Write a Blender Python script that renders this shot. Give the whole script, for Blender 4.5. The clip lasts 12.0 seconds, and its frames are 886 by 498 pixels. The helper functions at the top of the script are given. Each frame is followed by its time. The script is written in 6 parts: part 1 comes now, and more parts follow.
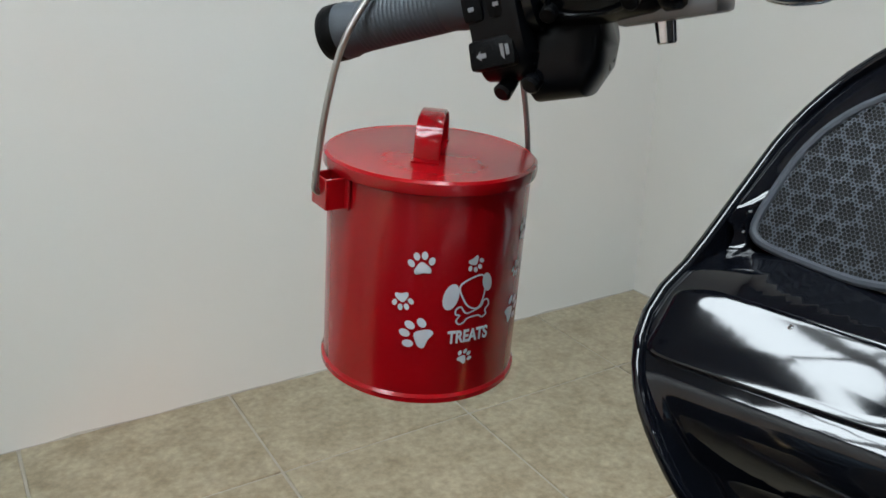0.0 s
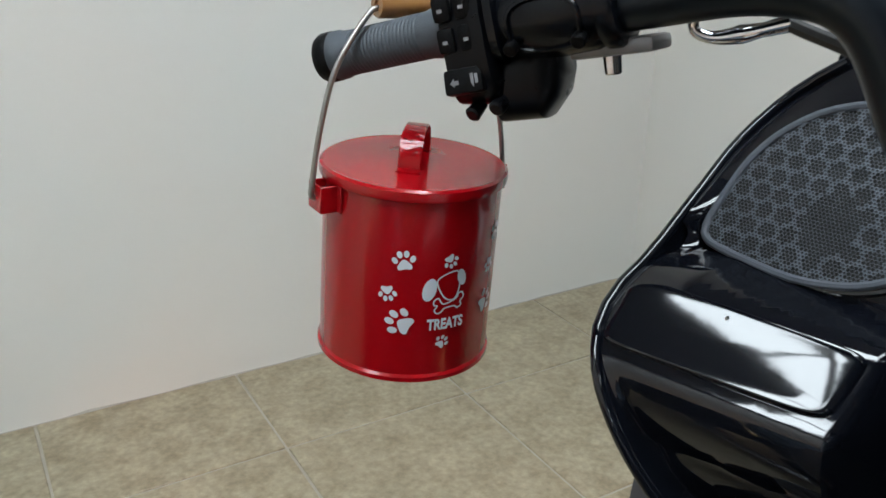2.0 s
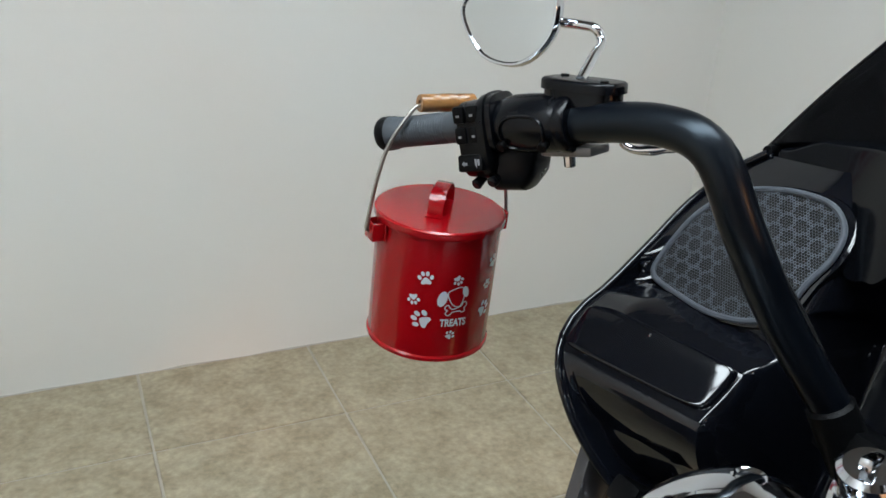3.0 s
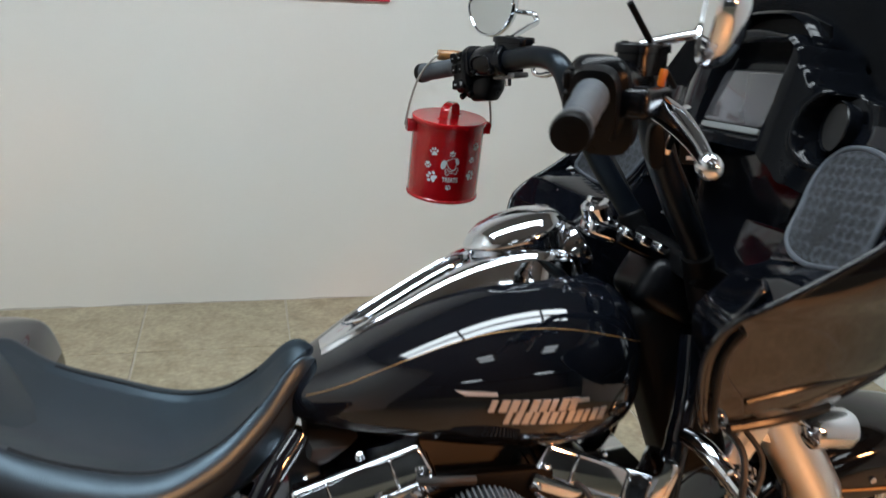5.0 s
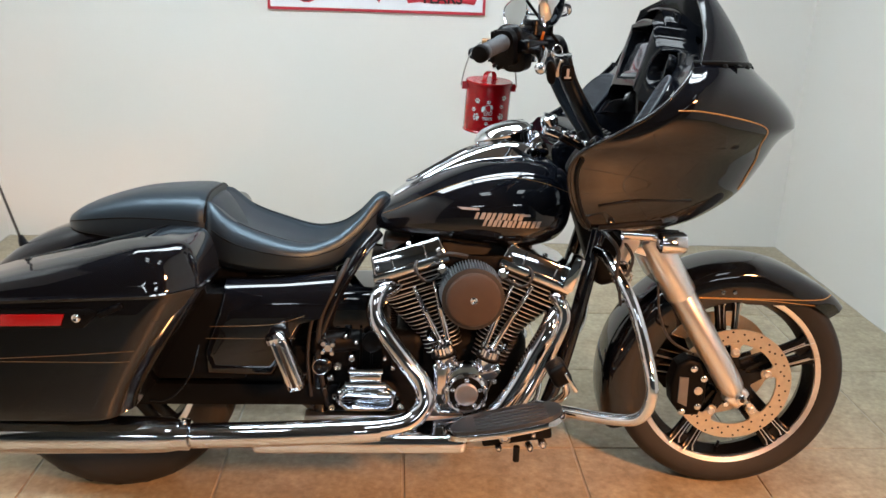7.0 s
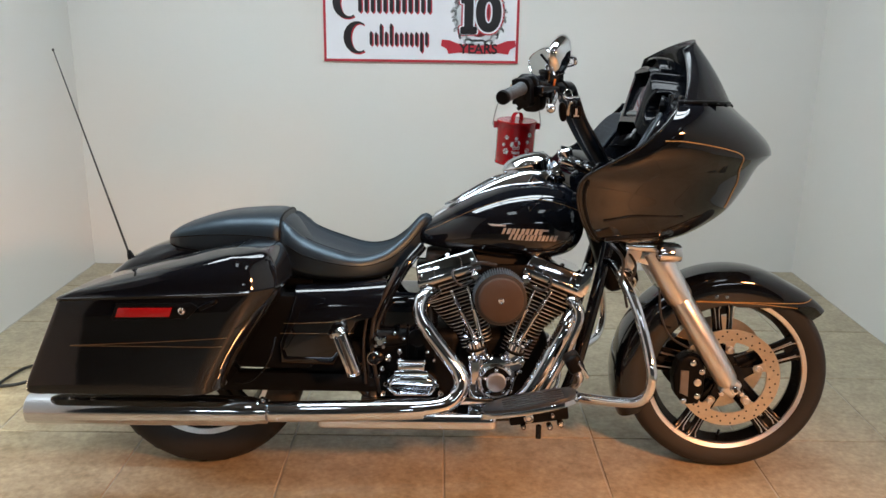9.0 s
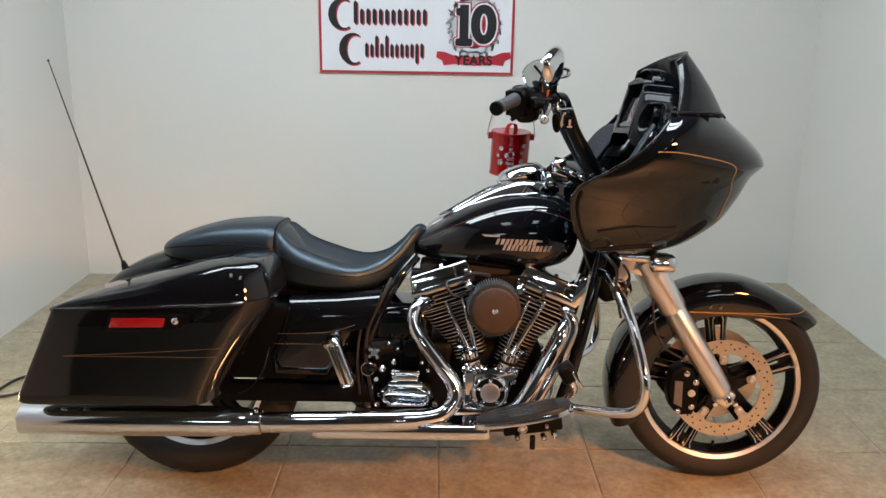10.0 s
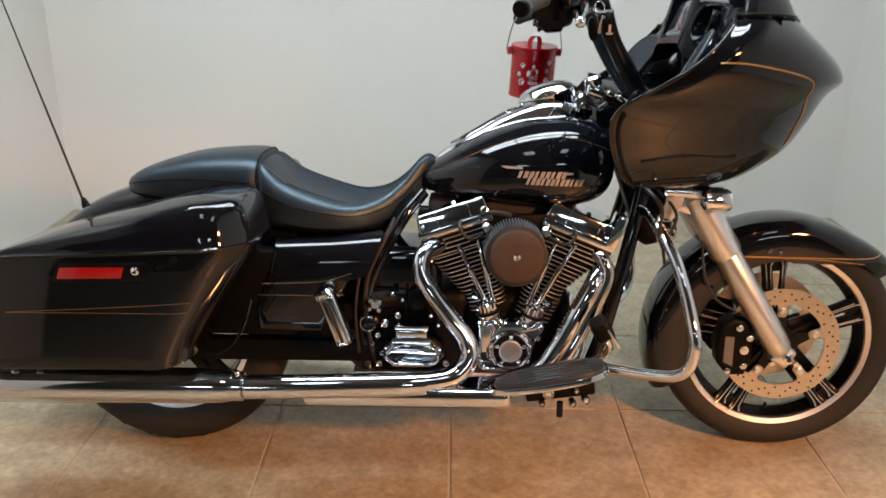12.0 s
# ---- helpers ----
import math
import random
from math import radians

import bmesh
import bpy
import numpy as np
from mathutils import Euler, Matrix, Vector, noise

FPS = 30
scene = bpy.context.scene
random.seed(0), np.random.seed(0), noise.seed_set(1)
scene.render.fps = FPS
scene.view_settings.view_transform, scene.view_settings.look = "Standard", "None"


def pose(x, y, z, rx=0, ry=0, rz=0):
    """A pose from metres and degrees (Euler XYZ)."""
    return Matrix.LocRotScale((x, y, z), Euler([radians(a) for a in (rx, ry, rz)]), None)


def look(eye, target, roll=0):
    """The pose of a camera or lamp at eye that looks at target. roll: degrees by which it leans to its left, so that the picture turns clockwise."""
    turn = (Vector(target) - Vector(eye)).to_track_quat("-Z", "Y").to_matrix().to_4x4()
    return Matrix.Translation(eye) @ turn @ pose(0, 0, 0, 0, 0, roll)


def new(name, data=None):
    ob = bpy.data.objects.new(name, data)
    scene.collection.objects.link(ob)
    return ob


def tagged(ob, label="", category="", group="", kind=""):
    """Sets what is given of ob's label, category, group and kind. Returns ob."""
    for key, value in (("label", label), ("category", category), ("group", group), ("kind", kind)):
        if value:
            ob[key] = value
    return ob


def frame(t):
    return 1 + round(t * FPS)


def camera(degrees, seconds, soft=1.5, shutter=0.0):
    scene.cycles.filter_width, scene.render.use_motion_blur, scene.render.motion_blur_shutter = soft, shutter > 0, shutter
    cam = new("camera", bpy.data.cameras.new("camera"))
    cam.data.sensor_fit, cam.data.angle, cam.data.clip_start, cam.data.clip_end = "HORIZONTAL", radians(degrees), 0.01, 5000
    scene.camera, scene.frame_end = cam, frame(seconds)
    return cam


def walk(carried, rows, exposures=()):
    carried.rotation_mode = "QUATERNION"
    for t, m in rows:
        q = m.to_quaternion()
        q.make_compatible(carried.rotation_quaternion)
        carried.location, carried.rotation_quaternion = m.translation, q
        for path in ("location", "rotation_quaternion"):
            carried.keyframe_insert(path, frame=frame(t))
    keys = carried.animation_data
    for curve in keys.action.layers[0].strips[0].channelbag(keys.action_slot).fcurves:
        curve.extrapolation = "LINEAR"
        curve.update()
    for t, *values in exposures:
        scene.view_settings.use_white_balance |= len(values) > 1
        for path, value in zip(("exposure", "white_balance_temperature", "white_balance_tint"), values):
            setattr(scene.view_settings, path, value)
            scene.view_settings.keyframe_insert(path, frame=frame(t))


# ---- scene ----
cam = camera(55.8, 12.0, shutter=0.3)
PATH = [
    (0, (-0.1, 0.149, 1.142), (0.883, 1.738, 0.43), 1.2),
    (0.5, (-0.075, 0.175, 1.127), (0.897, 1.754, 0.378), 1.4),
    (1, (-0.074, 0.167, 1.134), (0.844, 1.77, 0.368), 1.0),
    (1.5, (-0.08, 0.154, 1.143), (0.844, 1.754, 0.376), 1.4),
    (2, (-0.119, 0.083, 1.181), (0.844, 1.666, 0.428), 1.4),
    (2.5, (-0.177, -0.041, 1.253), (0.778, 1.543, 0.493), 1.7),
    (2.7, (-0.178, -0.085, 1.293), (0.705, 1.523, 0.496), 2.6),
    (4.5, (-0.255, -0.635, 1.358), (0.387, 1.121, 0.647), 4.1),
    (5, (-0.199, -0.912, 1.319), (0.254, 0.908, 0.625), 3.5),
    (5.5, (-0.153, -1.205, 1.3), (0.191, 0.638, 0.605), 3.5),
    (6, (-0.188, -1.49, 1.368), (0.115, 0.357, 0.661), 3.1),
    (6.5, (-0.14, -1.719, 1.331), (0.096, 0.143, 0.641), 3.2),
    (7, (-0.095, -1.938, 1.349), (0.016, -0.052, 0.693), 2.0),
    (8.8, (-0.087, -2.352, 1.394), (-0.069, -0.435, 0.825), 0.8),
    (9, (-0.083, -2.346, 1.392), (-0.079, -0.426, 0.831), 0.8),
    (9.5, (-0.077, -2.349, 1.39), (-0.08, -0.424, 0.847), 0.8),
    (10, (-0.076, -2.35, 1.391), (-0.064, -0.423, 0.856), 0.9),
    (10.5, (-0.078, -2.358, 1.388), (-0.068, -0.426, 0.87), 1.0),
    (11, (-0.081, -2.351, 1.379), (-0.083, -0.422, 0.849), 0.9),
    (11.5, (-0.078, -2.256, 1.361), (-0.087, -0.341, 0.785), 0.6),
    (12, (-0.072, -1.995, 1.3), (-0.089, -0.118, 0.609), 0.5),
]
EXPOSURE = [(0, 0.0), (1.5, 0.03), (2.5, 0.07), (4.5, -0.02), (5, -0.03), (5.5, 0.13), (6, 0.25), (7, 0.4), (9, 0.03), (11.2, 0.03), (11.5, -0.05), (12, 0.11)]
walk(cam, [(t, look(eye, target, roll)) for t, eye, target, roll in PATH], EXPOSURE)

# light of the room: cool ceiling panels, a warm work lamp beside the camera, a small lamp low in the corner
world = bpy.data.worlds.new("world")
scene.world = world
world.use_nodes = True
world.node_tree.nodes["Background"].inputs[0].default_value = (0.5, 0.52, 0.55, 1)
world.node_tree.nodes["Background"].inputs[1].default_value = 0.05


def lamp(name, kind, power, colour, m, **more):
    data = bpy.data.lights.new(name, kind)
    data.energy, data.color = power, colour
    for key, value in more.items():
        if key == "size":
            data.shadow_soft_size = value
        elif key == "spot":
            data.spot_size, data.spot_blend = radians(value), 0.9
    ob = new(name, data)
    ob.matrix_world = m
    return ob


lamp("warm_spot", "SPOT", 410, (1.0, 0.41, 0.15), look((1.50, -1.95, 1.62), (0.27, -1.12, 0)), size=0.12, spot=95)
lamp("corner_lamp", "POINT", 4.5, (1.0, 0.86, 0.55), pose(-1.86, 0.24, 0.12), size=0.05)

# ---- materials ----


def material(name, colour, rough=0.5, metal=0.0, coat=0.0, bump=0.0, bump_scale=200.0, vary=0.0, vary_scale=6.0, tint=None, spec=0.5, rvary=0.0):
    m = bpy.data.materials.new(name)
    m.use_nodes = True
    nt = m.node_tree
    b = nt.nodes["Principled BSDF"]
    b.inputs["Base Color"].default_value = (*colour, 1)
    b.inputs["Roughness"].default_value = rough
    b.inputs["Metallic"].default_value = metal
    b.inputs["Coat Weight"].default_value = coat
    b.inputs["Coat Roughness"].default_value = 0.04
    b.inputs["Specular IOR Level"].default_value = spec
    tc = nt.nodes.new("ShaderNodeTexCoord")
    if vary:
        n = nt.nodes.new("ShaderNodeTexNoise")
        n.inputs["Scale"].default_value, n.inputs["Detail"].default_value = vary_scale, 6
        nt.links.new(tc.outputs["Object"], n.inputs["Vector"])
        mix = nt.nodes.new("ShaderNodeMix")
        mix.data_type = "RGBA"
        other = tint or tuple(c * (1 - vary) for c in colour)
        mix.inputs["A"].default_value, mix.inputs["B"].default_value = (*colour, 1), (*other, 1)
        nt.links.new(n.outputs["Fac"], mix.inputs["Factor"])
        nt.links.new(mix.outputs["Result"], b.inputs["Base Color"])
        if rvary:
            r = nt.nodes.new("ShaderNodeMapRange")
            r.inputs["To Min"].default_value, r.inputs["To Max"].default_value = rough - rvary, rough + rvary
            nt.links.new(n.outputs["Fac"], r.inputs["Value"])
            nt.links.new(r.outputs["Result"], b.inputs["Roughness"])
    if bump:
        n2 = nt.nodes.new("ShaderNodeTexNoise")
        n2.inputs["Scale"].default_value, n2.inputs["Detail"].default_value = bump_scale, 4
        nt.links.new(tc.outputs["Object"], n2.inputs["Vector"])
        bp = nt.nodes.new("ShaderNodeBump")
        bp.inputs["Strength"].default_value, bp.inputs["Distance"].default_value = bump, 0.002
        nt.links.new(n2.outputs["Fac"], bp.inputs["Height"])
        nt.links.new(bp.outputs["Normal"], b.inputs["Normal"])
    return m


PAINT = material("gloss_black_paint", (0.004, 0.005, 0.008), 0.05, 0.0, coat=0.0, vary=0.3, vary_scale=900, spec=0.55)
PLASTIC = material("black_plastic", (0.0032, 0.0036, 0.0048), 0.30, vary=0.3, vary_scale=60, rvary=0.08, spec=0.16)
GLOSSY = material("moulded_gloss_black", (0.004, 0.0048, 0.0075), 0.068, spec=0.52, vary=0.3, vary_scale=40, rvary=0.015, bump=0.05, bump_scale=22)
PANEL = material("moulded_instrument_black", (0.003, 0.0036, 0.005), 0.10, spec=0.11, vary=0.3, vary_scale=40, rvary=0.04, bump=0.05, bump_scale=60)
SATIN = material("satin_black_metal", (0.003, 0.0037, 0.0055), 0.25, spec=0.22, vary=0.25, vary_scale=40, rvary=0.07)
MATTE = material("matte_black_casting", (0.003, 0.0032, 0.0038), 0.45, spec=0.10, bump=0.25, bump_scale=500, vary=0.4, vary_scale=30)
CAST = material("cast_grey_metal", (0.20, 0.20, 0.205), 0.4, 0.6, vary=0.3, vary_scale=60)
# Near-black stands in for the shade inside holes, grooves and gaps.
VOID = material("unlit_black", (0.005, 0.005, 0.005), 0.7)
RUBBER = material("tyre_rubber", (0.014, 0.0135, 0.013), 0.7, bump=0.2, bump_scale=300, vary=0.4, vary_scale=25)
BAR_BLACK = material("textured_black_bar", (0.0024, 0.0034, 0.0058), 0.31, spec=0.34, vary=0.25, vary_scale=40, rvary=0.06, bump=0.06, bump_scale=700)
# The bar's bluish sheen is tinted in, against the warm light falling on it.
BAR_BLACK.node_tree.nodes["Principled BSDF"].inputs["Specular Tint"].default_value = (0.70, 0.86, 1.0, 1)
GRIP = material("grip_rubber", (0.052, 0.062, 0.074), 0.6, bump=0.2, bump_scale=900, vary=0.3, vary_scale=80)
PAD = material("worn_pad_rubber", (0.016, 0.019, 0.023), 0.36, spec=0.6, vary=0.4, vary_scale=30, rvary=0.08)
LEATHER = material("black_leather", (0.0060, 0.0095, 0.0150), 0.41, spec=0.78, bump=0.18, bump_scale=420, vary=0.25, vary_scale=14, rvary=0.07)
# Blue highlight colour is put into the leather; the reflected sheen alone stays neutral.
LEATHER.node_tree.nodes["Principled BSDF"].inputs["Specular Tint"].default_value = (0.62, 0.84, 1.0, 1)
CHROME = material("chrome", (0.70, 0.725, 0.765), 0.06, 1.0, vary=0.06, vary_scale=30, rvary=0.03)
POLISHED = material("polished_aluminium", (0.76, 0.76, 0.76), 0.30, 1.0, vary=0.05, vary_scale=70, rvary=0.02)
MACHINED = material("machined_aluminium", (0.86, 0.86, 0.86), 0.33, 1.0, vary=0.15, vary_scale=80, rvary=0.06)
DISC = material("brake_steel", (0.70, 0.63, 0.52), 0.34, 1.0, vary=0.28, vary_scale=90, rvary=0.08)
FILTER = material("brown_filter_cloth", (0.052, 0.036, 0.028), 0.85, bump=0.5, bump_scale=700, vary=0.3, vary_scale=30)
GAUZE = material("filter_gauze", (0.11, 0.125, 0.14), 0.6, 0.3, vary=0.4, vary_scale=200)
GOLD = material("gold_pinstripe", (0.45, 0.26, 0.08), 0.35, 0.2)
# Same stripe gold, darkened in colour for the weaker light on bags and covers.
SHADED_GOLD = material("shaded_gold_line", (0.20, 0.145, 0.075), 0.45, 0.2)
STRIP = material("pale_button_strip", (0.15, 0.16, 0.16), 0.65, spec=0.1)
MESH_GREY = material("grille_mesh", (0.085, 0.096, 0.114), 0.5, spec=0.25, vary=0.3, vary_scale=60)
SILVER = material("emblem_silver", (0.40, 0.385, 0.38), 0.3, 0.35)
RED_LENS = material("red_reflector", (0.35, 0.006, 0.008), 0.2, coat=0.8, vary=0.3, vary_scale=300)
AMBER = material("amber_lens", (0.55, 0.14, 0.015), 0.2, coat=0.6)
RED = material("red_enamel", (0.345, 0.002, 0.0055), 0.19, spec=0.45, coat=0.12, vary=0.22, vary_scale=9, bump=0.03, bump_scale=60, rvary=0.05)
WOOD = material("varnished_wood", (0.40, 0.19, 0.055), 0.30, coat=0.4, vary=0.65, vary_scale=70, tint=(0.09, 0.030, 0.010))
WIRE = material("steel_wire", (0.42, 0.40, 0.37), 0.35, 1.0, vary=0.3, vary_scale=90)
PRINT = material("white_print", (0.62, 0.63, 0.67), 0.5, vary=0.12, vary_scale=200)
WHITE = material("button_white", (0.22, 0.22, 0.23), 0.5)
SCREEN = material("glass_screen", (0.045, 0.045, 0.05), 0.12, coat=0.5)
MIRROR = material("mirror_glass", (0.66, 0.68, 0.68), 0.015, 1.0)
# Unseen hall: its dimness, mirrored in chrome and paint, is put into this colour.
HALL = material("dim_hall_surface", (0.09, 0.088, 0.085), 0.7, vary=0.3, vary_scale=2)
# Pinkish and bluish blotches put patches of warm and cool light into the plaster's colour.
WALL = material("painted_plaster", (0.665, 0.695, 0.685), 0.72, bump=0.2, bump_scale=26, vary=1, vary_scale=1.5, tint=(0.715, 0.665, 0.62))
CEIL = material("ceiling_paint", (0.16, 0.16, 0.16), 0.8, vary=0.1, vary_scale=3)
GROUT = material("floor_grout", (0.50, 0.46, 0.39), 0.85, bump=0.3, bump_scale=150, vary=0.35, vary_scale=20)
FILLER = material("wall_filler", (0.50, 0.48, 0.43), 0.8, vary=0.4, vary_scale=15)
SIGN_WHITE = material("sign_white", (0.80, 0.81, 0.86), 0.4, vary=0.04, vary_scale=10)
SIGN_RED = material("sign_red", (0.50, 0.03, 0.05), 0.45, vary=0.1, vary_scale=40)
DARK_RED = material("sign_dark_red", (0.13, 0.01, 0.015), 0.45)
SIGN_BLACK = material("sign_black", (0.012, 0.011, 0.014), 0.45)
SIGN_PALE = material("sign_pale_grey", (0.56, 0.60, 0.63), 0.45)
CABLE = material("cable_black", (0.012, 0.012, 0.012), 0.5)


def tile_material():
    m = material("stone_tile", (0.40, 0.32, 0.205), 0.42, bump=0.12, bump_scale=45)
    nt = m.node_tree
    b = nt.nodes["Principled BSDF"]
    tc = nt.nodes.new("ShaderNodeTexCoord")
    info = nt.nodes.new("ShaderNodeObjectInfo")
    add = nt.nodes.new("ShaderNodeVectorMath")
    add.operation = "MULTIPLY_ADD"
    add.inputs[1].default_value = (37, 53, 11)
    nt.links.new(info.outputs["Random"], add.inputs[0])
    nt.links.new(tc.outputs["Object"], add.inputs[2])
    coarse, fine = nt.nodes.new("ShaderNodeTexNoise"), nt.nodes.new("ShaderNodeTexNoise")
    coarse.inputs["Scale"].default_value, coarse.inputs["Detail"].default_value, coarse.inputs["Roughness"].default_value = 11, 9, 0.78
    fine.inputs["Scale"].default_value, fine.inputs["Detail"].default_value = 60, 8
    ramp = nt.nodes.new("ShaderNodeValToRGB")
    ramp.color_ramp.elements[0].position, ramp.color_ramp.elements[0].color = 0.34, (0.25, 0.205, 0.13, 1)
    ramp.color_ramp.elements[1].position, ramp.color_ramp.elements[1].color = 0.68, (0.42, 0.368, 0.26, 1)
    mid = ramp.color_ramp.elements.new(0.5)
    mid.color = (0.34, 0.289, 0.197, 1)
    mix = nt.nodes.new("ShaderNodeMix")
    mix.data_type, mix.blend_type = "RGBA", "OVERLAY"
    mix.inputs["Factor"].default_value = 0.45
    for n in (coarse, fine):
        nt.links.new(add.outputs[0], n.inputs["Vector"])
    nt.links.new(coarse.outputs["Fac"], ramp.inputs["Fac"])
    nt.links.new(ramp.outputs["Color"], mix.inputs["A"])
    nt.links.new(fine.outputs["Fac"], mix.inputs["B"])
    nt.links.new(mix.outputs["Result"], b.inputs["Base Color"])
    rr = nt.nodes.new("ShaderNodeMapRange")
    rr.inputs["To Min"].default_value, rr.inputs["To Max"].default_value = 0.28, 0.5
    nt.links.new(coarse.outputs["Fac"], rr.inputs["Value"])
    nt.links.new(rr.outputs["Result"], b.inputs["Roughness"])
    return m


TILE = tile_material()


def glow(name, colour, strength):
    m = bpy.data.materials.new(name)
    m.use_nodes = True
    b = m.node_tree.nodes["Principled BSDF"]
    b.inputs["Emission Color"].default_value, b.inputs["Emission Strength"].default_value = (*colour, 1), strength
    return m


PANEL_GLOW = glow("lamp_diffuser", (0.85, 0.96, 1.03), 21.2)
SQUARE_GLOW = glow("square_lamp_diffuser", (0.85, 0.96, 1.03), 6.0)


def smoked():
    m = material("smoked_acrylic", (0.016, 0.017, 0.020), 0.10, spec=0.3)
    nt = m.node_tree
    clear, mix = nt.nodes.new("ShaderNodeBsdfTransparent"), nt.nodes.new("ShaderNodeMixShader")
    clear.inputs[0].default_value = (0.30, 0.31, 0.34, 1)
    mix.inputs[0].default_value = 0.35
    nt.links.new(nt.nodes["Principled BSDF"].outputs[0], mix.inputs[1])
    nt.links.new(clear.outputs[0], mix.inputs[2])
    nt.links.new(mix.outputs[0], nt.nodes["Material Output"].inputs[0])
    return m


SMOKE = smoked()

# ---- mesh helpers ----
V = Vector


def finish(bm, angle=38):
    bmesh.ops.recalc_face_normals(bm, faces=bm.faces)
    for f in bm.faces:
        f.smooth = True
    for e in bm.edges:
        if len(e.link_faces) == 2 and e.calc_face_angle(0) > radians(angle):
            e.smooth = False


SIDEWAYS = {"fuel_tank", "tank_console", "fuel_cap_cover", "console_gauge", "ignition_switch", "rider_seat", "pillion_seat"}


def part(name, bm, mat, parent=None, label="", angle=38, move=None):
    """Links a bmesh as one mesh object, under a thing or a part."""
    if move is not None:
        bm.transform(move)
    finish(bm, angle)
    me = bpy.data.meshes.new(name)
    bm.to_mesh(me)
    bm.free()
    me.materials.append(mat)
    ob = new(name, me)
    if parent:
        ob.parent = parent
    if name in SIDEWAYS:
        ob.location.y = 0.02
    if label:
        tagged(ob, label)
    return ob


def empty(name, m, label, category, group="", kind=""):
    ob = new(name)
    ob.empty_display_size = 0.05
    ob.matrix_world = m
    return tagged(ob, label, category, group, kind)


def curve(pts, n=6, closed=False):
    """Catmull-Rom through the points."""
    pts = [V(p) for p in pts]
    out, k = [], len(pts)
    for i in range(k if closed else k - 1):
        a, b = pts[i], pts[(i + 1) % k]
        p = pts[i - 1] if i or closed else a * 2 - b
        q = pts[(i + 2) % k] if i + 2 < k or closed else b * 2 - a
        for j in range(n):
            t = j / n
            out.append(0.5 * (2 * a + (b - p) * t + (2 * p - 5 * a + 4 * b - q) * t * t + (3 * a - p - 3 * b + q) * t ** 3))
    if not closed:
        out.append(pts[-1])
    return out


def interp(table, x):
    """Smooth interpolation in rows of x and values."""
    xs = [r[0] for r in table]
    if x <= xs[0]:
        return table[0][1:]
    if x >= xs[-1]:
        return table[-1][1:]
    i = max(j for j in range(len(xs)) if xs[j] <= x)
    a, b = table[i], table[i + 1]
    p, q = table[max(i - 1, 0)], table[min(i + 2, len(table) - 1)]
    t = (x - a[0]) / (b[0] - a[0])
    res = []
    for k in range(1, len(a)):
        ma = (b[k] - p[k]) / max(b[0] - p[0], 1e-6) * (b[0] - a[0])
        mb = (q[k] - a[k]) / max(q[0] - a[0], 1e-6) * (b[0] - a[0])
        h = (2 * t ** 3 - 3 * t * t + 1) * a[k] + (t ** 3 - 2 * t * t + t) * ma + (3 * t * t - 2 * t ** 3) * b[k] + (t ** 3 - t * t) * mb
        res.append(h)
    return res


def skin(bm, rings, closed=True, caps=True):
    """A skin over rings of equally many points."""
    vs = [[bm.verts.new(p) for p in r] for r in rings]
    n = len(vs[0])
    for a, b in zip(vs, vs[1:]):
        for i in range(n if closed else n - 1):
            j = (i + 1) % n
            bm.faces.new((a[i], a[j], b[j], b[i]))
    if caps and closed:
        bm.faces.new(vs[0])
        bm.faces.new(vs[-1])
    return bm


def tube(pts, r, n=12, steps=5, bm=None, closed=False, flat=1.0):
    """A round bar along a smooth path; r may be one radius or one for each given point."""
    bm = bm or bmesh.new()
    path = curve(pts, steps, closed) if steps > 1 else [V(p) for p in pts]
    radii = r if isinstance(r, (list, tuple)) else [r] * len(pts)
    rings, side = [], None
    for i, p in enumerate(path):
        a, b = path[max(i - 1, 0)], path[min(i + 1, len(path) - 1)]
        if closed:
            a, b = path[i - 1], path[(i + 1) % len(path)]
        d = (b - a).normalized()
        if side is None:
            side = d.orthogonal().normalized()
        side = (side - d * side.dot(d)).normalized()
        up = d.cross(side)
        f = i / max(steps, 1)
        k = min(int(f), len(radii) - 1)
        rad = radii[k] + (radii[min(k + 1, len(radii) - 1)] - radii[k]) * (f - k)
        rings.append([p + rad * (math.cos(2 * math.pi * j / n) * side + flat * math.sin(2 * math.pi * j / n) * up) for j in range(n)])
    if closed:
        rings.append(rings[0])
    skin(bm, rings, caps=not closed)
    if closed:
        bmesh.ops.remove_doubles(bm, verts=bm.verts, dist=1e-5)
    return bm


def lathe(profile, m, n=32, bm=None, wave=None):
    """Turns rows of (radius, height) round the z axis of m."""
    bm = bm or bmesh.new()
    rings = []
    for r, h in profile:
        ring = []
        for j in range(n):
            a = 2 * math.pi * j / n
            k = r * (wave(j) if wave else 1)
            ring.append(m @ V((k * math.cos(a), k * math.sin(a), h)))
        rings.append(ring)
    return skin(bm, rings)


def frame_z(at, axis):
    """A frame at a point whose z axis runs along axis."""
    return Matrix.Translation(at) @ V(axis).to_track_quat("Z", "Y").to_matrix().to_4x4()


def rod(a, b, r, n=14, r2=None, soft=0.0, bm=None):
    """A straight bar with softened ends."""
    a, b = V(a), V(b)
    h, r2 = (b - a).length, r if r2 is None else r2
    s = soft or min(r, h) * 0.15
    return lathe([(r - s, 0), (r, s), (r2, h - s), (r2 - s, h)], frame_z(a, b - a), n, bm)


def soften(bm, width, segments=2, angle=30):
    edges = [e for e in bm.edges if len(e.link_faces) == 2 and e.calc_face_angle(0) > radians(angle)]
    bmesh.ops.bevel(bm, geom=edges, offset=width, segments=segments, affect="EDGES", profile=0.6, clamp_overlap=True)
    return bm


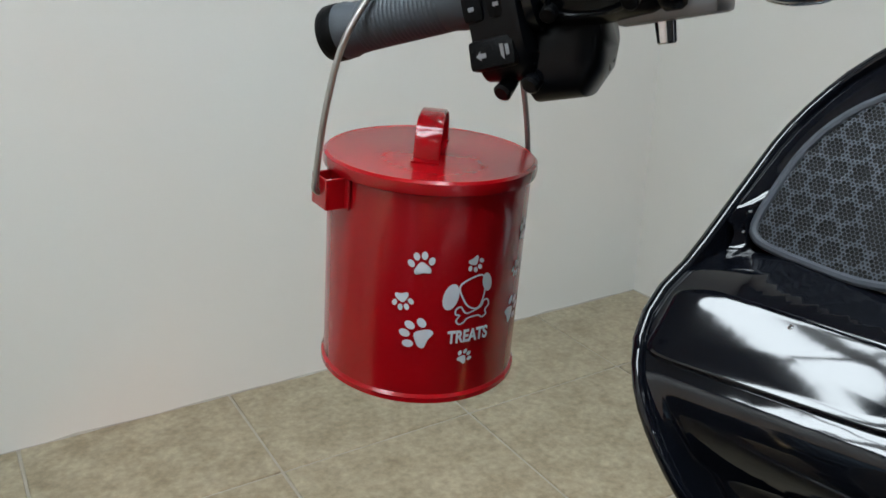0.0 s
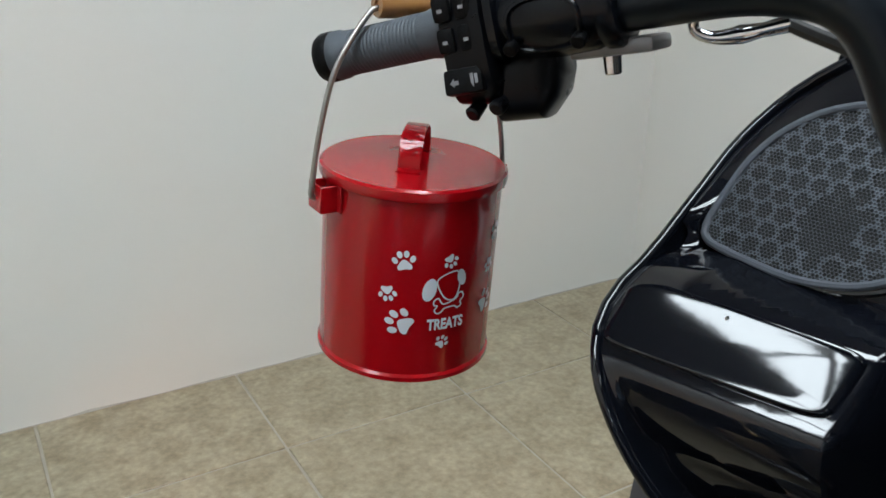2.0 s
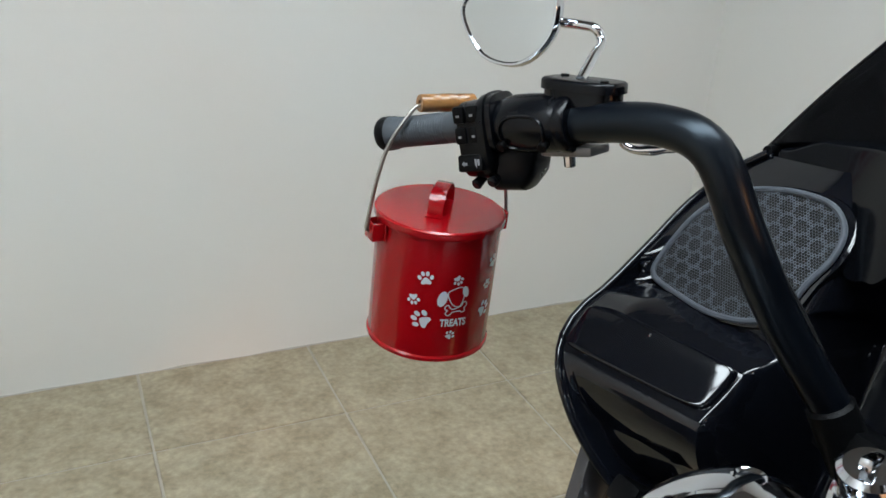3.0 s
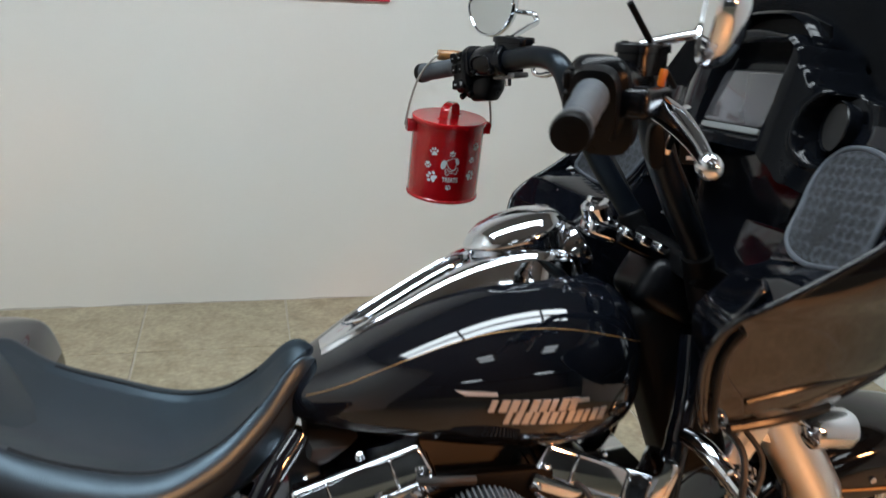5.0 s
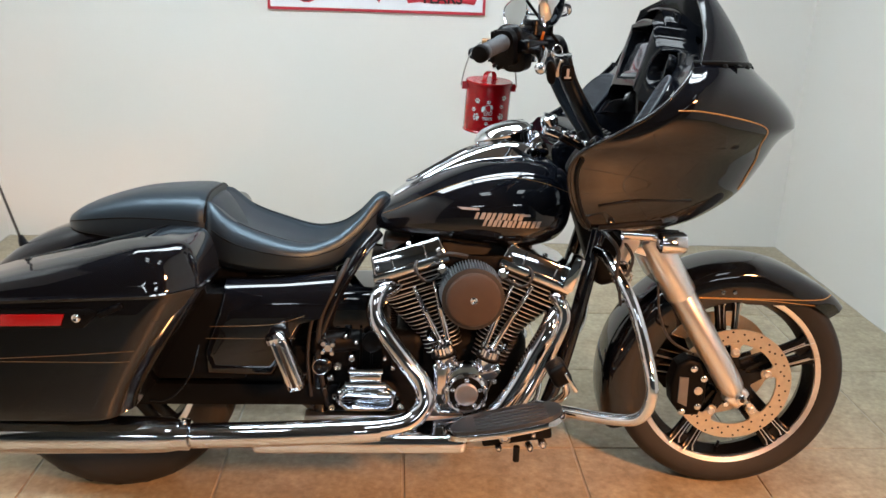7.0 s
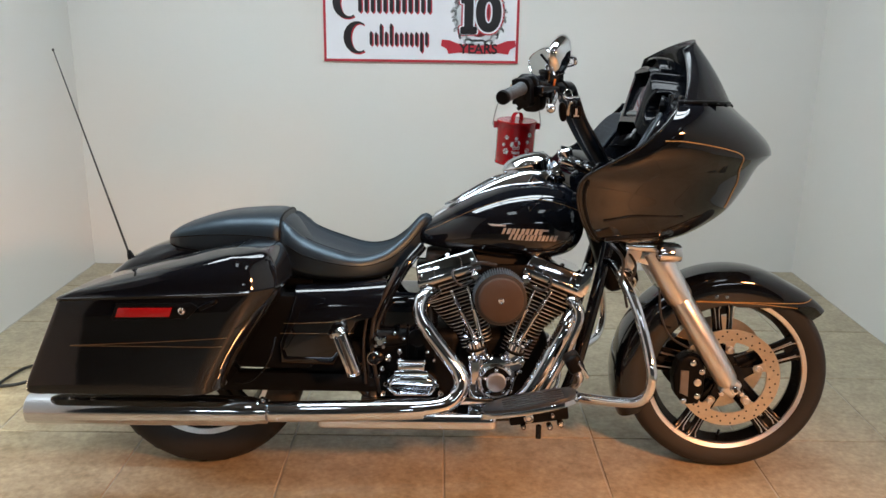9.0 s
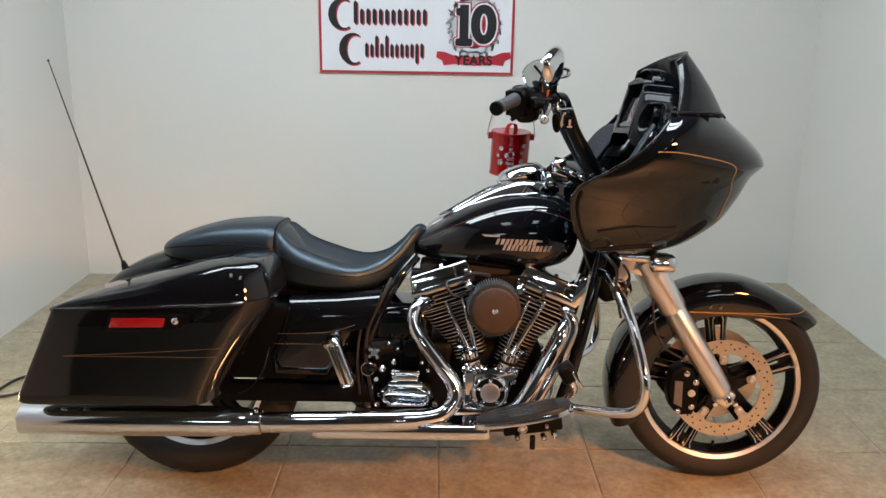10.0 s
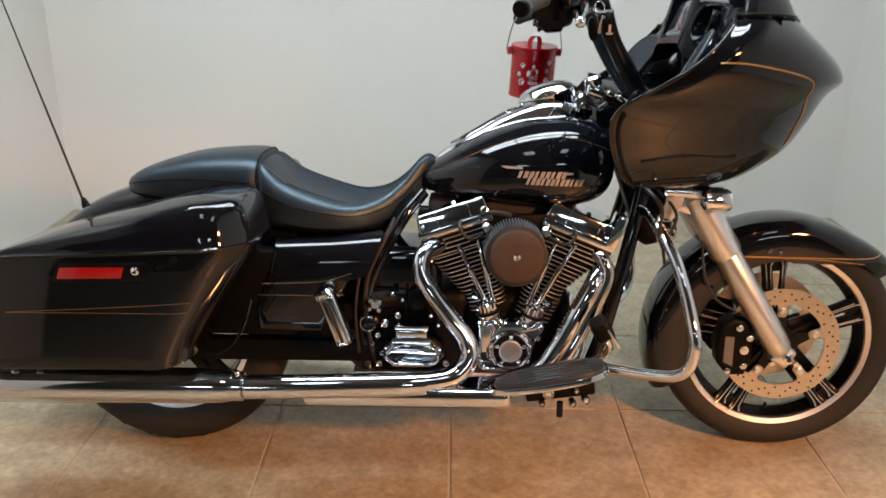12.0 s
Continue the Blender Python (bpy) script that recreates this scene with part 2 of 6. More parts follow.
def block(size, at=(0, 0, 0), turn=(0, 0, 0), soft=0.0, segments=2, bm=None, taper=1.0):
    """A softened box, its middle at a point."""
    one = bmesh.new()
    bmesh.ops.create_cube(one, size=1, matrix=Matrix.Diagonal((*size, 1)))
    if taper != 1:
        for v in one.verts:
            if v.co.z > 0:
                v.co.x *= taper
                v.co.y *= taper
    if soft:
        soften(one, soft, segments)
    one.transform(pose(*at, *turn))
    return merge(bm, one)


def merge(bm, one):
    if bm is None:
        return one
    me = bpy.data.meshes.new("join")
    one.to_mesh(me)
    one.free()
    bm.from_mesh(me)
    bpy.data.meshes.remove(me)
    return bm


def plate(outline, m, depth, soft=0.0, segments=2, bm=None):
    """An outline in the x-y plane of m, given depth along -z, with softened edges."""
    one = bmesh.new()
    top = [one.verts.new((x, y, 0)) for x, y in outline]
    low = [one.verts.new((x, y, -depth)) for x, y in outline]
    k = len(top)
    one.faces.new(top)
    one.faces.new(low[::-1])
    for i in range(k):
        one.faces.new((top[i], low[i], low[(i + 1) % k], top[(i + 1) % k]))
    bmesh.ops.recalc_face_normals(one, faces=one.faces)
    if soft:
        rims = [e for e in one.edges if all(v in top for v in e.verts)]
        bmesh.ops.bevel(one, geom=rims, offset=soft, segments=segments, affect="EDGES", profile=0.6, clamp_overlap=True)
    one.transform(m)
    return merge(bm, one)


def oval(rx, ry, n=24, power=2.0, at=(0, 0)):
    out = []
    for i in range(n):
        a = 2 * math.pi * i / n
        c, s = math.cos(a), math.sin(a)
        out.append((at[0] + rx * math.copysign(abs(c) ** (2 / power), c), at[1] + ry * math.copysign(abs(s) ** (2 / power), s)))
    return out


def side_frame(y, right=True):
    """x along the motorcycle, y up, facing out to the right or to the left."""
    if right:
        return Matrix(((1, 0, 0, 0), (0, 0, -1, y), (0, 1, 0, 0), (0, 0, 0, 1)))
    return Matrix(((1, 0, 0, 0), (0, 0, 1, y), (0, 1, 0, 0), (0, 0, 0, 1)))


def lettering(text, size, name, bold=0.0):
    data = bpy.data.curves.new(name, "FONT")
    data.body, data.size, data.align_x, data.align_y, data.extrude = text, size, "CENTER", "CENTER", 0.0006
    data.offset = bold
    ob = bpy.data.objects.new(name, data)
    scene.collection.objects.link(ob)
    me = bpy.data.meshes.new_from_object(ob)
    bpy.data.objects.remove(ob)
    bm = bmesh.new()
    bm.from_mesh(me)
    bpy.data.meshes.remove(me)
    return bm

# ---- the room ----
XL, XR, YB, YF, ZC = -1.987, 1.85, 2.05, -2.3, 2.9
HX, HY = 4.6, -9.0


def wall(name, size, at, label, mat=WALL):
    return tagged(part(name, block(size, at), mat), label, "wall", kind="structure")


wall("wall_north", (XR - XL + 0.3, 0.15, ZC), ((XL + XR) / 2, YB + 0.075, ZC / 2), "plain off-white painted plaster wall behind the motorcycle")
wall("wall_east", (0.15, YB - YF, ZC), (XR + 0.075, (YB + YF) / 2, ZC / 2), "plain off-white painted plaster side wall")
wall("wall_west", (0.15, YB - YF, ZC), (XL - 0.075, (YB + YF) / 2, ZC / 2), "plain off-white painted plaster side wall")
# Hall walls are unseen, added to close the space behind the camera.
for side in (-1, 1):
    edge = XR + 0.15 if side > 0 else XL - 0.15
    wall("wall_hall", (abs(side * HX - edge), 0.15, ZC), ((side * HX + edge) / 2, YF - 0.075 + 0.15, ZC / 2), "unseen dark wall closing off the hall", HALL)
    wall("wall_hall", (0.15, YF + 0.15 - HY, ZC), (side * (HX + 0.075), (YF + 0.15 + HY) / 2, ZC / 2), "unseen dark wall closing off the hall", HALL)
wall("wall_south", (2 * HX + 0.3, 0.15, ZC), (0, HY - 0.075, ZC / 2), "unseen dark wall closing off the hall", HALL)
tagged(part("ceiling", block((2 * HX + 0.3, YB - HY + 0.3, 0.12), (0, (YB + HY) / 2, ZC + 0.06)), CEIL), "plain grey painted ceiling with light panels", "ceiling", kind="structure")


def ceiling_light(x, y, length=1.24):
    ob = empty("ceiling_light", pose(x, y, ZC), "white ceiling light with two long panels, switched on" if length > 1 else "square white ceiling light with two panels, switched on", "ceiling light", "ceiling lights")
    bm = bmesh.new()
    h = length / 2
    for sx, sy, px, py in ((length, 0.02, 0, 0.30), (length, 0.02, 0, -0.30), (0.02, 0.58, h - 0.01, 0), (0.02, 0.58, 0.01 - h, 0), (length - 0.04, 0.09, 0, 0)):
        block((sx, sy, 0.05), (px, py, -0.025), bm=bm)
    part("frame", bm, SIGN_WHITE, ob)
    for py in (0.1675, -0.1675):
        part("diffuser", block((length - 0.04, 0.245, 0.02), (0, py, -0.03)), PANEL_GLOW if length > 0.5 else SQUARE_GLOW, ob)
    return ob


# The two at y -7.2 are unseen, added to brighten the hall in reflections.
for x, y in ((-0.01, 0.15), (-2.0, -7.2), (2.0, -7.2)):
    ceiling_light(x, y)
ceiling_light(-1.145, 0.15, 1.02)
ceiling_light(0.880, 0.15, 0.53)
for x, y in ((-0.50, -1.95), (0.95, -1.95)):
    ceiling_light(x, y, 0.40)

rnd = random.Random(4)
for name, a, b in (("trim_north", (XL, YB, 0), (XR, YB, 0)), ("trim_east", (XR, YB - 0.01, 0), (XR, YF, 0)), ("trim_west", (XL, YB - 0.01, 0), (XL, YF, 0))):
    pts = [V(a).lerp(V(b), k / 60) + V((0, 0, rnd.uniform(-0.002, 0.002))) for k in range(61)]
    tagged(part(name, tube(pts, [rnd.uniform(0.001, 0.005) for k in pts], 8, 1), FILLER), "uneven pale filler along the foot of the wall", "trim", kind="structure")

# ---- the motorcycle: built upright, leaned onto its stand ----
BIKE = empty("motorcycle", pose(0, 0.03, 0, -7), "gloss black touring motorcycle with gold pinstripes, leaning on its stand", "motorcycle")
AXLE_F, AXLE_R = V((0.802, 0, 0.308)), V((-0.808, 0, 0.306))
HEAD = V((0.47, 0, 0.93))
STEER = Matrix.Translation(HEAD) @ Matrix.Rotation(radians(-4), 4, V((-0.5, 0, 0.866))) @ Matrix.Translation(-HEAD)


def P(name, bm, mat, label="", parent=BIKE, angle=38, move=None):
    return part(name, bm, mat, parent, label, angle, move)


def across(at):
    return frame_z(at, (0, -1, 0))


def wheel(front):
    c = AXLE_F if front else AXLE_R
    m, move = across(c), STEER if front else None
    R, rim, half = (0.308, 0.252, 0.062) if front else (0.308, 0.215, 0.085)
    prof = [(rim - 0.012, -half * 0.72)]
    for i in range(17):
        a = math.pi * (i / 16)
        k = abs(math.cos(a)) ** 0.75 * math.copysign(1, math.cos(a))
        prof.append((rim + (R - rim) * math.sin(a) ** 0.55, -half * k * (1.0 if 0 < i < 16 else 0.86)))
    prof.append((rim - 0.012, half * 0.72))
    bm = skin(bmesh.new(), [[m @ V((r * math.cos(2 * math.pi * j / 96), r * math.sin(2 * math.pi * j / 96), h)) for j in range(96)] for r, h in prof], caps=False)
    tyre = P("front_tyre" if front else "rear_tyre", bm, RUBBER, "black rubber tyre with grooved tread", move=move)
    bm = bmesh.new()
    for i in range(28 if front else 24):
        for s in (-1, 1):
            a = 2 * math.pi * (i + (0.5 if s > 0 else 0)) / (28 if front else 24)
            pts = []
            for k in range(4):
                b = 0.32 + 0.42 * k / 3
                rr = rim + (R - rim) * math.cos(b * 1.1) ** 0.5 - 0.0008
                aa = a + 0.05 * k
                pts.append(m @ V((rr * math.cos(aa), rr * math.sin(aa), s * half * math.sin(b * 1.25))))
            tube(pts, 0.0022, 5, 1, bm)
    if front:
        bm.free()
    else:
        tagged(part("tread_groove", bm, VOID, tyre, move=move), kind="stuff")
    w = half * 0.78
    prof = [(rim - 0.030, -w + 0.02), (rim - 0.026, -w + 0.012), (rim - 0.006, -w + 0.004), (rim + 0.006, -w - 0.001), (rim + 0.008, -w + 0.006), (rim - 0.012, -w + 0.02),
            (rim - 0.02, 0), (rim - 0.012, w - 0.02), (rim + 0.008, w - 0.006), (rim + 0.006, w + 0.001), (rim - 0.006, w - 0.004), (rim - 0.026, w - 0.012), (rim - 0.030, w - 0.02), (rim - 0.04, 0), (rim - 0.030, -w + 0.02)]
    bm = bmesh.new()
    rings = [[m @ V((r * math.cos(2 * math.pi * j / 80), r * math.sin(2 * math.pi * j / 80), h)) for j in range(80)] for r, h in prof]
    skin(bm, rings, caps=False)
    bmesh.ops.remove_doubles(bm, verts=bm.verts, dist=1e-6)
    rim_ob = P("front_rim" if front else "rear_rim", bm, SATIN, "gloss black cast wheel with machined lip", move=move)
    for s in (-1, 1):
        bm = bmesh.new()
        rings = [[m @ V((r * math.cos(2 * math.pi * j / 80), r * math.sin(2 * math.pi * j / 80), s * h)) for j in range(80)] for r, h in ((rim - 0.023, w - 0.010), (rim - 0.021, w - 0.006), (rim + 0.003, w + 0.003), (rim + 0.006, w + 0.004), (rim + 0.008, w + 0.001))]
        skin(bm, rings, caps=False)
        part("machined_lip", bm, MACHINED, rim_ob, "bright machined aluminium lip", move=move)
    for i in range(5):
        for s in (-1, 1):
            a0, a1 = radians(72 * i + 24) + s * 0.26, radians(72 * i + 24) + s * 0.100
            bm = bmesh.new()
            p0, p1 = m @ V((0.05 * math.cos(a0), 0.05 * math.sin(a0), 0.022)), m @ V(((rim - 0.026) * math.cos(a1), (rim - 0.026) * math.sin(a1), 0.036))
            d = (p1 - p0)
            mm = frame_z(p0, d)
            h = d.length
            rings = []
            for f, wx, wy in ((0, 0.013, 0.02), (0.3, 0.0072, 0.017), (0.7, 0.0062, 0.016), (0.92, 0.0078, 0.017), (1.0, 0.016, 0.022)):
                rings.append([mm @ V((x * wx, y * wy, f * h)) for x, y in oval(1, 1, 12, 4)])
            skin(bm, rings)
            spoke = part("spoke", bm, SATIN, rim_ob, move=move)
            if front:
                for e in (-1, 1):
                    off = mm.to_3x3() @ V((1, 0, 0)) * e
                    off = V((off.x, 0, off.z)).normalized()
                    line = [p0.lerp(p1, f) + off * wx + V((0, -wy, 0)) for f, wx, wy in ((0.55, 0.0052, 0.0147), (0.7, 0.0050, 0.0145), (0.92, 0.0064, 0.0158), (1.0, 0.0128, 0.0200))]
                    part("machined_edge", tube(line, [0.0010, 0.0011, 0.0014, 0.0024], 6, 1), MACHINED, spoke, "machined spoke edge", move=move)
    if front:
        for i in range(5):
            a = radians(72 * i + 24)
            web = [(rim - 0.062, 0.017), (rim - 0.020, 0.026), (rim - 0.020, -0.026), (rim - 0.062, -0.017)]
            part("spoke_web", plate(web, m @ pose(0, 0, 0, 0, 0, math.degrees(a)) @ pose(0, 0, 0.040), 0.020, 0.003, 1), SATIN, rim_ob, "black web between two spokes", move=move)
    P("hub", lathe([(0.02, -0.075), (0.035, -0.07), (0.05, -0.04), (0.055, -0.02), (0.055, 0.02), (0.05, 0.04), (0.035, 0.07), (0.02, 0.075)], m, 32), SATIN, "cast wheel hub", move=move)
    return m, move


MF, ST = wheel(True)
wheel(False)
P("valve_stem", rod(AXLE_F + V((0.0, 0.0, -0.228)), AXLE_F + V((0, -0.02, -0.195)), 0.0045), PLASTIC, move=STEER)


def brake(s):
    c = AXLE_F + V((0, s * 0.074, 0))
    m = frame_z(c, (0, s, 0))
    bm = bmesh.new()
    n = 72
    rings = [[m @ V((r * math.cos(2 * math.pi * j / n), r * math.sin(2 * math.pi * j / n), h)) for j in range(n)] for r, h in ((0.113, 0), (0.113, 0.005), (0.153, 0.005), (0.153, 0), (0.113, 0))]
    skin(bm, rings, caps=False)
    bmesh.ops.remove_doubles(bm, verts=bm.verts, dist=1e-6)
    disc = P("brake_disc", bm, DISC, "drilled floating brake disc", move=STEER)
    bm = bmesh.new()
    for i in range(60):
        a = 2 * math.pi * i / 60
        rr = (0.121, 0.146, 0.134, 0.127, 0.140)[i % 5]
        lathe([(0.0030, 0.0045), (0.0030, 0.0056)], m @ pose(rr * math.cos(a), rr * math.sin(a), 0), 8, bm)
    tagged(part("drilled_hole", bm, VOID, disc, move=STEER), kind="stuff")
    for i in range(5):
        a = math.degrees(2 * math.pi * i / 5 + 0.35)
        pts = [(0.076, 0.007), (0.082, 0.0125), (0.094, 0.0125), (0.106, 0.013), (0.115, 0.022)]
        part("tab", plate(pts + [(r, -w) for r, w in reversed(pts)], m @ pose(0, 0, 0.0062, 0, 0, a), 0.005, 0.001, 1), DISC, disc, "steel tab of the disc", move=STEER)
        part("carrier_arm", plate([(0.03, 0.022), (0.075, 0.012), (0.100, 0.012), (0.100, -0.012), (0.075, -0.012), (0.03, -0.022)], m @ pose(0, 0, 0.0005, 0, 0, a), 0.008, 0.002, 1), SATIN, disc, "black carrier arm", move=STEER)
        part("bolt", lathe([(0.0105, 0.004), (0.0105, 0.010), (0.0075, 0.0125), (0.0060, 0.0090), (0.0030, 0.0090)], m @ pose(0, 0, 0, 0, 0, a) @ pose(0.092, 0, 0), 18), POLISHED, disc, "round steel rivet", move=STEER)
    part("carrier_ring", lathe([(0.022, -0.002), (0.046, -0.002), (0.046, 0.006), (0.022, 0.008)], m, 40), SATIN, disc, "black carrier ring", move=STEER)
    out = [(-0.172, 0.035), (-0.152, 0.085), (-0.12, 0.10), (-0.085, 0.085), (-0.075, 0.05), (-0.085, -0.02), (-0.105, -0.06), (-0.15, -0.055), (-0.172, -0.02)]
    mm = side_frame(c.y + s * 0.045, s < 0) @ Matrix.Translation((c.x, c.z, 0)) @ pose(0, 0, 0, 0, 0, 8)
    cal = P("brake_caliper", plate(out, mm, 0.055, 0.012, 3), MATTE, "black four-piston brake caliper", move=STEER)
    part("caliper_badge", plate([(-0.158, -0.015), (-0.135, -0.03), (-0.125, 0.05), (-0.148, 0.055)], mm @ pose(0, 0, 0.004), 0.006, 0.002), CAST, cal, move=STEER)
    part("caliper_emblem", lathe([(0.011, -0.004), (0.011, 0.0015), (0.009, 0.0022), (0.002, 0.0024)], mm @ pose(-0.102, 0.010, 0), 22), POLISHED, cal, "round metal emblem", move=STEER)
    for x, y in ((-0.112, 0.075), (-0.088, 0.045), (-0.108, -0.03), (-0.15, -0.04)):
        part("bolt", lathe([(0.009, 0), (0.009, 0.008), (0.006, 0.010)], mm @ pose(x, y, 0), 12), CHROME, cal, move=STEER)


brake(-1), brake(1)

# fork, fender
FT, FB = V((0.535, 0, 0.715)), V((0.795, 0, 0.300))
for s in (-1, 1):
    o = V((0, s * 0.122, 0))
    d = (FB - FT).normalized()
    P("fork_cover", lathe([(0.033, 0), (0.039, 0.006), (0.040, 0.17), (0.037, 0.18), (0.033, 0.182)], frame_z(FT + o, d), 28), POLISHED, "polished fork tube cover", move=STEER)
    P("fork_slider", lathe([(0.030, 0.175), (0.0335, 0.185), (0.0335, 0.44), (0.031, 0.47), (0.024, 0.485)], frame_z(FT + o, d), 28), POLISHED, "polished aluminium fork slider", move=STEER)
    cl = P("axle_clamp", block((0.05, 0.04, 0.055), FB + o + V((0.0, -s * 0.004, -0.004)), (0, 30, 0), 0.012, 3), POLISHED, move=STEER)
    part("axle_nut", lathe([(0.014, 0), (0.014, 0.012), (0.009, 0.014)], frame_z(AXLE_F + V((0, s * 0.142, -0.012)), (0, s, 0)), 6), CHROME, cl, move=STEER)
    part("axle_hole", lathe([(0.006, 0.012), (0.006, 0.0146)], frame_z(AXLE_F + V((0, s * 0.142, -0.012)), (0, s, 0)), 10), VOID, cl, move=STEER)
    for k in (-1, 1):
        part("bolt", rod(FB + o + V((0.03 * k, -0.01, -0.02)), FB + o + V((0.03 * k, s * 0.024, -0.02)), 0.007), CHROME, cl, move=STEER)
    P("fork_bracket", block((0.085, 0.022, 0.06), (0.515, s * 0.135, 0.70), (0, 18, 0), 0.008, 2), CHROME, "chrome fork bracket", move=STEER)
    P("turn_signal_bar", rod((0.455, s * 0.165, 0.728), (0.60, s * 0.165, 0.722), 0.017, 20, soft=0.006), CHROME, "chrome light bar under the fairing", move=STEER)
    P("turn_signal", lathe([(0.012, -0.05), (0.026, -0.04), (0.028, 0.01), (0.022, 0.02)], frame_z((0.585, s * 0.20, 0.715), (1, 0, 0)), 24), CHROME, move=STEER)
for s in (-1, 1):
    P("light_bar_bracket", plate([(0.462, 0.730), (0.504, 0.724), (0.500, 0.700), (0.474, 0.652), (0.442, 0.656), (0.458, 0.700)], side_frame(s * 0.176, s < 0), 0.006, 0.002), POLISHED, "bent metal bracket under the fairing", move=STEER)
    for dx, dz in ((0.0, 0.0), (0.010, -0.022)):
        P("guard_clamp", tube([(0.440 + dx + 0.022 * math.cos(2 * math.pi * k / 20), s * (0.185 + 0.012 * math.sin(2 * math.pi * k / 20)), 0.640 + dz + 0.020 * math.sin(2 * math.pi * k / 20)) for k in range(20)], 0.0035, 8, 1, closed=True), CHROME, "chrome clamp ring")
P("lower_fork_clamp", block((0.09, 0.30, 0.05), (0.525, 0, 0.735), (0, 30, 0), 0.012), MATTE, "black fork clamp", move=STEER)


def front_fender():
    bm = bmesh.new()
    rings = []
    for i in range(45):
        f = i / 44
        a = radians(35.5 + (203 - 35.5) * f)
        R = 0.336 + 0.018 * max(0, f - 0.55) / 0.45 + 0.018 * max(0, 0.14 - f) / 0.14
        depth = 0.025 + 0.075 * min(1, f / 0.20) ** 0.6 + 0.045 * max(0, f - 0.5)
        if a < radians(92):
            depth = max(0.02, R - 0.230 / math.sin(a))
        if f > 0.93:
            depth *= 1 - 0.5 * ((f - 0.93) / 0.07) ** 2
        w = 0.098 * (1 - 0.62 * max(0, 1 - f / 0.16) ** 2.2)
        ring = []
        for s, lay in ((1, 0.0), (-1, 0.004)):
            prof = []
            for k in range(13):
                b = math.pi * k / 12
                u = math.cos(b)
                y = (w - lay) * math.copysign(abs(u) ** 0.55, u)
                r = R - lay - 0.05 * (1 - math.sin(b) ** 0.8)
                prof.append((y, r))
            prof = [(w - lay, R - lay - depth)] + prof + [(-(w - lay), R - lay - depth)]
            ring += prof if s > 0 else prof[::-1]
        rings.append([AXLE_F + V((r * math.cos(a), y, r * math.sin(a))) for y, r in ring])
    skin(bm, rings)
    fd = P("front_fender", bm, PAINT, "gloss black front fender with gold pinstripe", move=STEER, angle=50)
    for sd in (-1, 1):
        def on_fender(x, z):
            f = (math.degrees(math.atan2(z, x)) - 35.5) / 167.5
            return AXLE_F + V((x, sd * (0.098 * (1 - 0.62 * max(0, 1 - f / 0.16) ** 2.2) + 0.0006), z))

        pts = [on_fender(-0.12 + 0.30 * i / 12, 0.243) for i in range(13)] + [on_fender(0.200, 0.244), on_fender(0.212, 0.249), on_fender(0.219, 0.257)]
        pts2 = [on_fender(-0.12 + 0.30 * i / 12, 0.241 - 0.014 * max(0, i / 12 - 0.35) ** 2 / 0.42) for i in range(13)]
        part("pinstripe", tube(pts, 0.0013, 6, 1), GOLD, fd, "thin gold pinstripe", move=STEER)
        part("pinstripe", tube(pts2, 0.0010, 6, 1), GOLD, fd, "thin gold pinstripe", move=STEER)
    for x in (-0.06, -0.03):
        part("bolt", rod(AXLE_F + V((x, -0.094, 0.258)), AXLE_F + V((x, -0.102, 0.258)), 0.005), CHROME, fd, move=STEER)


front_fender()

# ---- fairing ----
# height: front of the nose, rear edge, half width
SHELL = [(0.728, 0.58, 0.42, 0.17), (0.742, 0.624, 0.36, 0.235), (0.765, 0.675, 0.325, 0.275), (0.82, 0.753, 0.29, 0.318), (0.888, 0.802, 0.272, 0.352), (0.93, 0.822, 0.285, 0.376), (0.955, 0.834, 0.320, 0.396),
         (0.972, 0.850, 0.352, 0.405), (0.986, 0.864, 0.376, 0.412), (1.02, 0.845, 0.428, 0.420), (1.06, 0.802, 0.472, 0.416), (1.10, 0.751, 0.508, 0.39), (1.125, 0.724, 0.525, 0.355)]


def ease(f):
    f = min(1.0, max(0.0, f))
    return f * f * (3 - 2 * f)


def tuck(z):
    """How far the rear edge turns inwards."""
    return 0.012 * ease((z - 0.94) / 0.05)


def shell(z, u, inset=0.0):
    """A point of the fairing: u runs from the right rear edge (-1) over the nose (0) to the left rear edge (1)."""
    xf, xr, w = interp(SHELL, z)
    a = (1 - abs(u)) * math.pi / 2
    y = ((w - inset) * math.cos(a) ** 0.78 - tuck(z) * min(1.0, max(0.0, (abs(u) - 0.935) / 0.06))) * (1 if u > 0 else -1)
    x = xr + (xf - inset - xr) * math.sin(a) ** 0.95
    return V((x, y, z))


def crease(ay):
    """Height of the edge between the glove box lid and the face below it."""
    return 0.920 - 0.13 * (0.36 - ay)


def lid_top(ay):
    """Height of the upper edge of the glove box lid."""
    return 0.972 - 0.19 * (0.355 - min(ay, 0.345))


def lift(g):
    """The lid is slightly hollow: flat near the crease, steeper above."""
    return 1.40 * g - 6.6 * g * g


def glove(z, ay):
    """The glove box: a sloping lid above a crease, an upright face below it."""
    d = z - crease(ay)
    x = 0.282 + 0.36 * (0.36 - ay) + (0.85 + 2.0 * (0.34 - ay)) * lift(0.002 * math.log(1 + math.exp(d / 0.002)))
    if -0.06 < d < 0:
        x -= 0.007 * math.sin(math.pi * (d / -0.06)) ** 0.8
    x += 0.14 * max(0.0, -d - 0.006)
    return x + (max(0.0, 0.842 - z) / 0.05) ** 2 * 0.02


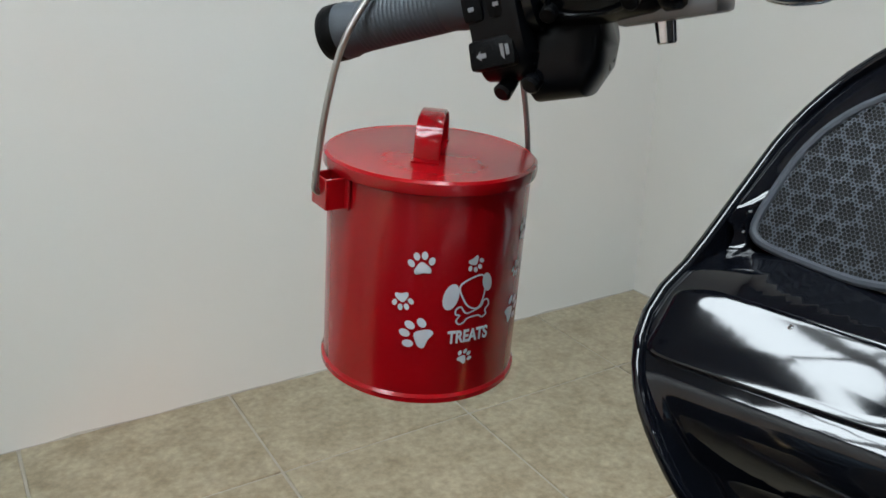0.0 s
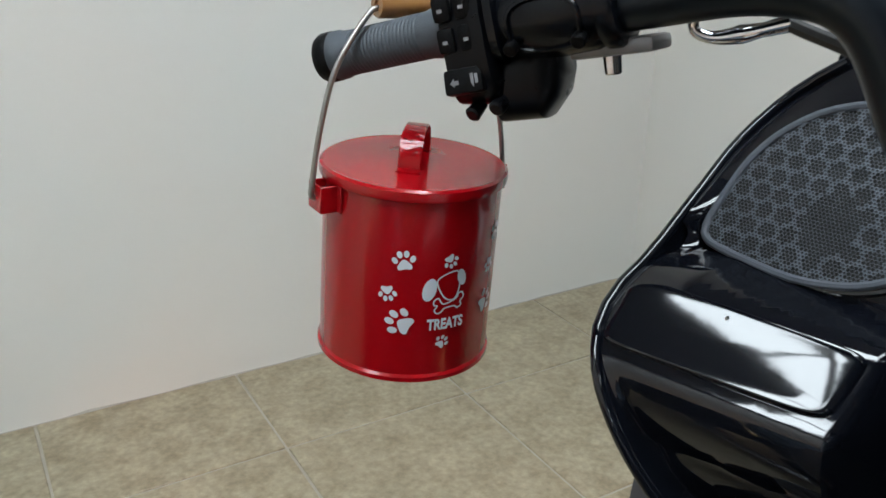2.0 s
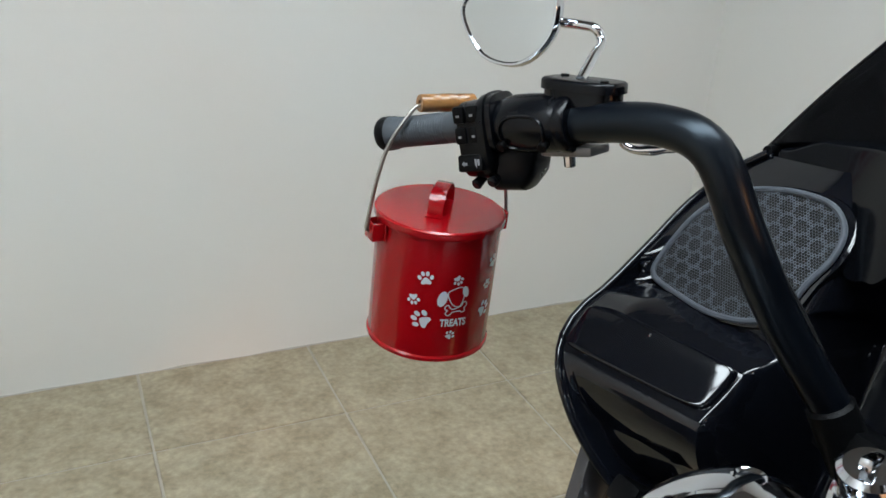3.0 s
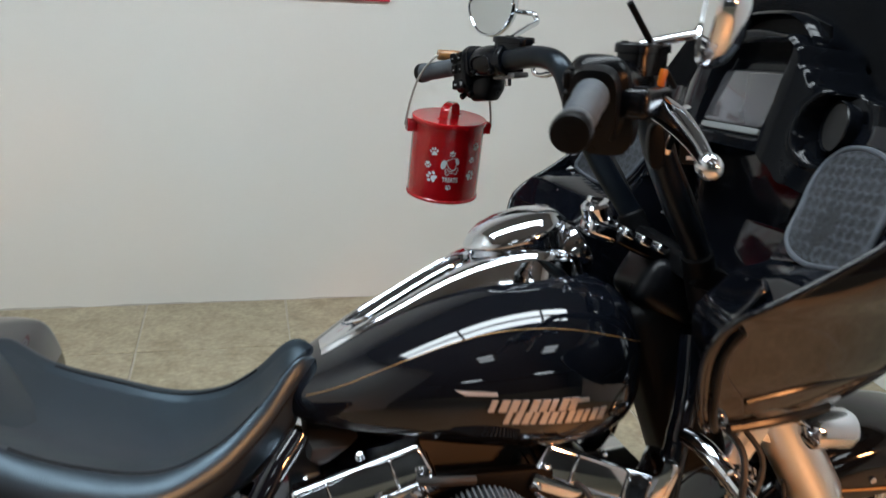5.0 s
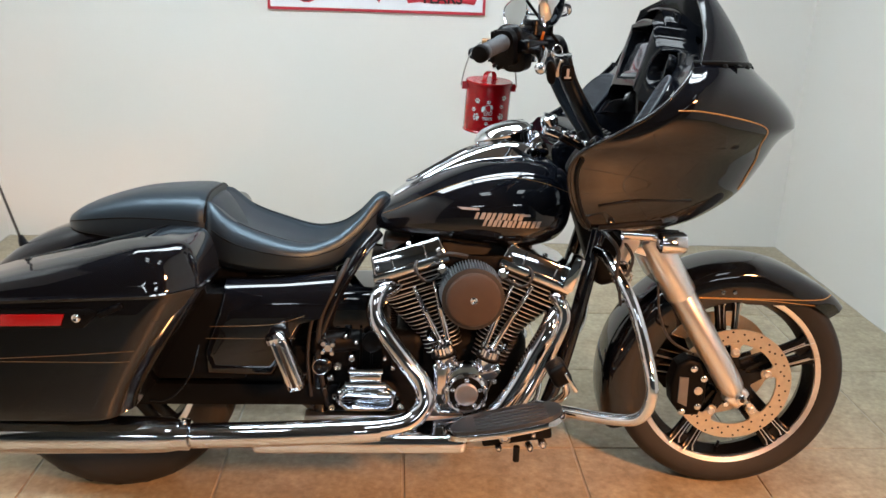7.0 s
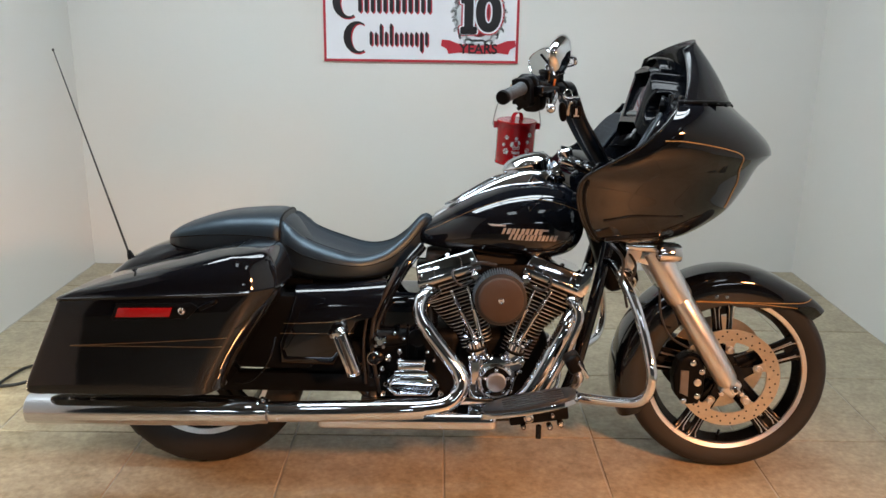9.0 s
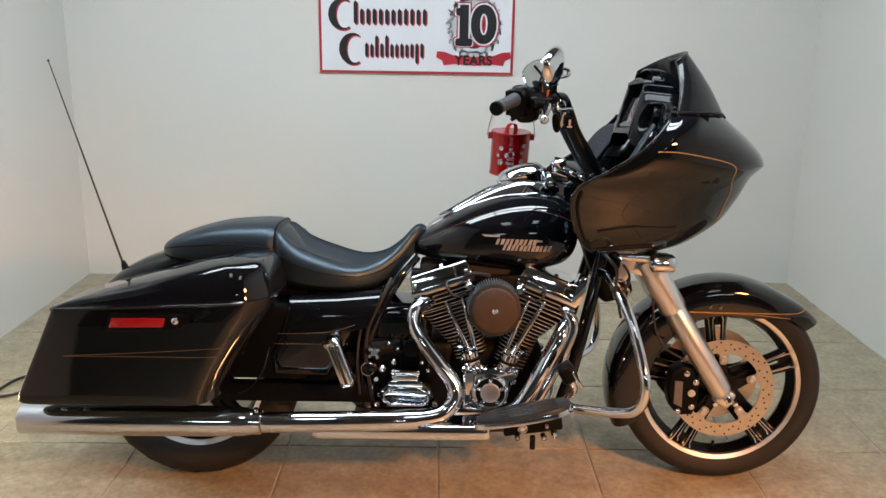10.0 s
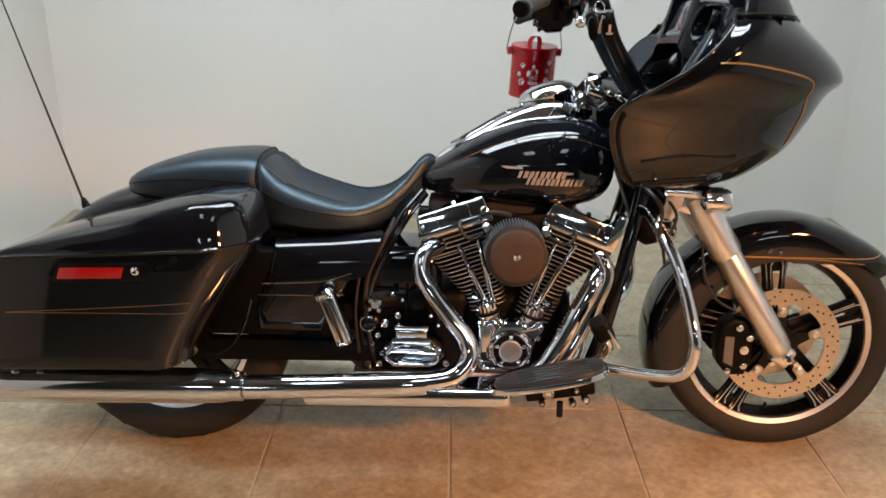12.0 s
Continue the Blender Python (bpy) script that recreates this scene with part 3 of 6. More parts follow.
def bowl(z, ay):
    """How far forward the inner fairing lies at a height and distance from the middle."""
    xf, xr, w = interp(SHELL, z)
    s = ease((z - lid_top(ay) + 0.003) / 0.010)
    panel = max(glove(z, ay) * (1 - s) + (0.453 + 0.6 * (z - 1.019) + 0.2 * (0.30 - ay)) * s, xr + 0.003)
    cut = 0.03 if z > 0.99 else 0.016
    f = ease((0.207 - ay) / cut)
    deep = panel + (max(0.56 if z > 0.95 else 0.56 - 0.4 * (0.95 - z), panel) - panel) * f
    lip = 0.014 * ease((z - 0.985) / 0.03)
    w -= tuck(z)
    edge = xr + 0.2 * max(0.0, min(w - ay, lip))
    g = min(1.0, max(0.0, (w - ay - lip) / 0.014))
    return edge + (deep - edge) * g * (2 - g)


def fairing():
    bm = bmesh.new()
    zs = [0.728 + (1.125 - 0.728) * i / 40 for i in range(41)]
    us = [-1 + 2 * i / 64 for i in range(65)]
    fine = [0.996, 0.99, 0.98, 0.965, 0.95, 0.938, 0.93, 0.915]
    fine = [-1.0] + [-f for f in fine] + [-0.89 + 1.78 * i / 56 for i in range(57)] + fine[::-1] + [1.0]
    skin(bm, [[shell(z, u) for u in fine] for z in zs], closed=False)
    out = P("fairing_shell", bm, PAINT, "gloss black sharp-nosed fairing with gold pinstripe", angle=32)
    sol = out.modifiers.new("thickness", "SOLIDIFY")
    sol.thickness, sol.offset = 0.006, -1
    for s in (-1, 1):
        zs_ = [0.745 + 0.378 * i / 30 for i in range(31)]
        P("fairing_edge", tube([shell(z, s) + V((-0.001, -0.003 * s, 0)) for z in zs_], [0.0045 for z in zs_], 12, 1), PAINT, "rounded gloss edge of the fairing")
        if s < 0:
            P("fairing_side_trim", tube([shell(z, s * 0.985) + V((0.0, 0.003 * s, 0)) for z in [0.76 + 0.16 * i / 10 for i in range(11)]], 0.005, 10, 1), PLASTIC, "black rubber edge moulding")
        pts = [shell(z, s * u) for z, u in ((1.028, 0.95), (1.028, 0.89), (1.025, 0.84), (1.020, 0.78), (1.012, 0.70), (1.005, 0.64), (0.998, 0.59), (0.988, 0.55), (0.976, 0.515), (0.963, 0.48), (0.948, 0.445), (0.915, 0.385), (0.888, 0.37), (0.852, 0.34), (0.838, 0.33))]
        P("pinstripe", tube([p + V((0.0012, 0.0012 * s, 0.0)) for p in pts], 0.0015, 6, 3), GOLD, "thin gold pinstripe")
        P("lower_vent", tube([shell(0.755, s * 0.95), shell(0.762, s * 0.8), shell(0.765, s * 0.65)], 0.008, 8, 3), PLASTIC)
        P("vent_fin", tube([shell(0.812, s * 0.93), shell(0.826, s * 0.8), shell(0.822, s * 0.6)], 0.004, 8, 3), SATIN)
    bm = bmesh.new()
    skin(bm, [[V((shell(0.73, u).x * f + 0.5 * (1 - f), shell(0.73, u).y * f, 0.730 + 0.012 * (1 - f))) for u in us] for f in (1.0, 0.7, 0.35)], closed=False)
    P("fairing_underside", bm, PLASTIC, "black underside of the fairing")
    # windshield
    bm = bmesh.new()
    rows = []
    for i in range(13):
        f = i / 12
        row = []
        for u in us:
            a = (1 - abs(u) * 0.97) * math.pi / 2
            xf, xr, w = interp(SHELL, 1.112)
            b = V((xr + (xf - 0.003 - xr) * math.sin(a) ** 0.95, (w - 0.009) * math.cos(a) ** 0.78 * (1 if u > 0 else -1), 1.112))
            a = (1 - abs(u)) * math.pi / 2
            t = V((0.560 + 0.064 * math.sin(a), 0.222 * math.cos(a) ** 0.8 * (1 if u > 0 else -1), 1.266 + 0.038 * math.sin(a)))
            p = b.lerp(t, f)
            p += V((0.008, 0.012 * u, 0)) * math.sin(f * math.pi)
            row.append(p)
        rows.append(row)
    skin(bm, rows, closed=False)
    ws = P("windshield", bm, SMOKE, "low dark smoked windshield", angle=60)
    ws.modifiers.new("thickness", "SOLIDIFY").thickness = 0.004
    P("windshield_rim", tube([rows[-1][k] for k in range(0, 65, 4)], 0.003, 6, 2), SATIN)
    for k in (0, 64):
        P("windshield_rim", tube([r[k] for r in rows[1:]], 0.0018, 8, 2), SATIN, "thin rounded rear edge of the windshield")
        us_ = [1.0 - 0.62 * i / 16 for i in range(17)]
        P("windshield_strip", tube([shell(1.122, u * (1 if k else -1), 0.002) + V((0, 0, 0.003)) for u in us_], 0.0055, 10, 1), MATTE, "matte black strip along the windshield base")
    for s in (-1, 1):
        for u in (0.35, 0.55, 0.8):
            p = shell(1.118, s * u, 0.004)
            P("windshield_screw", lathe([(0.007, 0), (0.007, 0.004), (0.004, 0.006)], frame_z(p, (0.4, 0.8 * s, 0.4)), 12), MATTE)
    # inner fairing: a bowl that faces the rider
    bm = bmesh.new()
    rows = []
    for i in range(101):
        z = 0.785 + (1.120 - 0.785) * i / 100
        xf, xr, w = interp(SHELL, z)
        w -= tuck(z)
        row = []
        side = [w - 0.006 - (w - 0.006 - 0.210) * k / 30 for k in range(30)] + [0.210 - 0.042 * k / 14 for k in range(14)] + [0.168 - 0.168 * k / 8 for k in range(9)]
        for y in [-a for a in side] + side[-2::-1]:
            row.append(V((bowl(z, abs(y)), y, z)))
        rows.append(row)
    skin(bm, rows, closed=False)
    P("inner_fairing", bm, GLOSSY, "black inner fairing round the instruments", angle=60)
    # one moulded panel with a screen pocket, two gauge holes and a hood
    TOP = [(0, 1.229), (0.085, 1.222), (0.105, 1.208), (0.125, 1.180), (0.15, 1.158), (0.20, 1.146), (0.28, 1.140), (0.335, 1.124)]
    LOW = [(0, 1.072), (0.095, 1.072), (0.12, 1.060), (0.155, 1.038), (0.19, 1.030), (0.24, 1.072), (0.30, 1.102), (0.335, 1.112)]

    def level(table, a):
        for (p, q), (p2, q2) in zip(table, table[1:]):
            if a <= p2:
                return q + (q2 - q) * ease((a - p) / (p2 - p))
        return table[-1][1]

    def front(y, z):
        a = abs(y)
        x = 0.466 + 0.29 * (z - 1.075) + 0.05 * ease((a - 0.10) / 0.16) - 0.008 * ease((z - 1.20) / 0.03) * ease((0.13 - a) / 0.04)
        wide = 0.086 + 0.05 * (z - 1.09)
        k = ease((wide - abs(y + 0.008)) / 0.010) * ease((z - 1.086) / 0.007) * ease((1.216 - z) / 0.010)
        x += max(0.0, 0.486 + 0.45 * (z - 1.09) - x) * k
        r = math.hypot(y + 0.190, (z - 1.113) * 0.95)
        return x + 0.034 * ease((0.042 - r) / 0.007) - 0.002 * ease(1 - abs(r - 0.047) / 0.008)

    bm = bmesh.new()
    cols = []
    for i in range(221):
        y = -0.335 + 0.67 * i / 220
        lo, hi = level(LOW, abs(y)), level(TOP, abs(y))
        col = [V((front(y, lo) + 0.045, y, lo + 0.004)), V((front(y, lo) + 0.003, y, lo - 0.002))]
        col += [V((front(y, lo + (hi - lo) * v / 90), y, lo + (hi - lo) * v / 90)) for v in range(91)]
        e = front(y, hi)
        col += [V((e + 0.003, y, hi + 0.003)), V((e + 0.012, y, hi + 0.005)), V((e + 0.10, y * 1.04, hi - 0.004))]
        cols.append(col)
    skin(bm, cols, closed=False)
    dash = P("dashboard", bm, PANEL, "gloss black instrument panel with hood, touch screen and round gauges", angle=40)
    # raised visor behind the hood
    bm = bmesh.new()
    rings = []
    for i in range(33):
        f = -1 + i / 16
        y, zt = 0.112 * f + 0.006, 1.256 - 0.045 * abs(f) ** 3.5
        rings.append([V((0.530, y, zt)), V((0.534, y, zt + 0.004)), V((0.575, y * 1.02, zt + 0.002)), V((0.620, y * 1.05, zt - 0.030)), V((0.615, y, zt - 0.040)), V((0.57, y, zt - 0.008)), V((0.536, y, zt - 0.005))])
    skin(bm, rings)
    P("instrument_visor", bm, PANEL, "raised gloss black visor behind the hood", angle=50)
    bm = bmesh.new()
    skin(bm, [[V((0.556 + dx, y, z)) for y, z in ((-0.104, 1.205), (-0.098, 1.238), (-0.06, 1.250), (0.006, 1.252), (0.07, 1.250), (0.110, 1.238), (0.116, 1.205))] for dx in (0, 0.004)])
    P("visor_backing", bm, MATTE, "dark recess under the visor")
    c, n = math.cos(radians(24)), math.sin(radians(24))
    face = Matrix(((0, n, -c, 0.499), (-1, 0, 0, -0.008), (0, c, n, 1.133), (0, 0, 0, 1)))
    part("screen_frame", plate(oval(0.083, 0.050, 36, 10), face @ pose(0, 0, 0.000), 0.010, 0.003), SATIN, dash)
    part("touch_screen", plate(oval(0.076, 0.040, 32, 14), face @ pose(0, 0.004, 0.0045), 0.006, 0.001), SCREEN, dash, "dark grey glass touch screen")
    part("screen_button_bar", plate(oval(0.074, 0.0045, 24, 8), face @ pose(0, -0.042, 0.0045), 0.006, 0.001), STRIP, dash, "pale strip of screen buttons")
    r = 0.033
    mm = frame_z((0.522, -0.190, 1.112), (-1, 0.22, 0.20))
    g = P("gauge", lathe([(r * 0.9, -0.01), (r, 0.004), (r, 0.010), (r * 0.96, 0.0115), (r * 0.92, 0.005), (r * 0.4, 0.004)], mm, 36), SATIN, "round gauge with a dark metal ring")
    part("dial", lathe([(r * 0.90, 0.004), (r * 0.90, 0.0085), (r * 0.2, 0.009)], mm, 32), VOID, g)
    for k in range(4):
        P("dash_button", block((0.012, 0.026, 0.014), (0.43, 0.075 - 0.034 * k - 0.02, 0.955 - 0.002 * k), (0, -35, 0), 0.004), SATIN)
    return us


fairing()


def inside(p, poly):
    hit = False
    for (x0, y0), (x1, y1) in zip(poly, poly[1:] + poly[:1]):
        if (y0 > p[1]) != (y1 > p[1]) and p[0] < (x1 - x0) * (p[1] - y0) / (y1 - y0) + x0:
            hit = not hit
    return hit


def speaker(s):
    # the panel leans forward and turns inwards
    n = V((-1, -0.2 * s, 0.6)).normalized()
    o = V((0.4472, 0.30 * s, 1.019)) - n * 0.0035
    ex = V((0, -s, 0)) - n * V((0, -s, 0)).dot(n)
    ex.normalize()
    ey = n.cross(ex) if s > 0 else ex.cross(n)
    if ey.z < 0:
        ey = -ey
    m = Matrix((( ex.x, ey.x, n.x, o.x), (ex.y, ey.y, n.y, o.y), (ex.z, ey.z, n.z, o.z), (0, 0, 0, 1)))
    corner = [(-0.080, -0.051), (-0.087, -0.040), (-0.083, -0.010), (-0.073, 0.027), (-0.053, 0.057), (-0.023, 0.079), (0.021, 0.091), (0.061, 0.092), (0.083, 0.083), (0.096, 0.065), (0.097, 0.038), (0.087, 0.008), (0.079, -0.027), (0.065, -0.043), (0.039, -0.055), (0.0, -0.061), (-0.042, -0.058), (-0.066, -0.055)]
    rim = [(p.x, p.y) for p in curve([(x, y, 0) for x, y in corner], 3, True)]
    out = P("speaker_panel", plate([(x * 1.06 + 0.003, y * 1.07) for x, y in rim], m @ pose(0, 0, 0.004), 0.020, 0.005, 2), GLOSSY, "gloss black speaker surround", angle=50)
    part("grille_back", plate(rim, m @ pose(0, 0, 0.0052), 0.003), VOID, out)
    part("grille_ring", tube([m @ V((x * 0.985, y * 0.985, 0.0066)) for x, y in rim], 0.0034, 8, 1, closed=True), MESH_GREY, out, "grey rounded rim of the grille")
    bm = bmesh.new()
    pitch, big = 0.0032, 0.0196
    inner = [(x * 0.965, y * 0.96) for x, y in rim]
    for i in range(-36, 37):
        for j in range(-40, 41):
            cx, cy = pitch * (i + 0.5 * (j % 2)), pitch * 0.866 * j
            if not inside((cx, cy), inner):
                continue
            # larger hexagons show where the holes are small
            edge = 9.0
            for n in (math.floor(cy / (0.75 * big)), math.floor(cy / (0.75 * big)) + 1):
                q = cx / (big * 0.866) - 0.5 * (n % 2)
                gx, gy = abs(q - math.floor(q + 0.5)), abs(cy / big - 0.75 * n)
                edge = min(edge, max(gx * 2, gx + 2 * gy))
            cone = math.hypot((cx - 0.010) / 0.021, (cy + 0.012) / 0.026) < 1
            hole = 0.86 if edge < 0.80 or cone else 0.50
            a = [m @ V((cx + pitch * 0.58 * math.sin(radians(60 * k)), cy + pitch * 0.58 * math.cos(radians(60 * k)), 0.0075)) for k in range(6)]
            b = [m @ V((cx + pitch * 0.58 * hole * math.sin(radians(60 * k)), cy + pitch * 0.58 * hole * math.cos(radians(60 * k)), 0.0078)) for k in range(6)]
            va, vb = [bm.verts.new(p) for p in a], [bm.verts.new(p) for p in b]
            for k in range(6):
                bm.faces.new((va[k], va[(k + 1) % 6], vb[(k + 1) % 6], vb[k]))
    part("grille_mesh", bm, MESH_GREY, out, "grey perforated speaker grille", angle=80)
    # glove box below the speaker
    bm = bmesh.new()
    rings = []
    for r, lift in ((1.0, -0.003), (1.0, 0.001), (0.985, 0.0030), (0.965, 0.0038), (0.93, 0.0041), (0.75, 0.0042), (0.5, 0.0042), (0.25, 0.0042), (0.03, 0.0042)):
        ring = []
        for x, y in oval(1, 1, 72, 9):
            ay = 0.291 - 0.079 * x * r
            outer = lid_top(ay) - 0.003
            low = crease(ay) + 0.005
            z = (outer + low) / 2 + (outer - low) / 2 * y * r
            ring.append(V((glove(z, ay) - lift, ay * s, z + lift * 0.8)))
        rings.append(ring)
    skin(bm, rings)
    gd = P("glove_box_door", bm, GLOSSY, "gloss black glove box lid", angle=50)
    part("door_screw", lathe([(0.0022, -0.004), (0.0022, 0.0016), (0.0012, 0.002)], frame_z((glove(0.951, 0.298) - 0.003, 0.298 * s, 0.953), (-0.7, 0, 0.7)), 12), CHROME, gd)


speaker(1), speaker(-1)

# ---- handlebar ----
BAR = [(0.10, 0.475, 1.130), (0.175, 0.375, 1.155), (0.223, 0.29, 1.168), (0.258, 0.220, 1.177), (0.279, 0.174, 1.162), (0.301, 0.151, 1.100), (0.342, 0.138, 1.021), (0.385, 0.122, 0.955), (0.41, 0.11, 0.915)]


def mirrored(p, s):
    return V((p[0], p[1] * s, p[2]))


BAR_RIGHT = [(0.090, 0.460, 1.145), (0.150, 0.344, 1.173), (0.212, 0.279, 1.171), (0.258, 0.218, 1.170)] + BAR[4:]

for s in (1, -1):
    pts = [mirrored(p, s) for p in (BAR if s > 0 else BAR_RIGHT)]
    P("handlebar", tube(pts[1:], 0.0180, 20, 6), BAR_BLACK, "thick satin black handlebar", move=STEER)
    P("riser", rod(pts[-2].lerp(pts[-1], 0.3), V((0.43, s * 0.09, 0.85)), 0.022), MATTE, move=STEER)
    a, b = pts[0], pts[0].lerp(pts[1], 0.86)
    d = (b - a).normalized()
    L = (b - a).length
    prof = [(0.010, 0), (0.0160, 0.001), (0.0176, 0.004), (0.0176, 0.012), (0.0164, 0.015)]
    k = 0.022
    while k < L - 0.03:
        prof += [(0.0160, k), (0.0155, k + 0.001), (0.0160, k + 0.002)]
        k += 0.003
    prof += [(0.0160, L - 0.025), (0.0172, L - 0.02), (0.0172, L - 0.004), (0.015, L)]
    P("grip", lathe(prof, frame_z(a, d), 26), GRIP, "ribbed grey-black rubber hand grip", move=STEER)
    P("grip_end", lathe([(0.012, -0.006), (0.0165, -0.005), (0.0180, -0.002), (0.0180, 0.006), (0.0166, 0.009)], frame_z(a, d), 26), MATTE, "black grip end", move=STEER)
    # switch housing round the bar
    c = pts[0].lerp(pts[1], 0.945)
    up = V((0, 0, 1)) - d * d.z
    up.normalize()
    fwd = up.cross(d) if up.cross(d).x > 0 else -up.cross(d)
    m = Matrix(((fwd.x, d.x, up.x, c.x), (fwd.y, d.y, up.y, c.y), (fwd.z, d.z, up.z, c.z), (0, 0, 0, 1)))
    def ringed(rows, n=28):
        """Rounded rings along the bar: along, middle forward and up, half sizes."""
        return skin(bmesh.new(), [[V((f + x * hx, al, u + y * hy)) for x, y in oval(1, 1, n, 3.2)] for al, f, u, hx, hy in rows])

    hs = P("switch_housing", ringed([(-0.020, 0, -0.010, 0.018, 0.028), (-0.018, 0, -0.013, 0.024, 0.037), (0.002, 0, -0.014, 0.026, 0.039), (0.006, 0.002, -0.012, 0.030, 0.041), (0.013, 0.003, -0.010, 0.031, 0.041), (0.016, 0.002, -0.008, 0.025, 0.034)]), PLASTIC, "black switch housing with white symbols", move=STEER @ m)
    part("housing_band", ringed([(0.015, 0, 0, 0.020, 0.020), (0.0165, 0, 0.0, 0.0285, 0.029), (0.022, 0, 0.0, 0.029, 0.0295), (0.0245, 0, 0.0, 0.022, 0.023)]), SATIN, hs, move=STEER @ m)
    part("housing_lower", ringed([(0.004, 0.010, -0.042, 0.018, 0.014), (0.006, 0.012, -0.043, 0.026, 0.024), (0.034, 0.014, -0.043, 0.027, 0.026), (0.046, 0.014, -0.037, 0.025, 0.020), (0.051, 0.014, -0.032, 0.020, 0.013)]), PLASTIC, hs, move=STEER @ m)
    for r in range(2):
        for q in range(2):
            part("switch_button", block((0.008, 0.0130, 0.0175), (-0.0235, -0.0135 + 0.0150 * q, 0.013 - 0.0200 * r), (0, 0, 0), 0.004), MATTE, hs, move=STEER @ m)
            part("symbol", block((0.0006, 0.0034, 0.0022), (-0.0277, -0.0135 + 0.0150 * q, 0.012 - 0.0200 * r)), WHITE, hs, "small worn white symbol", move=STEER @ m)
    part("switch_button", block((0.010, 0.028, 0.017), (-0.024, -0.006, -0.034), (0, 10, 0), 0.003), MATTE, hs, move=STEER @ m)
    arrow = [(-0.006, 0), (0.0, 0.006), (0.0, 0.003), (0.007, 0.003), (0.007, -0.003), (0.0, -0.003), (0.0, -0.006)]
    part("symbol", plate([(x * 0.45, y * 0.45) for x, y in arrow], Matrix(((0, 0, -1, -0.0298), (1, 0, 0, -0.012), (0, 1, 0, -0.034), (0, 0, 0, 1))), 0.001), WHITE, hs, "white arrow symbol", move=STEER @ m)
    part("symbol", block((0.0008, 0.002, 0.009), (-0.0292, 0.001, -0.034), (0, 0, 15)), WHITE, hs, move=STEER @ m)
    part("symbol", block((0.0008, 0.002, 0.006), (-0.0292, 0.004, -0.033), (0, 0, -15)), WHITE, hs, move=STEER @ m)
    part("stalk", rod((-0.008, -0.004, -0.050), (-0.021, -0.008, -0.057), 0.0046, 14, 0.0056, soft=0.0015), PLASTIC, hs, "black switch stalk", move=STEER @ m)
    part("stalk", rod((-0.008, 0.012, -0.050), (-0.020, 0.009, -0.056), 0.0056, 14, soft=0.0015), PLASTIC, hs, move=STEER @ m)
    # lever perch and reservoir
    c2 = V(pts[1]).lerp(pts[2], 0.55)
    d2 = (pts[2] - pts[1]).normalized()
    up2 = (V((0, 0, 1)) - d2 * d2.z).normalized()
    fwd2 = up2.cross(d2) if up2.cross(d2).x > 0 else -up2.cross(d2)
    m2 = Matrix(((fwd2.x, d2.x, up2.x, c2.x), (fwd2.y, d2.y, up2.y, c2.y), (fwd2.z, d2.z, up2.z, c2.z), (0, 0, 0, 1)))
    m3 = m.copy()
    m3.translation = c2
    pc = P("lever_perch", lathe([(0.017, -0.036), (0.0245, -0.034), (0.0275, -0.022), (0.028, 0.0), (0.0265, 0.024), (0.0245, 0.030), (0.027, 0.031), (0.027, 0.039), (0.025, 0.042), (0.017, 0.043)], frame_z(c2, d2), 30), SATIN, "satin black lever clamp", move=STEER)
    part("perch_body", soften(block((0.045, 0.075, 0.030), (0.030, -0.01, -0.012)), 0.009, 3), SATIN, pc, move=STEER @ m2)
    part("perch_underside", soften(block((0.036, 0.055, 0.010), (0.014, 0.030, -0.026)), 0.004, 2), CAST, pc, move=STEER @ m2)
    flat = V((d2.x, d2.y, 0)).normalized()
    aside = V((0, 0, 1)).cross(flat)
    m4 = Matrix(((flat.x, aside.x, 0, c2.x), (flat.y, aside.y, 0, c2.y), (0, 0, 1, c2.z), (0, 0, 0, 1)))
    lean = s * 0.010
    part("reservoir", plate(oval(0.0365, 0.020, 40, 3.2, (0.040, lean)), m4 @ pose(0, 0, 0.036), 0.024, 0.003, 2), SATIN, pc, move=STEER)
    part("cap", plate(oval(0.0395, 0.0225, 44, 3.2, (0.040, lean)), m4 @ pose(0, 0, 0.044), 0.010, 0.004, 3), SATIN, pc, "black fluid reservoir cap", move=STEER)
    for bx, by in ((0.014, 0.010), (0.066, -0.010)):
        part("cap_screw", lathe([(0.004, 0), (0.004, 0.0012), (0.002, 0.0015)], m4 @ pose(bx, lean + by, 0.0440), 12), MATTE, pc, move=STEER)
    face = []
    for k in range(24):
        a = 2 * math.pi * k / 24
        al, ro = -0.002 + 0.024 * math.copysign(abs(math.cos(a)) ** 0.7, math.cos(a)), radians(196) + 0.62 * math.copysign(abs(math.sin(a)) ** 0.7, math.sin(a))
        face.append(V((0.0284 * math.cos(ro), al, 0.0284 * math.sin(ro))))
    part("perch_outline", tube(face, 0.0016, 6, 1, closed=True), SATIN, pc, "raised oval outline", move=STEER @ m2)
    for al in (-0.026, 0.020):
        part("clamp_bolt", rod((-0.020, al, -0.016), (-0.027, al, -0.020), 0.0048, 12), MATTE, pc, move=STEER @ m2)
    part("pin", rod((0.014, 0.024, -0.028), (0.014, 0.024, -0.043), 0.0062, 14, 0.0055), CHROME, pc, "chrome pivot pin", move=STEER @ m2)
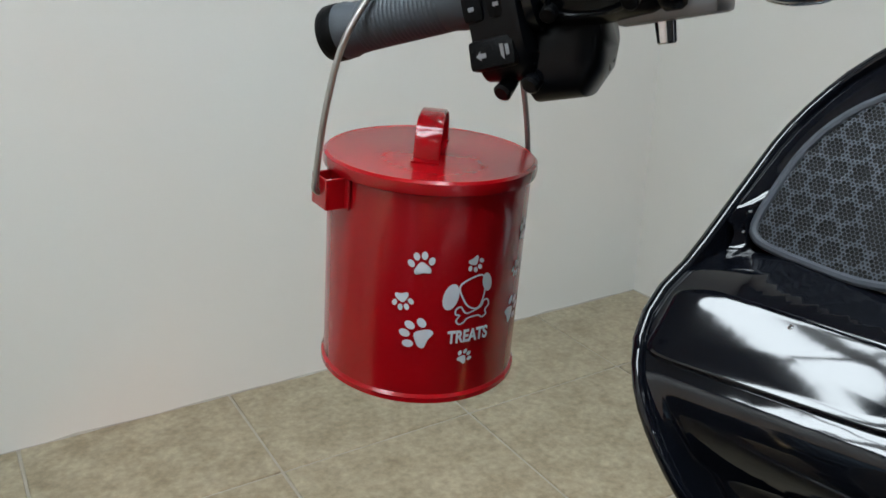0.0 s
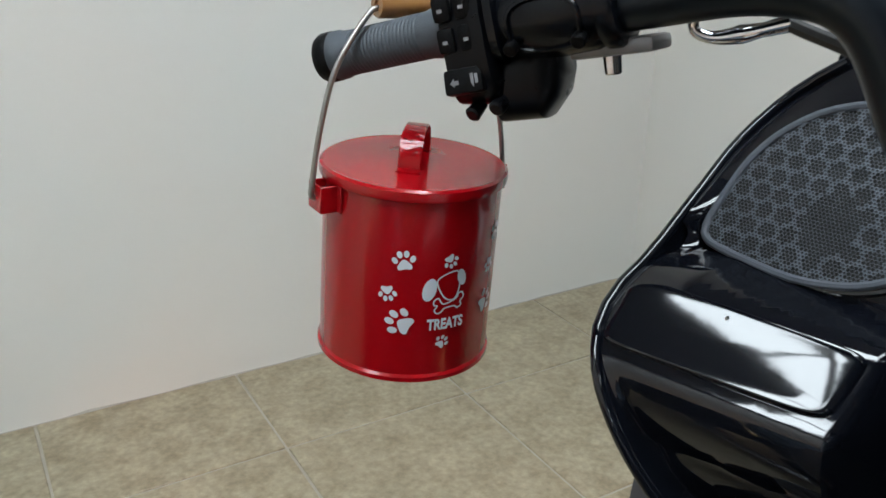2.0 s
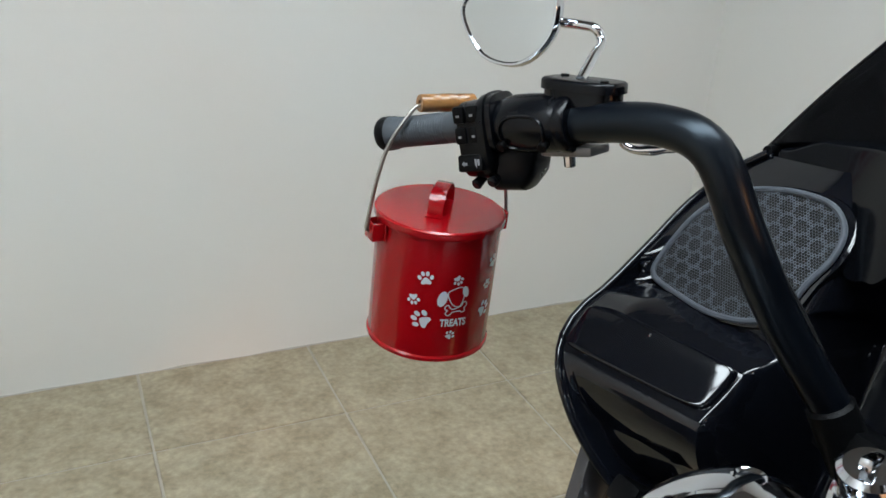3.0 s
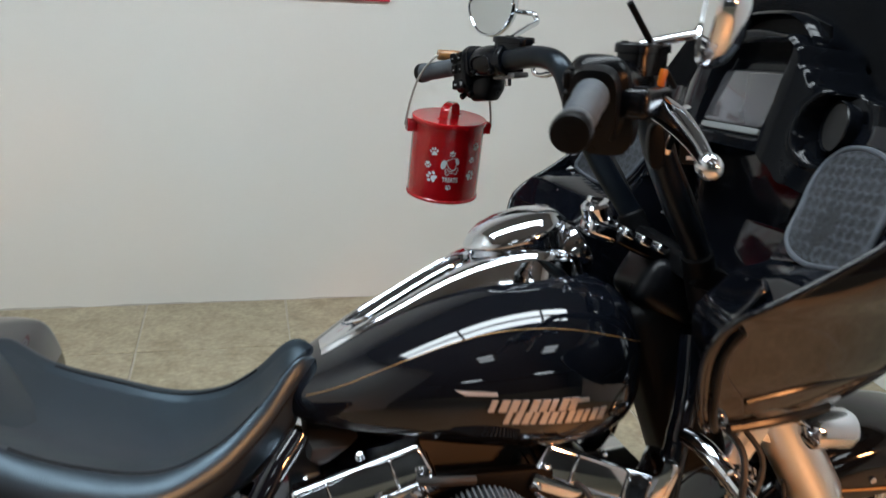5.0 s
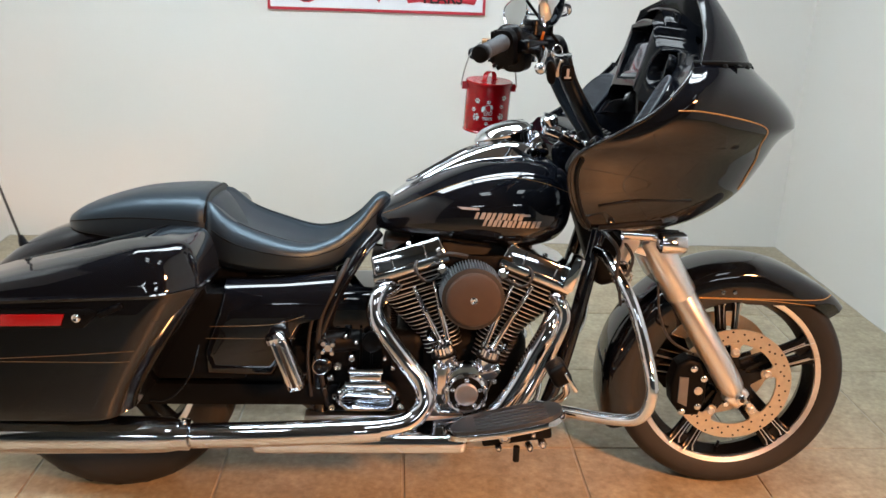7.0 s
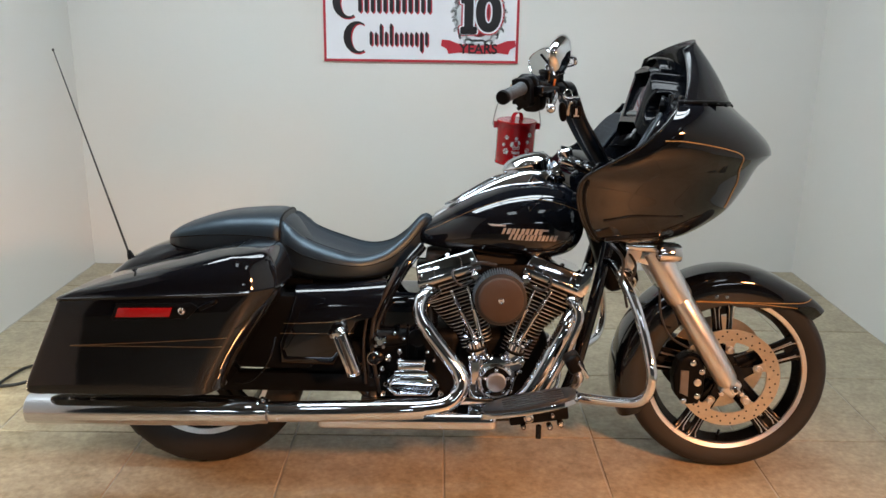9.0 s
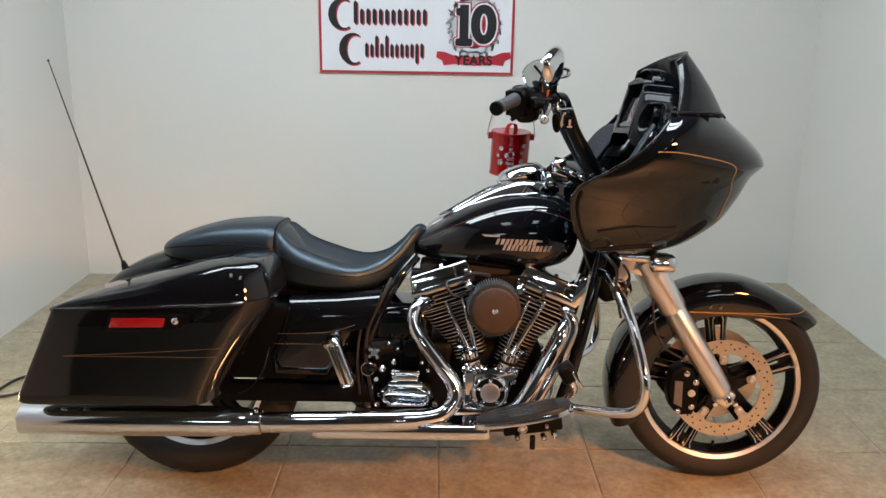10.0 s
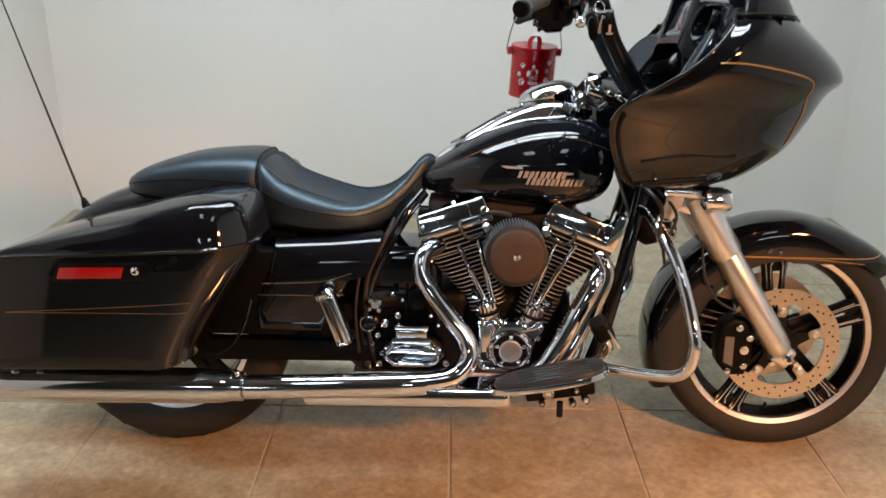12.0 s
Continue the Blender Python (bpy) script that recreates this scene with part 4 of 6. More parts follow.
    if s > 0:
        lev = [m3 @ V(p) for p in ((0.045, 0.03, -0.004), (0.074, -0.02, -0.002), (0.080, -0.07, 0.0), (0.078, -0.115, 0.002), (0.076, -0.145, 0.003))]
        fat = [0.009, 0.0095, 0.0085, 0.0075, 0.0105]
    else:
        lev = [V(p) for p in ((0.214, -0.292, 1.166), (0.217, -0.335, 1.157), (0.219, -0.380, 1.148), (0.215, -0.430, 1.135), (0.207, -0.478, 1.121))]
        fat = [0.010, 0.0140, 0.0135, 0.0100, 0.0070]
    lv = P("lever", tube(lev, fat, 16, 5, flat=0.62), CHROME, "chrome hand lever with a rounded end", move=STEER)
    part("ball_end", lathe([(0.0115 * math.sin(math.pi * k / 12) + 0.0002, -0.0115 * math.cos(math.pi * k / 12)) for k in range(13)], frame_z(lev[-1], lev[-1] - lev[-2]), 20), CHROME, lv, move=STEER)
    if s < 0:
        P("stalk_rod", rod((0.264, -0.272, 1.170), (0.187, -0.318, 1.254), 0.0034, 10), MATTE, "thin black rod standing beside the brake perch", move=STEER)
    P("hose_fitting", tube([m2 @ V(p) for p in ((0.026, 0.074, -0.010), (0.028, 0.072, -0.022), (0.031, 0.082, -0.028), (0.033, 0.098, -0.028), (0.034, 0.110, -0.027), (0.035, 0.126, -0.025))], [0.003, 0.0036, 0.0040, 0.0060, 0.0046, 0.0056], 10, 4), CHROME, "chrome hose fitting", move=STEER)
    P("cable", tube([m2 @ V((0.035, 0.124, -0.025)), mirrored((0.306, 0.180, 1.13), s), mirrored((0.328, 0.152, 1.08), s), mirrored((0.372, 0.136, 1.01), s), mirrored((0.41, 0.12, 0.94), s)], 0.0045, 8, 6), CABLE, "black cable along the bar", move=STEER)
    P("brake_light_switch", block((0.006, 0.008, 0.018), m2 @ V((0.043, 0.012, 0.012)), (0, 10, 0), 0.002), AMBER if s < 0 else SATIN, move=STEER)
    # mirror
    nrm = (V((-0.84, -0.53, 0.10)) if s > 0 else V((-0.94, 0.342, 0.10))).normalized()
    mc = V((0.220, 0.434, 1.249)) if s > 0 else V((0.220, -0.424, 1.246))
    mx = V((0, -s, 0)) - nrm * V((0, -s, 0)).dot(nrm)
    mx.normalize()
    my = V((0, 0, 1)) - nrm * nrm.z
    my = (my - mx * my.dot(mx)).normalized()
    mm = Matrix(((mx.x, my.x, nrm.x, mc.x), (mx.y, my.y, nrm.y, mc.y), (mx.z, my.z, nrm.z, mc.z), (0, 0, 0, 1)))
    shape = [(p.x, p.y) for p in curve([(-0.060, 0.018, 0), (-0.040, 0.040, 0), (0.015, 0.047, 0), (0.048, 0.040, 0), (0.058, 0.015, 0), (0.045, -0.025, 0), (0.005, -0.047, 0), (-0.040, -0.030, 0)], 5, True)]
    ct, st = math.cos(radians(18)), math.sin(radians(18))
    shape = [(x * ct - y * st, x * st + y * ct) for x, y in shape]
    bm = bmesh.new()
    skin(bm, [[mm @ V((x * f, y * f, z)) for x, y in shape] for f, z in ((0.90, 0.0005), (0.94, 0.0035), (0.98, 0.0035), (1.02, 0.0), (1.02, -0.006), (0.95, -0.014), (0.80, -0.022), (0.5, -0.029), (0.2, -0.031))])
    mi = P("mirror", bm, CHROME, "chrome rear-view mirror", move=STEER)
    part("mirror_glass", plate([(x * 0.91, y * 0.91) for x, y in shape], mm @ pose(0, 0, 0.0012), 0.002), MIRROR, mi, "reflecting mirror glass", move=STEER)
    part("stem", tube([mm @ V((0.035, 0.004, -0.022)), mm @ V((0.068, 0.004, -0.024)), mm @ V((0.084, 0.002, -0.024)), mm @ V((0.093, -0.010, -0.023)), (mm @ V((0.093, -0.010, -0.023))).lerp(m4 @ V((0.036, lean, 0.044)), 0.45), m4 @ V((0.036, lean, 0.042))], 0.005, 12, 6), CHROME, mi, "chrome mirror stem", move=STEER)
P("bar_clamp", block((0.05, 0.26, 0.035), (0.415, 0, 0.905), (0, 20, 0), 0.01), MATTE, move=STEER)

# ---- tank, console, seat ----
TANK = [(-0.162, 0.712, 0.735, 0.03), (-0.14, 0.698, 0.757, 0.07), (-0.10, 0.690, 0.783, 0.104), (-0.05, 0.683, 0.816, 0.134), (0.03, 0.675, 0.858, 0.168), (0.11, 0.666, 0.886, 0.187), (0.20, 0.660, 0.898, 0.191), (0.275, 0.672, 0.888, 0.172), (0.315, 0.693, 0.866, 0.138), (0.338, 0.725, 0.84, 0.09), (0.345, 0.75, 0.82, 0.04)]


def tank_point(x, b):
    lo, hi, w = interp(TANK, x)
    c, h = lo + (hi - lo) * 0.42, 0
    u, t = math.cos(b), math.sin(b)
    y = w * math.copysign(abs(u) ** 0.78, u)
    z = c + (hi - c) * abs(t) ** 0.86 if t > 0 else c - (c - lo) * abs(t) ** 0.62
    return V((x, y, z))


def tank():
    bm = bmesh.new()
    xs = [-0.162 + (0.345 + 0.162) * (0.5 - 0.5 * math.cos(math.pi * i / 48)) for i in range(49)]
    skin(bm, [[tank_point(x, 2 * math.pi * j / 56) for j in range(56)] for x in xs])
    tk = P("fuel_tank", bm, PAINT, "gloss black teardrop fuel tank with gold pinstripe", angle=60)
    for s in (0, 1):
        pts = [tank_point(x, 0) for x in (0,)]
        line = []
        for i in range(25):
            f = i / 24
            x = -0.13 + 0.455 * f
            b = radians(24 + 16 * math.sin(f * math.pi))
            p = tank_point(x, b if s else math.pi - b)
            line.append(p + V((0, 0.0008 * (1 if s else -1), 0.0008)))
        part("pinstripe", tube(line, 0.0004, 6, 1), GOLD, tk, "thin gold pinstripe")
        # raised emblem in plain bars
        for row, (x0, x1, z0, lean) in enumerate(((0.088, 0.205, 0.760, 0.006), (0.108, 0.247, 0.741, 0.006))):
            n = 9 if row == 0 else 12
            for k in range(n):
                f0 = x0 + (x1 - x0) * k / n
                wd = (x1 - x0) / n * (0.76 if k % 3 else 0.58)
                zc = z0 + (0.02 * (0.15 - (f0 - x0)) if row else 0) - 0.01 * (f0 - 0.08)
                out = [(f0, zc - 0.008), (f0 + wd, zc - 0.008), (f0 + wd + lean, zc + 0.008), (f0 + lean, zc + 0.008)]
                bm = bmesh.new()
                ring = []
                for qx, qz in out:
                    best = min((tank_point(qx, radians(a)) for a in range(-80, 88, 2)), key=lambda p: abs(p.z - qz))
                    ring.append(V((qx, best.y + 0.0014, qz)))
                sgn = 1 if s else -1
                skin(bm, [[V((p.x, sgn * (p.y - 0.004), p.z)) for p in ring], [V((p.x, sgn * p.y, p.z)) for p in ring]])
                part("emblem_bar", bm, SILVER, tk, "plain silver emblem bar")
        for x0, x1, z in ((0.048, 0.10, 0.775), (0.19, 0.222, 0.762)):
            bm = bmesh.new()
            ring = []
            for qx, qz in ((x0, z + 0.004), (x1, z + 0.003), (x1, z - 0.002), (x0 + 0.012, z - 0.002)):
                best = min((tank_point(qx, radians(a)) for a in range(-80, 88, 2)), key=lambda p: abs(p.z - qz))
                ring.append(V((qx, best.y + 0.0012, qz)))
            sgn = 1 if s else -1
            skin(bm, [[V((p.x, sgn * (p.y - 0.004), p.z)) for p in ring], [V((p.x, sgn * p.y, p.z)) for p in ring]])
            part("emblem_bar", bm, SILVER, tk, "plain silver emblem bar")


tank()

CONSOLE = [(-0.105, 0.786, 0.024), (-0.07, 0.810, 0.034), (0.0, 0.853, 0.042), (0.06, 0.888, 0.048), (0.11, 0.911, 0.055), (0.17, 0.928, 0.062), (0.22, 0.925, 0.056), (0.258, 0.912, 0.045), (0.27, 0.89, 0.036)]
bm = bmesh.new()
rings = []
for i in range(41):
    x = -0.105 + 0.375 * i / 40
    z, w = interp(CONSOLE, x)
    rings.append([V((x, w * a, z + b)) for a, b in ((-1.35, -0.045), (-1.1, -0.014), (-0.95, -0.004), (-0.75, 0.0), (-0.4, -0.002), (0, -0.003), (0.4, -0.002), (0.75, 0.0), (0.95, -0.004), (1.1, -0.014), (1.35, -0.045), (0, -0.06))])
skin(bm, rings)
con = P("tank_console", bm, CHROME, "long chrome console on top of the tank", angle=60)
slot = [V((-0.06 + 0.15 * i / 12, 0, interp(CONSOLE, -0.06 + 0.15 * i / 12)[0] - 0.001)) for i in range(13)]
bm = bmesh.new()
skin(bm, [[p + V((0, y * 0.017 * (math.sin(math.pi * (i + 0.6) / 13.2)) ** 0.35, 0.003 - 0.0012 * abs(y))) for y in (-1, -0.6, 0, 0.6, 1)] for i, p in enumerate(slot)], closed=False)
part("console_insert", bm, PLASTIC, con, "black inlaid strip", angle=60)
part("insert_ring", tube([slot[0] + V((-0.012, 0, 0.0))] + [p + V((0, 0.0185, 0.003)) for p in slot[1::2]] + [slot[-1] + V((0.014, 0, 0.006))] + [p + V((0, -0.0185, 0.003)) for p in slot[-2::-2]], 0.003, 8, 3, closed=True), CHROME, con)
capm = pose(0.172, 0, 0.944, 0, -16, 0)
bm = lathe([(0.9, -0.035), (0.98, -0.012), (1.04, -0.006), (1.04, 0.0), (0.99, 0.003), (0.9, 0.012), (0.72, 0.020), (0.45, 0.026), (0.15, 0.0285)], Matrix.Identity(4), 48)
bm.transform(capm @ Matrix.Diagonal((0.074, 0.056, 1, 1)))
cap = P("fuel_cap_cover", bm, CHROME, "large domed oval chrome fuel cap cover", angle=60)
part("cap_lock", lathe([(0.014, 0), (0.014, 0.006), (0.011, 0.008), (0.007, 0.006)], capm @ pose(0.046, 0.006, 0.014, 0, 14), 20), CHROME, cap)
bm = lathe([(0.030, -0.02), (0.036, 0.0), (0.036, 0.012), (0.030, 0.016)], frame_z((0.262, 0, 0.915), (0.75, 0, 0.45)), 28)
gp = P("console_gauge", bm, CHROME, "chrome-ringed gauge at the front of the console")
part("dial", lathe([(0.030, 0.012), (0.030, 0.0168), (0.01, 0.017)], frame_z((0.262, 0, 0.915), (0.75, 0, 0.45)), 24), VOID, gp)
# ignition switch and its cover, in front of the tank
ig = P("ignition_switch", soften(block((0.052, 0.044, 0.032), (0.292, -0.028, 0.952), (0, 14, 0)), 0.012, 3), CHROME, "chrome ignition switch with a ribbed cover")
part("ignition_knob", lathe([(0.019, -0.012), (0.022, -0.008), (0.022, 0.010), (0.018, 0.014), (0.006, 0.015)], frame_z((0.284, -0.030, 0.976), (-0.25, -0.1, 1)), 26), CHROME, ig)
part("knob_ridge", soften(block((0.030, 0.010, 0.010), (0.281, -0.031, 0.992), (0, 14, 20)), 0.004, 2), CHROME, ig)
part("ribbed_cover", soften(block((0.085, 0.050, 0.022), (0.348, -0.03, 0.925), (0, 24, 0)), 0.008, 3), SATIN, ig)
for k in range(3):
    part("cover_rib", soften(block((0.020, 0.052, 0.014), (0.325 + 0.027 * k, -0.032, 0.947 - 0.012 * k), (0, 24, 0)), 0.005, 3), CHROME, ig)
P("neck_cover", soften(block((0.11, 0.11, 0.08), (0.398, 0, 0.858), (0, 30, 0)), 0.03, 4), PLASTIC, "black neck cover")
P("steering_head", soften(block((0.105, 0.10, 0.30), (0.425, 0, 0.71), (0, -20, 0)), 0.03, 3), MATTE, "black steering head of the frame")

SEAT = [(-0.552, 0.615, 0.791, 0.150), (-0.535, 0.606, 0.785, 0.168), (-0.485, 0.598, 0.742, 0.178), (-0.40, 0.594, 0.706, 0.182), (-0.313, 0.597, 0.684, 0.164), (-0.243, 0.604, 0.700, 0.124), (-0.192, 0.624, 0.738, 0.090), (-0.15, 0.668, 0.784, 0.062), (-0.128, 0.71, 0.790, 0.045), (-0.112, 0.742, 0.778, 0.028)]
PILLION = [(-0.90, 0.695, 0.715, 0.06), (-0.885, 0.688, 0.732, 0.10), (-0.85, 0.676, 0.752, 0.128), (-0.74, 0.652, 0.784, 0.142), (-0.64, 0.634, 0.795, 0.150), (-0.575, 0.622, 0.796, 0.156), (-0.55, 0.617, 0.790, 0.150)]


def cushion(table, name, label, dish):
    x0, x1 = table[0][0], table[-1][0]

    def at(x, b):
        lo, hi, w = interp(table, x)
        u, t = math.cos(b), math.sin(b)
        y = w * math.copysign(abs(u) ** 0.55, u)
        c = lo + (hi - lo) * 0.45
        z = c + (hi - c) * abs(t) ** 0.6 if t > 0 else c - (c - lo) * abs(t) ** 0.5
        if t > 0:
            z -= dish * 0.036 * max(0, 1 - (abs(y) / w * 1.25) ** 2)
            # the flat middle lies a little below the stitched edge
            z -= 0.004 * dish * ease((0.74 - abs(y) / w) / 0.05)
        return V((x, y * (0.96 if t < -0.3 else 1), z))

    bm = bmesh.new()
    skin(bm, [[at(x0 + (x1 - x0) * i / 72, 2 * math.pi * j / 96) for j in range(96)] for i in range(73)])
    ob = P(name, bm, LEATHER, label, angle=60)
    for s in (0, 1):
        side = lambda b: b if s else math.pi - b
        line = [at(x0 + (x1 - x0) * i / 48, side(0.10 if dish else 0.12)) for i in range(2, 47)]
        part("seam", tube([p + V((0, 0.0002 * (1 if s else -1), 0)) for p in line], 0.0016, 6, 1), MATTE, ob, "stitched seam")
        if dish:
            line = [at(x0 + (x1 - x0) * i / 72, side(math.acos(0.74 ** (1 / 0.55)))) + V((0, 0, 0.0006)) for i in range(12, 60)]
            part("seam", tube(line, 0.0014, 6, 1), MATTE, ob, "stitched seam")
    if dish:
        # lumbar pad that leans against the pillion step
        bm = bmesh.new()
        rings = []
        for i in range(17):
            f = i / 16
            x = -0.548 + 0.070 * f
            base = at(x, math.pi / 2).z
            w = 0.118 * (1 - 0.45 * f)
            rings.append([V((x, w * math.cos(math.pi * k / 16), base - 0.012 + (0.012 + 0.026 * (1 - f)) * math.sin(math.pi * k / 16) ** 0.5)) for k in range(17)] + [V((x, 0, base - 0.02))])
        skin(bm, rings)
        part("lumbar_pad", bm, LEATHER, ob, "raised leather lumbar pad", angle=60)
    else:
        line = [at(x1 - 0.004, math.pi * k / 24) + V((0.002, 0, 0)) for k in range(1, 24)]
        part("seam", tube(line, 0.003, 6, 1), MATTE, ob, "piped front edge of the pillion seat")
    return ob


cushion(SEAT, "rider_seat", "dished black leather rider seat", 1.0)
cushion(PILLION, "pillion_seat", "padded black leather pillion seat", 0.0)
# rear fender
bm = bmesh.new()
rings = []
for i in range(31):
    a = radians(38 + (172 - 38) * i / 30)
    R = 0.375 + 0.03 * math.sin(a)
    w = 0.115
    ring = []
    for lay, back in ((0, False), (0.004, True)):
        prof = [(w - lay, R - 0.11)] + [((w - lay) * math.copysign(abs(math.cos(math.pi * k / 12)) ** 0.6, math.cos(math.pi * k / 12)), R - lay - 0.05 * (1 - math.sin(math.pi * k / 12) ** 0.8)) for k in range(13)] + [(-(w - lay), R - 0.11)]
        ring += prof[::-1] if back else prof
    rings.append([AXLE_R + V((r * math.cos(a), y, r * math.sin(a))) for y, r in ring])
skin(bm, rings)
P("rear_fender", bm, PAINT, "gloss black rear fender", angle=50)
P("antenna", rod((-1.031, -0.02, 0.652), (-1.257, 0.048, 1.261), 0.0035, 8, 0.0016), CABLE, "long thin black whip antenna")
P("antenna_tip", lathe([(0.002, -0.004), (0.0042, 0), (0.002, 0.004)], pose(-1.257, 0.048, 1.261), 10), CABLE)
P("antenna_base", lathe([(0.012, 0), (0.010, 0.02), (0.005, 0.035)], frame_z((-1.022, -0.022, 0.632), (-0.3, 0.08, 0.9)), 16), PLASTIC)
P("tail_lamp", soften(block((0.03, 0.1, 0.05), (-1.175, 0, 0.52), (0, -20, 0)), 0.01), RED_LENS, "red tail lamp")


def layered(outline, layers, mirror):
    """A rounded shell from outlines that shrink towards the outside: rows of y, inset, drop."""
    mx, mz = sum(p[0] for p in outline) / len(outline), sum(p[1] for p in outline) / len(outline)
    rings = []
    ext = max(p[0] for p in outline) - min(p[0] for p in outline)
    exz = max(p[1] for p in outline) - min(p[1] for p in outline)
    for y, inset, drop in layers:
        rings.append([V((mx + (x - mx) * (1 - 2 * inset / ext), mirror * y, mz + (z - mz) * (1 - 2 * inset / exz) - drop * max(0, (z - mz) / exz * 2))) for x, z in outline])
    return skin(bmesh.new(), rings)


def rounded(corners, n=6):
    """An outline whose corners (x, y, radius) are rounded off."""
    pts = []
    for i, (x, y, r) in enumerate(corners):
        c, p, q = V((x, y)), V(corners[i - 1][:2]), V(corners[(i + 1) % len(corners)][:2])
        a, b = c + (p - c).normalized() * r, c + (q - c).normalized() * r
        for k in range(n + 1):
            f = k / n
            pts.append(a * (1 - f) ** 2 + c * 2 * f * (1 - f) + b * f * f)
    return pts


def saddlebag(s):
    def section(rear, front, out, inset=0.0, turn=0.066):
        """Plan of the bag: a long flat side and a facet that turns inwards at the front."""
        return rounded([(rear + inset, 0.20, 0.01), (rear + inset, out - inset, 0.016), (front - inset * 0.8, out - inset, 0.034), (front + turn - inset, out - 0.066 - inset * 0.4, 0.02), (front + turn + 0.006 - inset, 0.20, 0.01)])

    levels = ((0.352, 0.014, 0.010), (0.353, 0.008, 0.006), (0.357, 0.002, 0.002), (0.364, 0, 0.0), (0.385, 0, 0), (0.44, 0, 0), (0.50, 0, 0), (0.56, 0, 0), (0.600, 0, 0), (0.606, 0.002, 0))
    rings = []
    for z, inset, lift_ in levels:
        f = (z - 0.352) / 0.254
        rear = -1.172 + 0.108 * f + 0.022 * max(0.0, 1 - f / 0.10) ** 2
        front = -0.706 + 0.134 * f + 0.012 * max(0.0, 1 - f / 0.16) ** 2 - 0.01 * math.sin(math.pi * f)
        # the upper edge rises towards the front
        rings.append([V((p.x, s * p.y, z + 0.022 * f ** 4 * (p.x + 1.06) / 0.49)) for p in section(rear, front, 0.445 - 0.002 * f, inset, 0.034 + 0.032 * f)])
    bag = P("saddlebag", skin(bmesh.new(), rings), PAINT, "gloss black hard saddlebag with gold pinstripes", angle=35)

    def seam_at(x):
        return 0.603 + 0.022 * (x + 1.06) / 0.49

    def tall(x):
        return 0.006 + 0.072 * ease((x + 1.09) / 0.46) ** 0.85 + 0.018 * (x + 1.06) / 0.55

    rings = [[V((p.x, s * p.y, seam_at(p.x) + dz)) for p in section(-1.066, -0.572, 0.451, inset)] for dz, inset in ((0.0, 0.006), (0.001, 0.001), (0.007, 0.0), (0.0095, 0.003))]
    rings += [[V((p.x, s * p.y, seam_at(p.x) + 0.010 + (tall(p.x) - 0.002) * f)) for p in section(-1.066, -0.572, 0.451, inset)] for f, inset in ((0.05, 0.0045), (0.2, 0.006), (0.45, 0.011), (0.65, 0.017), (0.8, 0.023), (0.90, 0.029), (0.965, 0.036), (1.0, 0.045), (1.03, 0.060), (1.07, 0.085), (1.10, 0.11))]
    part("lid", skin(bmesh.new(), rings), PAINT, bag, "gloss black lid with a thin lip", angle=35)
    m = side_frame(s * 0.447, s < 0)
    lt = part("latch", plate([(-0.928, 0.556), (-0.91, 0.600), (-0.72, 0.604), (-0.70, 0.592), (-0.73, 0.562)], m @ pose(0, 0, 0.003), 0.01, 0.004), PLASTIC, bag, "black latch plate")
    part("reflector", plate([(-0.912, 0.565), (-0.903, 0.590), (-0.766, 0.592), (-0.774, 0.568)], m @ pose(0, 0, 0.0075), 0.006, 0.002), RED_LENS, lt, "red reflector strip")
    part("lock", lathe([(0.009, 0), (0.009, 0.004), (0.006, 0.006), (0.003, 0.004)], m @ pose(-0.742, 0.584, 0.003), 18), CHROME, lt)
    part("latch_lever", soften(block((0.05, 0.016, 0.012), (-0.675, s * 0.449, 0.600), (0, -25, 0)), 0.004), PLASTIC, lt)
    for pts in ([(-1.034, 0.487), (-0.90, 0.494), (-0.78, 0.501), (-0.68, 0.508), (-0.632, 0.512)], [(-1.034, 0.486), (-0.90, 0.487), (-0.76, 0.487), (-0.68, 0.487), (-0.644, 0.489)]):
        on = lambda x, z: V((x, s * (0.4456 - 0.002 * (z - 0.352) / 0.254), z))
        part("pinstripe", tube([on(x, z) for x, z in pts], 0.0006, 6, 4), SHADED_GOLD, bag, "thin gold pinstripe")
    P("bag_guard", tube([(-0.645, s * 0.31, 0.349), (-0.61, s * 0.33, 0.356), (-0.575, s * 0.335, 0.380), (-0.545, s * 0.33, 0.425), (-0.54, s * 0.28, 0.47)], 0.0026, 10, 5), SATIN, "thin black saddlebag stay")
    cover = [(-0.50, 0.594), (-0.36, 0.600), (-0.238, 0.614), (-0.262, 0.575), (-0.31, 0.50), (-0.345, 0.43), (-0.39, 0.358), (-0.55, 0.362), (-0.555, 0.42), (-0.52, 0.52)]
    sc = P("side_cover", layered(cover, ((0.10, 0.01, 0), (0.150, 0, 0), (0.170, 0.001, 0.006), (0.186, 0.004, 0.016), (0.198, 0.010, 0.032), (0.205, 0.018, 0.052), (0.208, 0.034, 0.076)), s), PAINT, "gloss black side cover", angle=45)
    part("pinstripe", tube([V((x, s * 0.209, z)) for x, z in ((-0.53, 0.492), (-0.45, 0.494), (-0.375, 0.500), (-0.31, 0.520))], 0.0005, 6, 4), SHADED_GOLD, sc, "thin gold pinstripe")
    part("pinstripe", tube([V((x, s * 0.209, z)) for x, z in ((-0.54, 0.463), (-0.43, 0.463), (-0.33, 0.465))], 0.0005, 6, 4), SHADED_GOLD, sc, "thin gold pinstripe")
    # muffler
    m = frame_z((-1.205, s * 0.335, 0.277), (1, 0, 0))
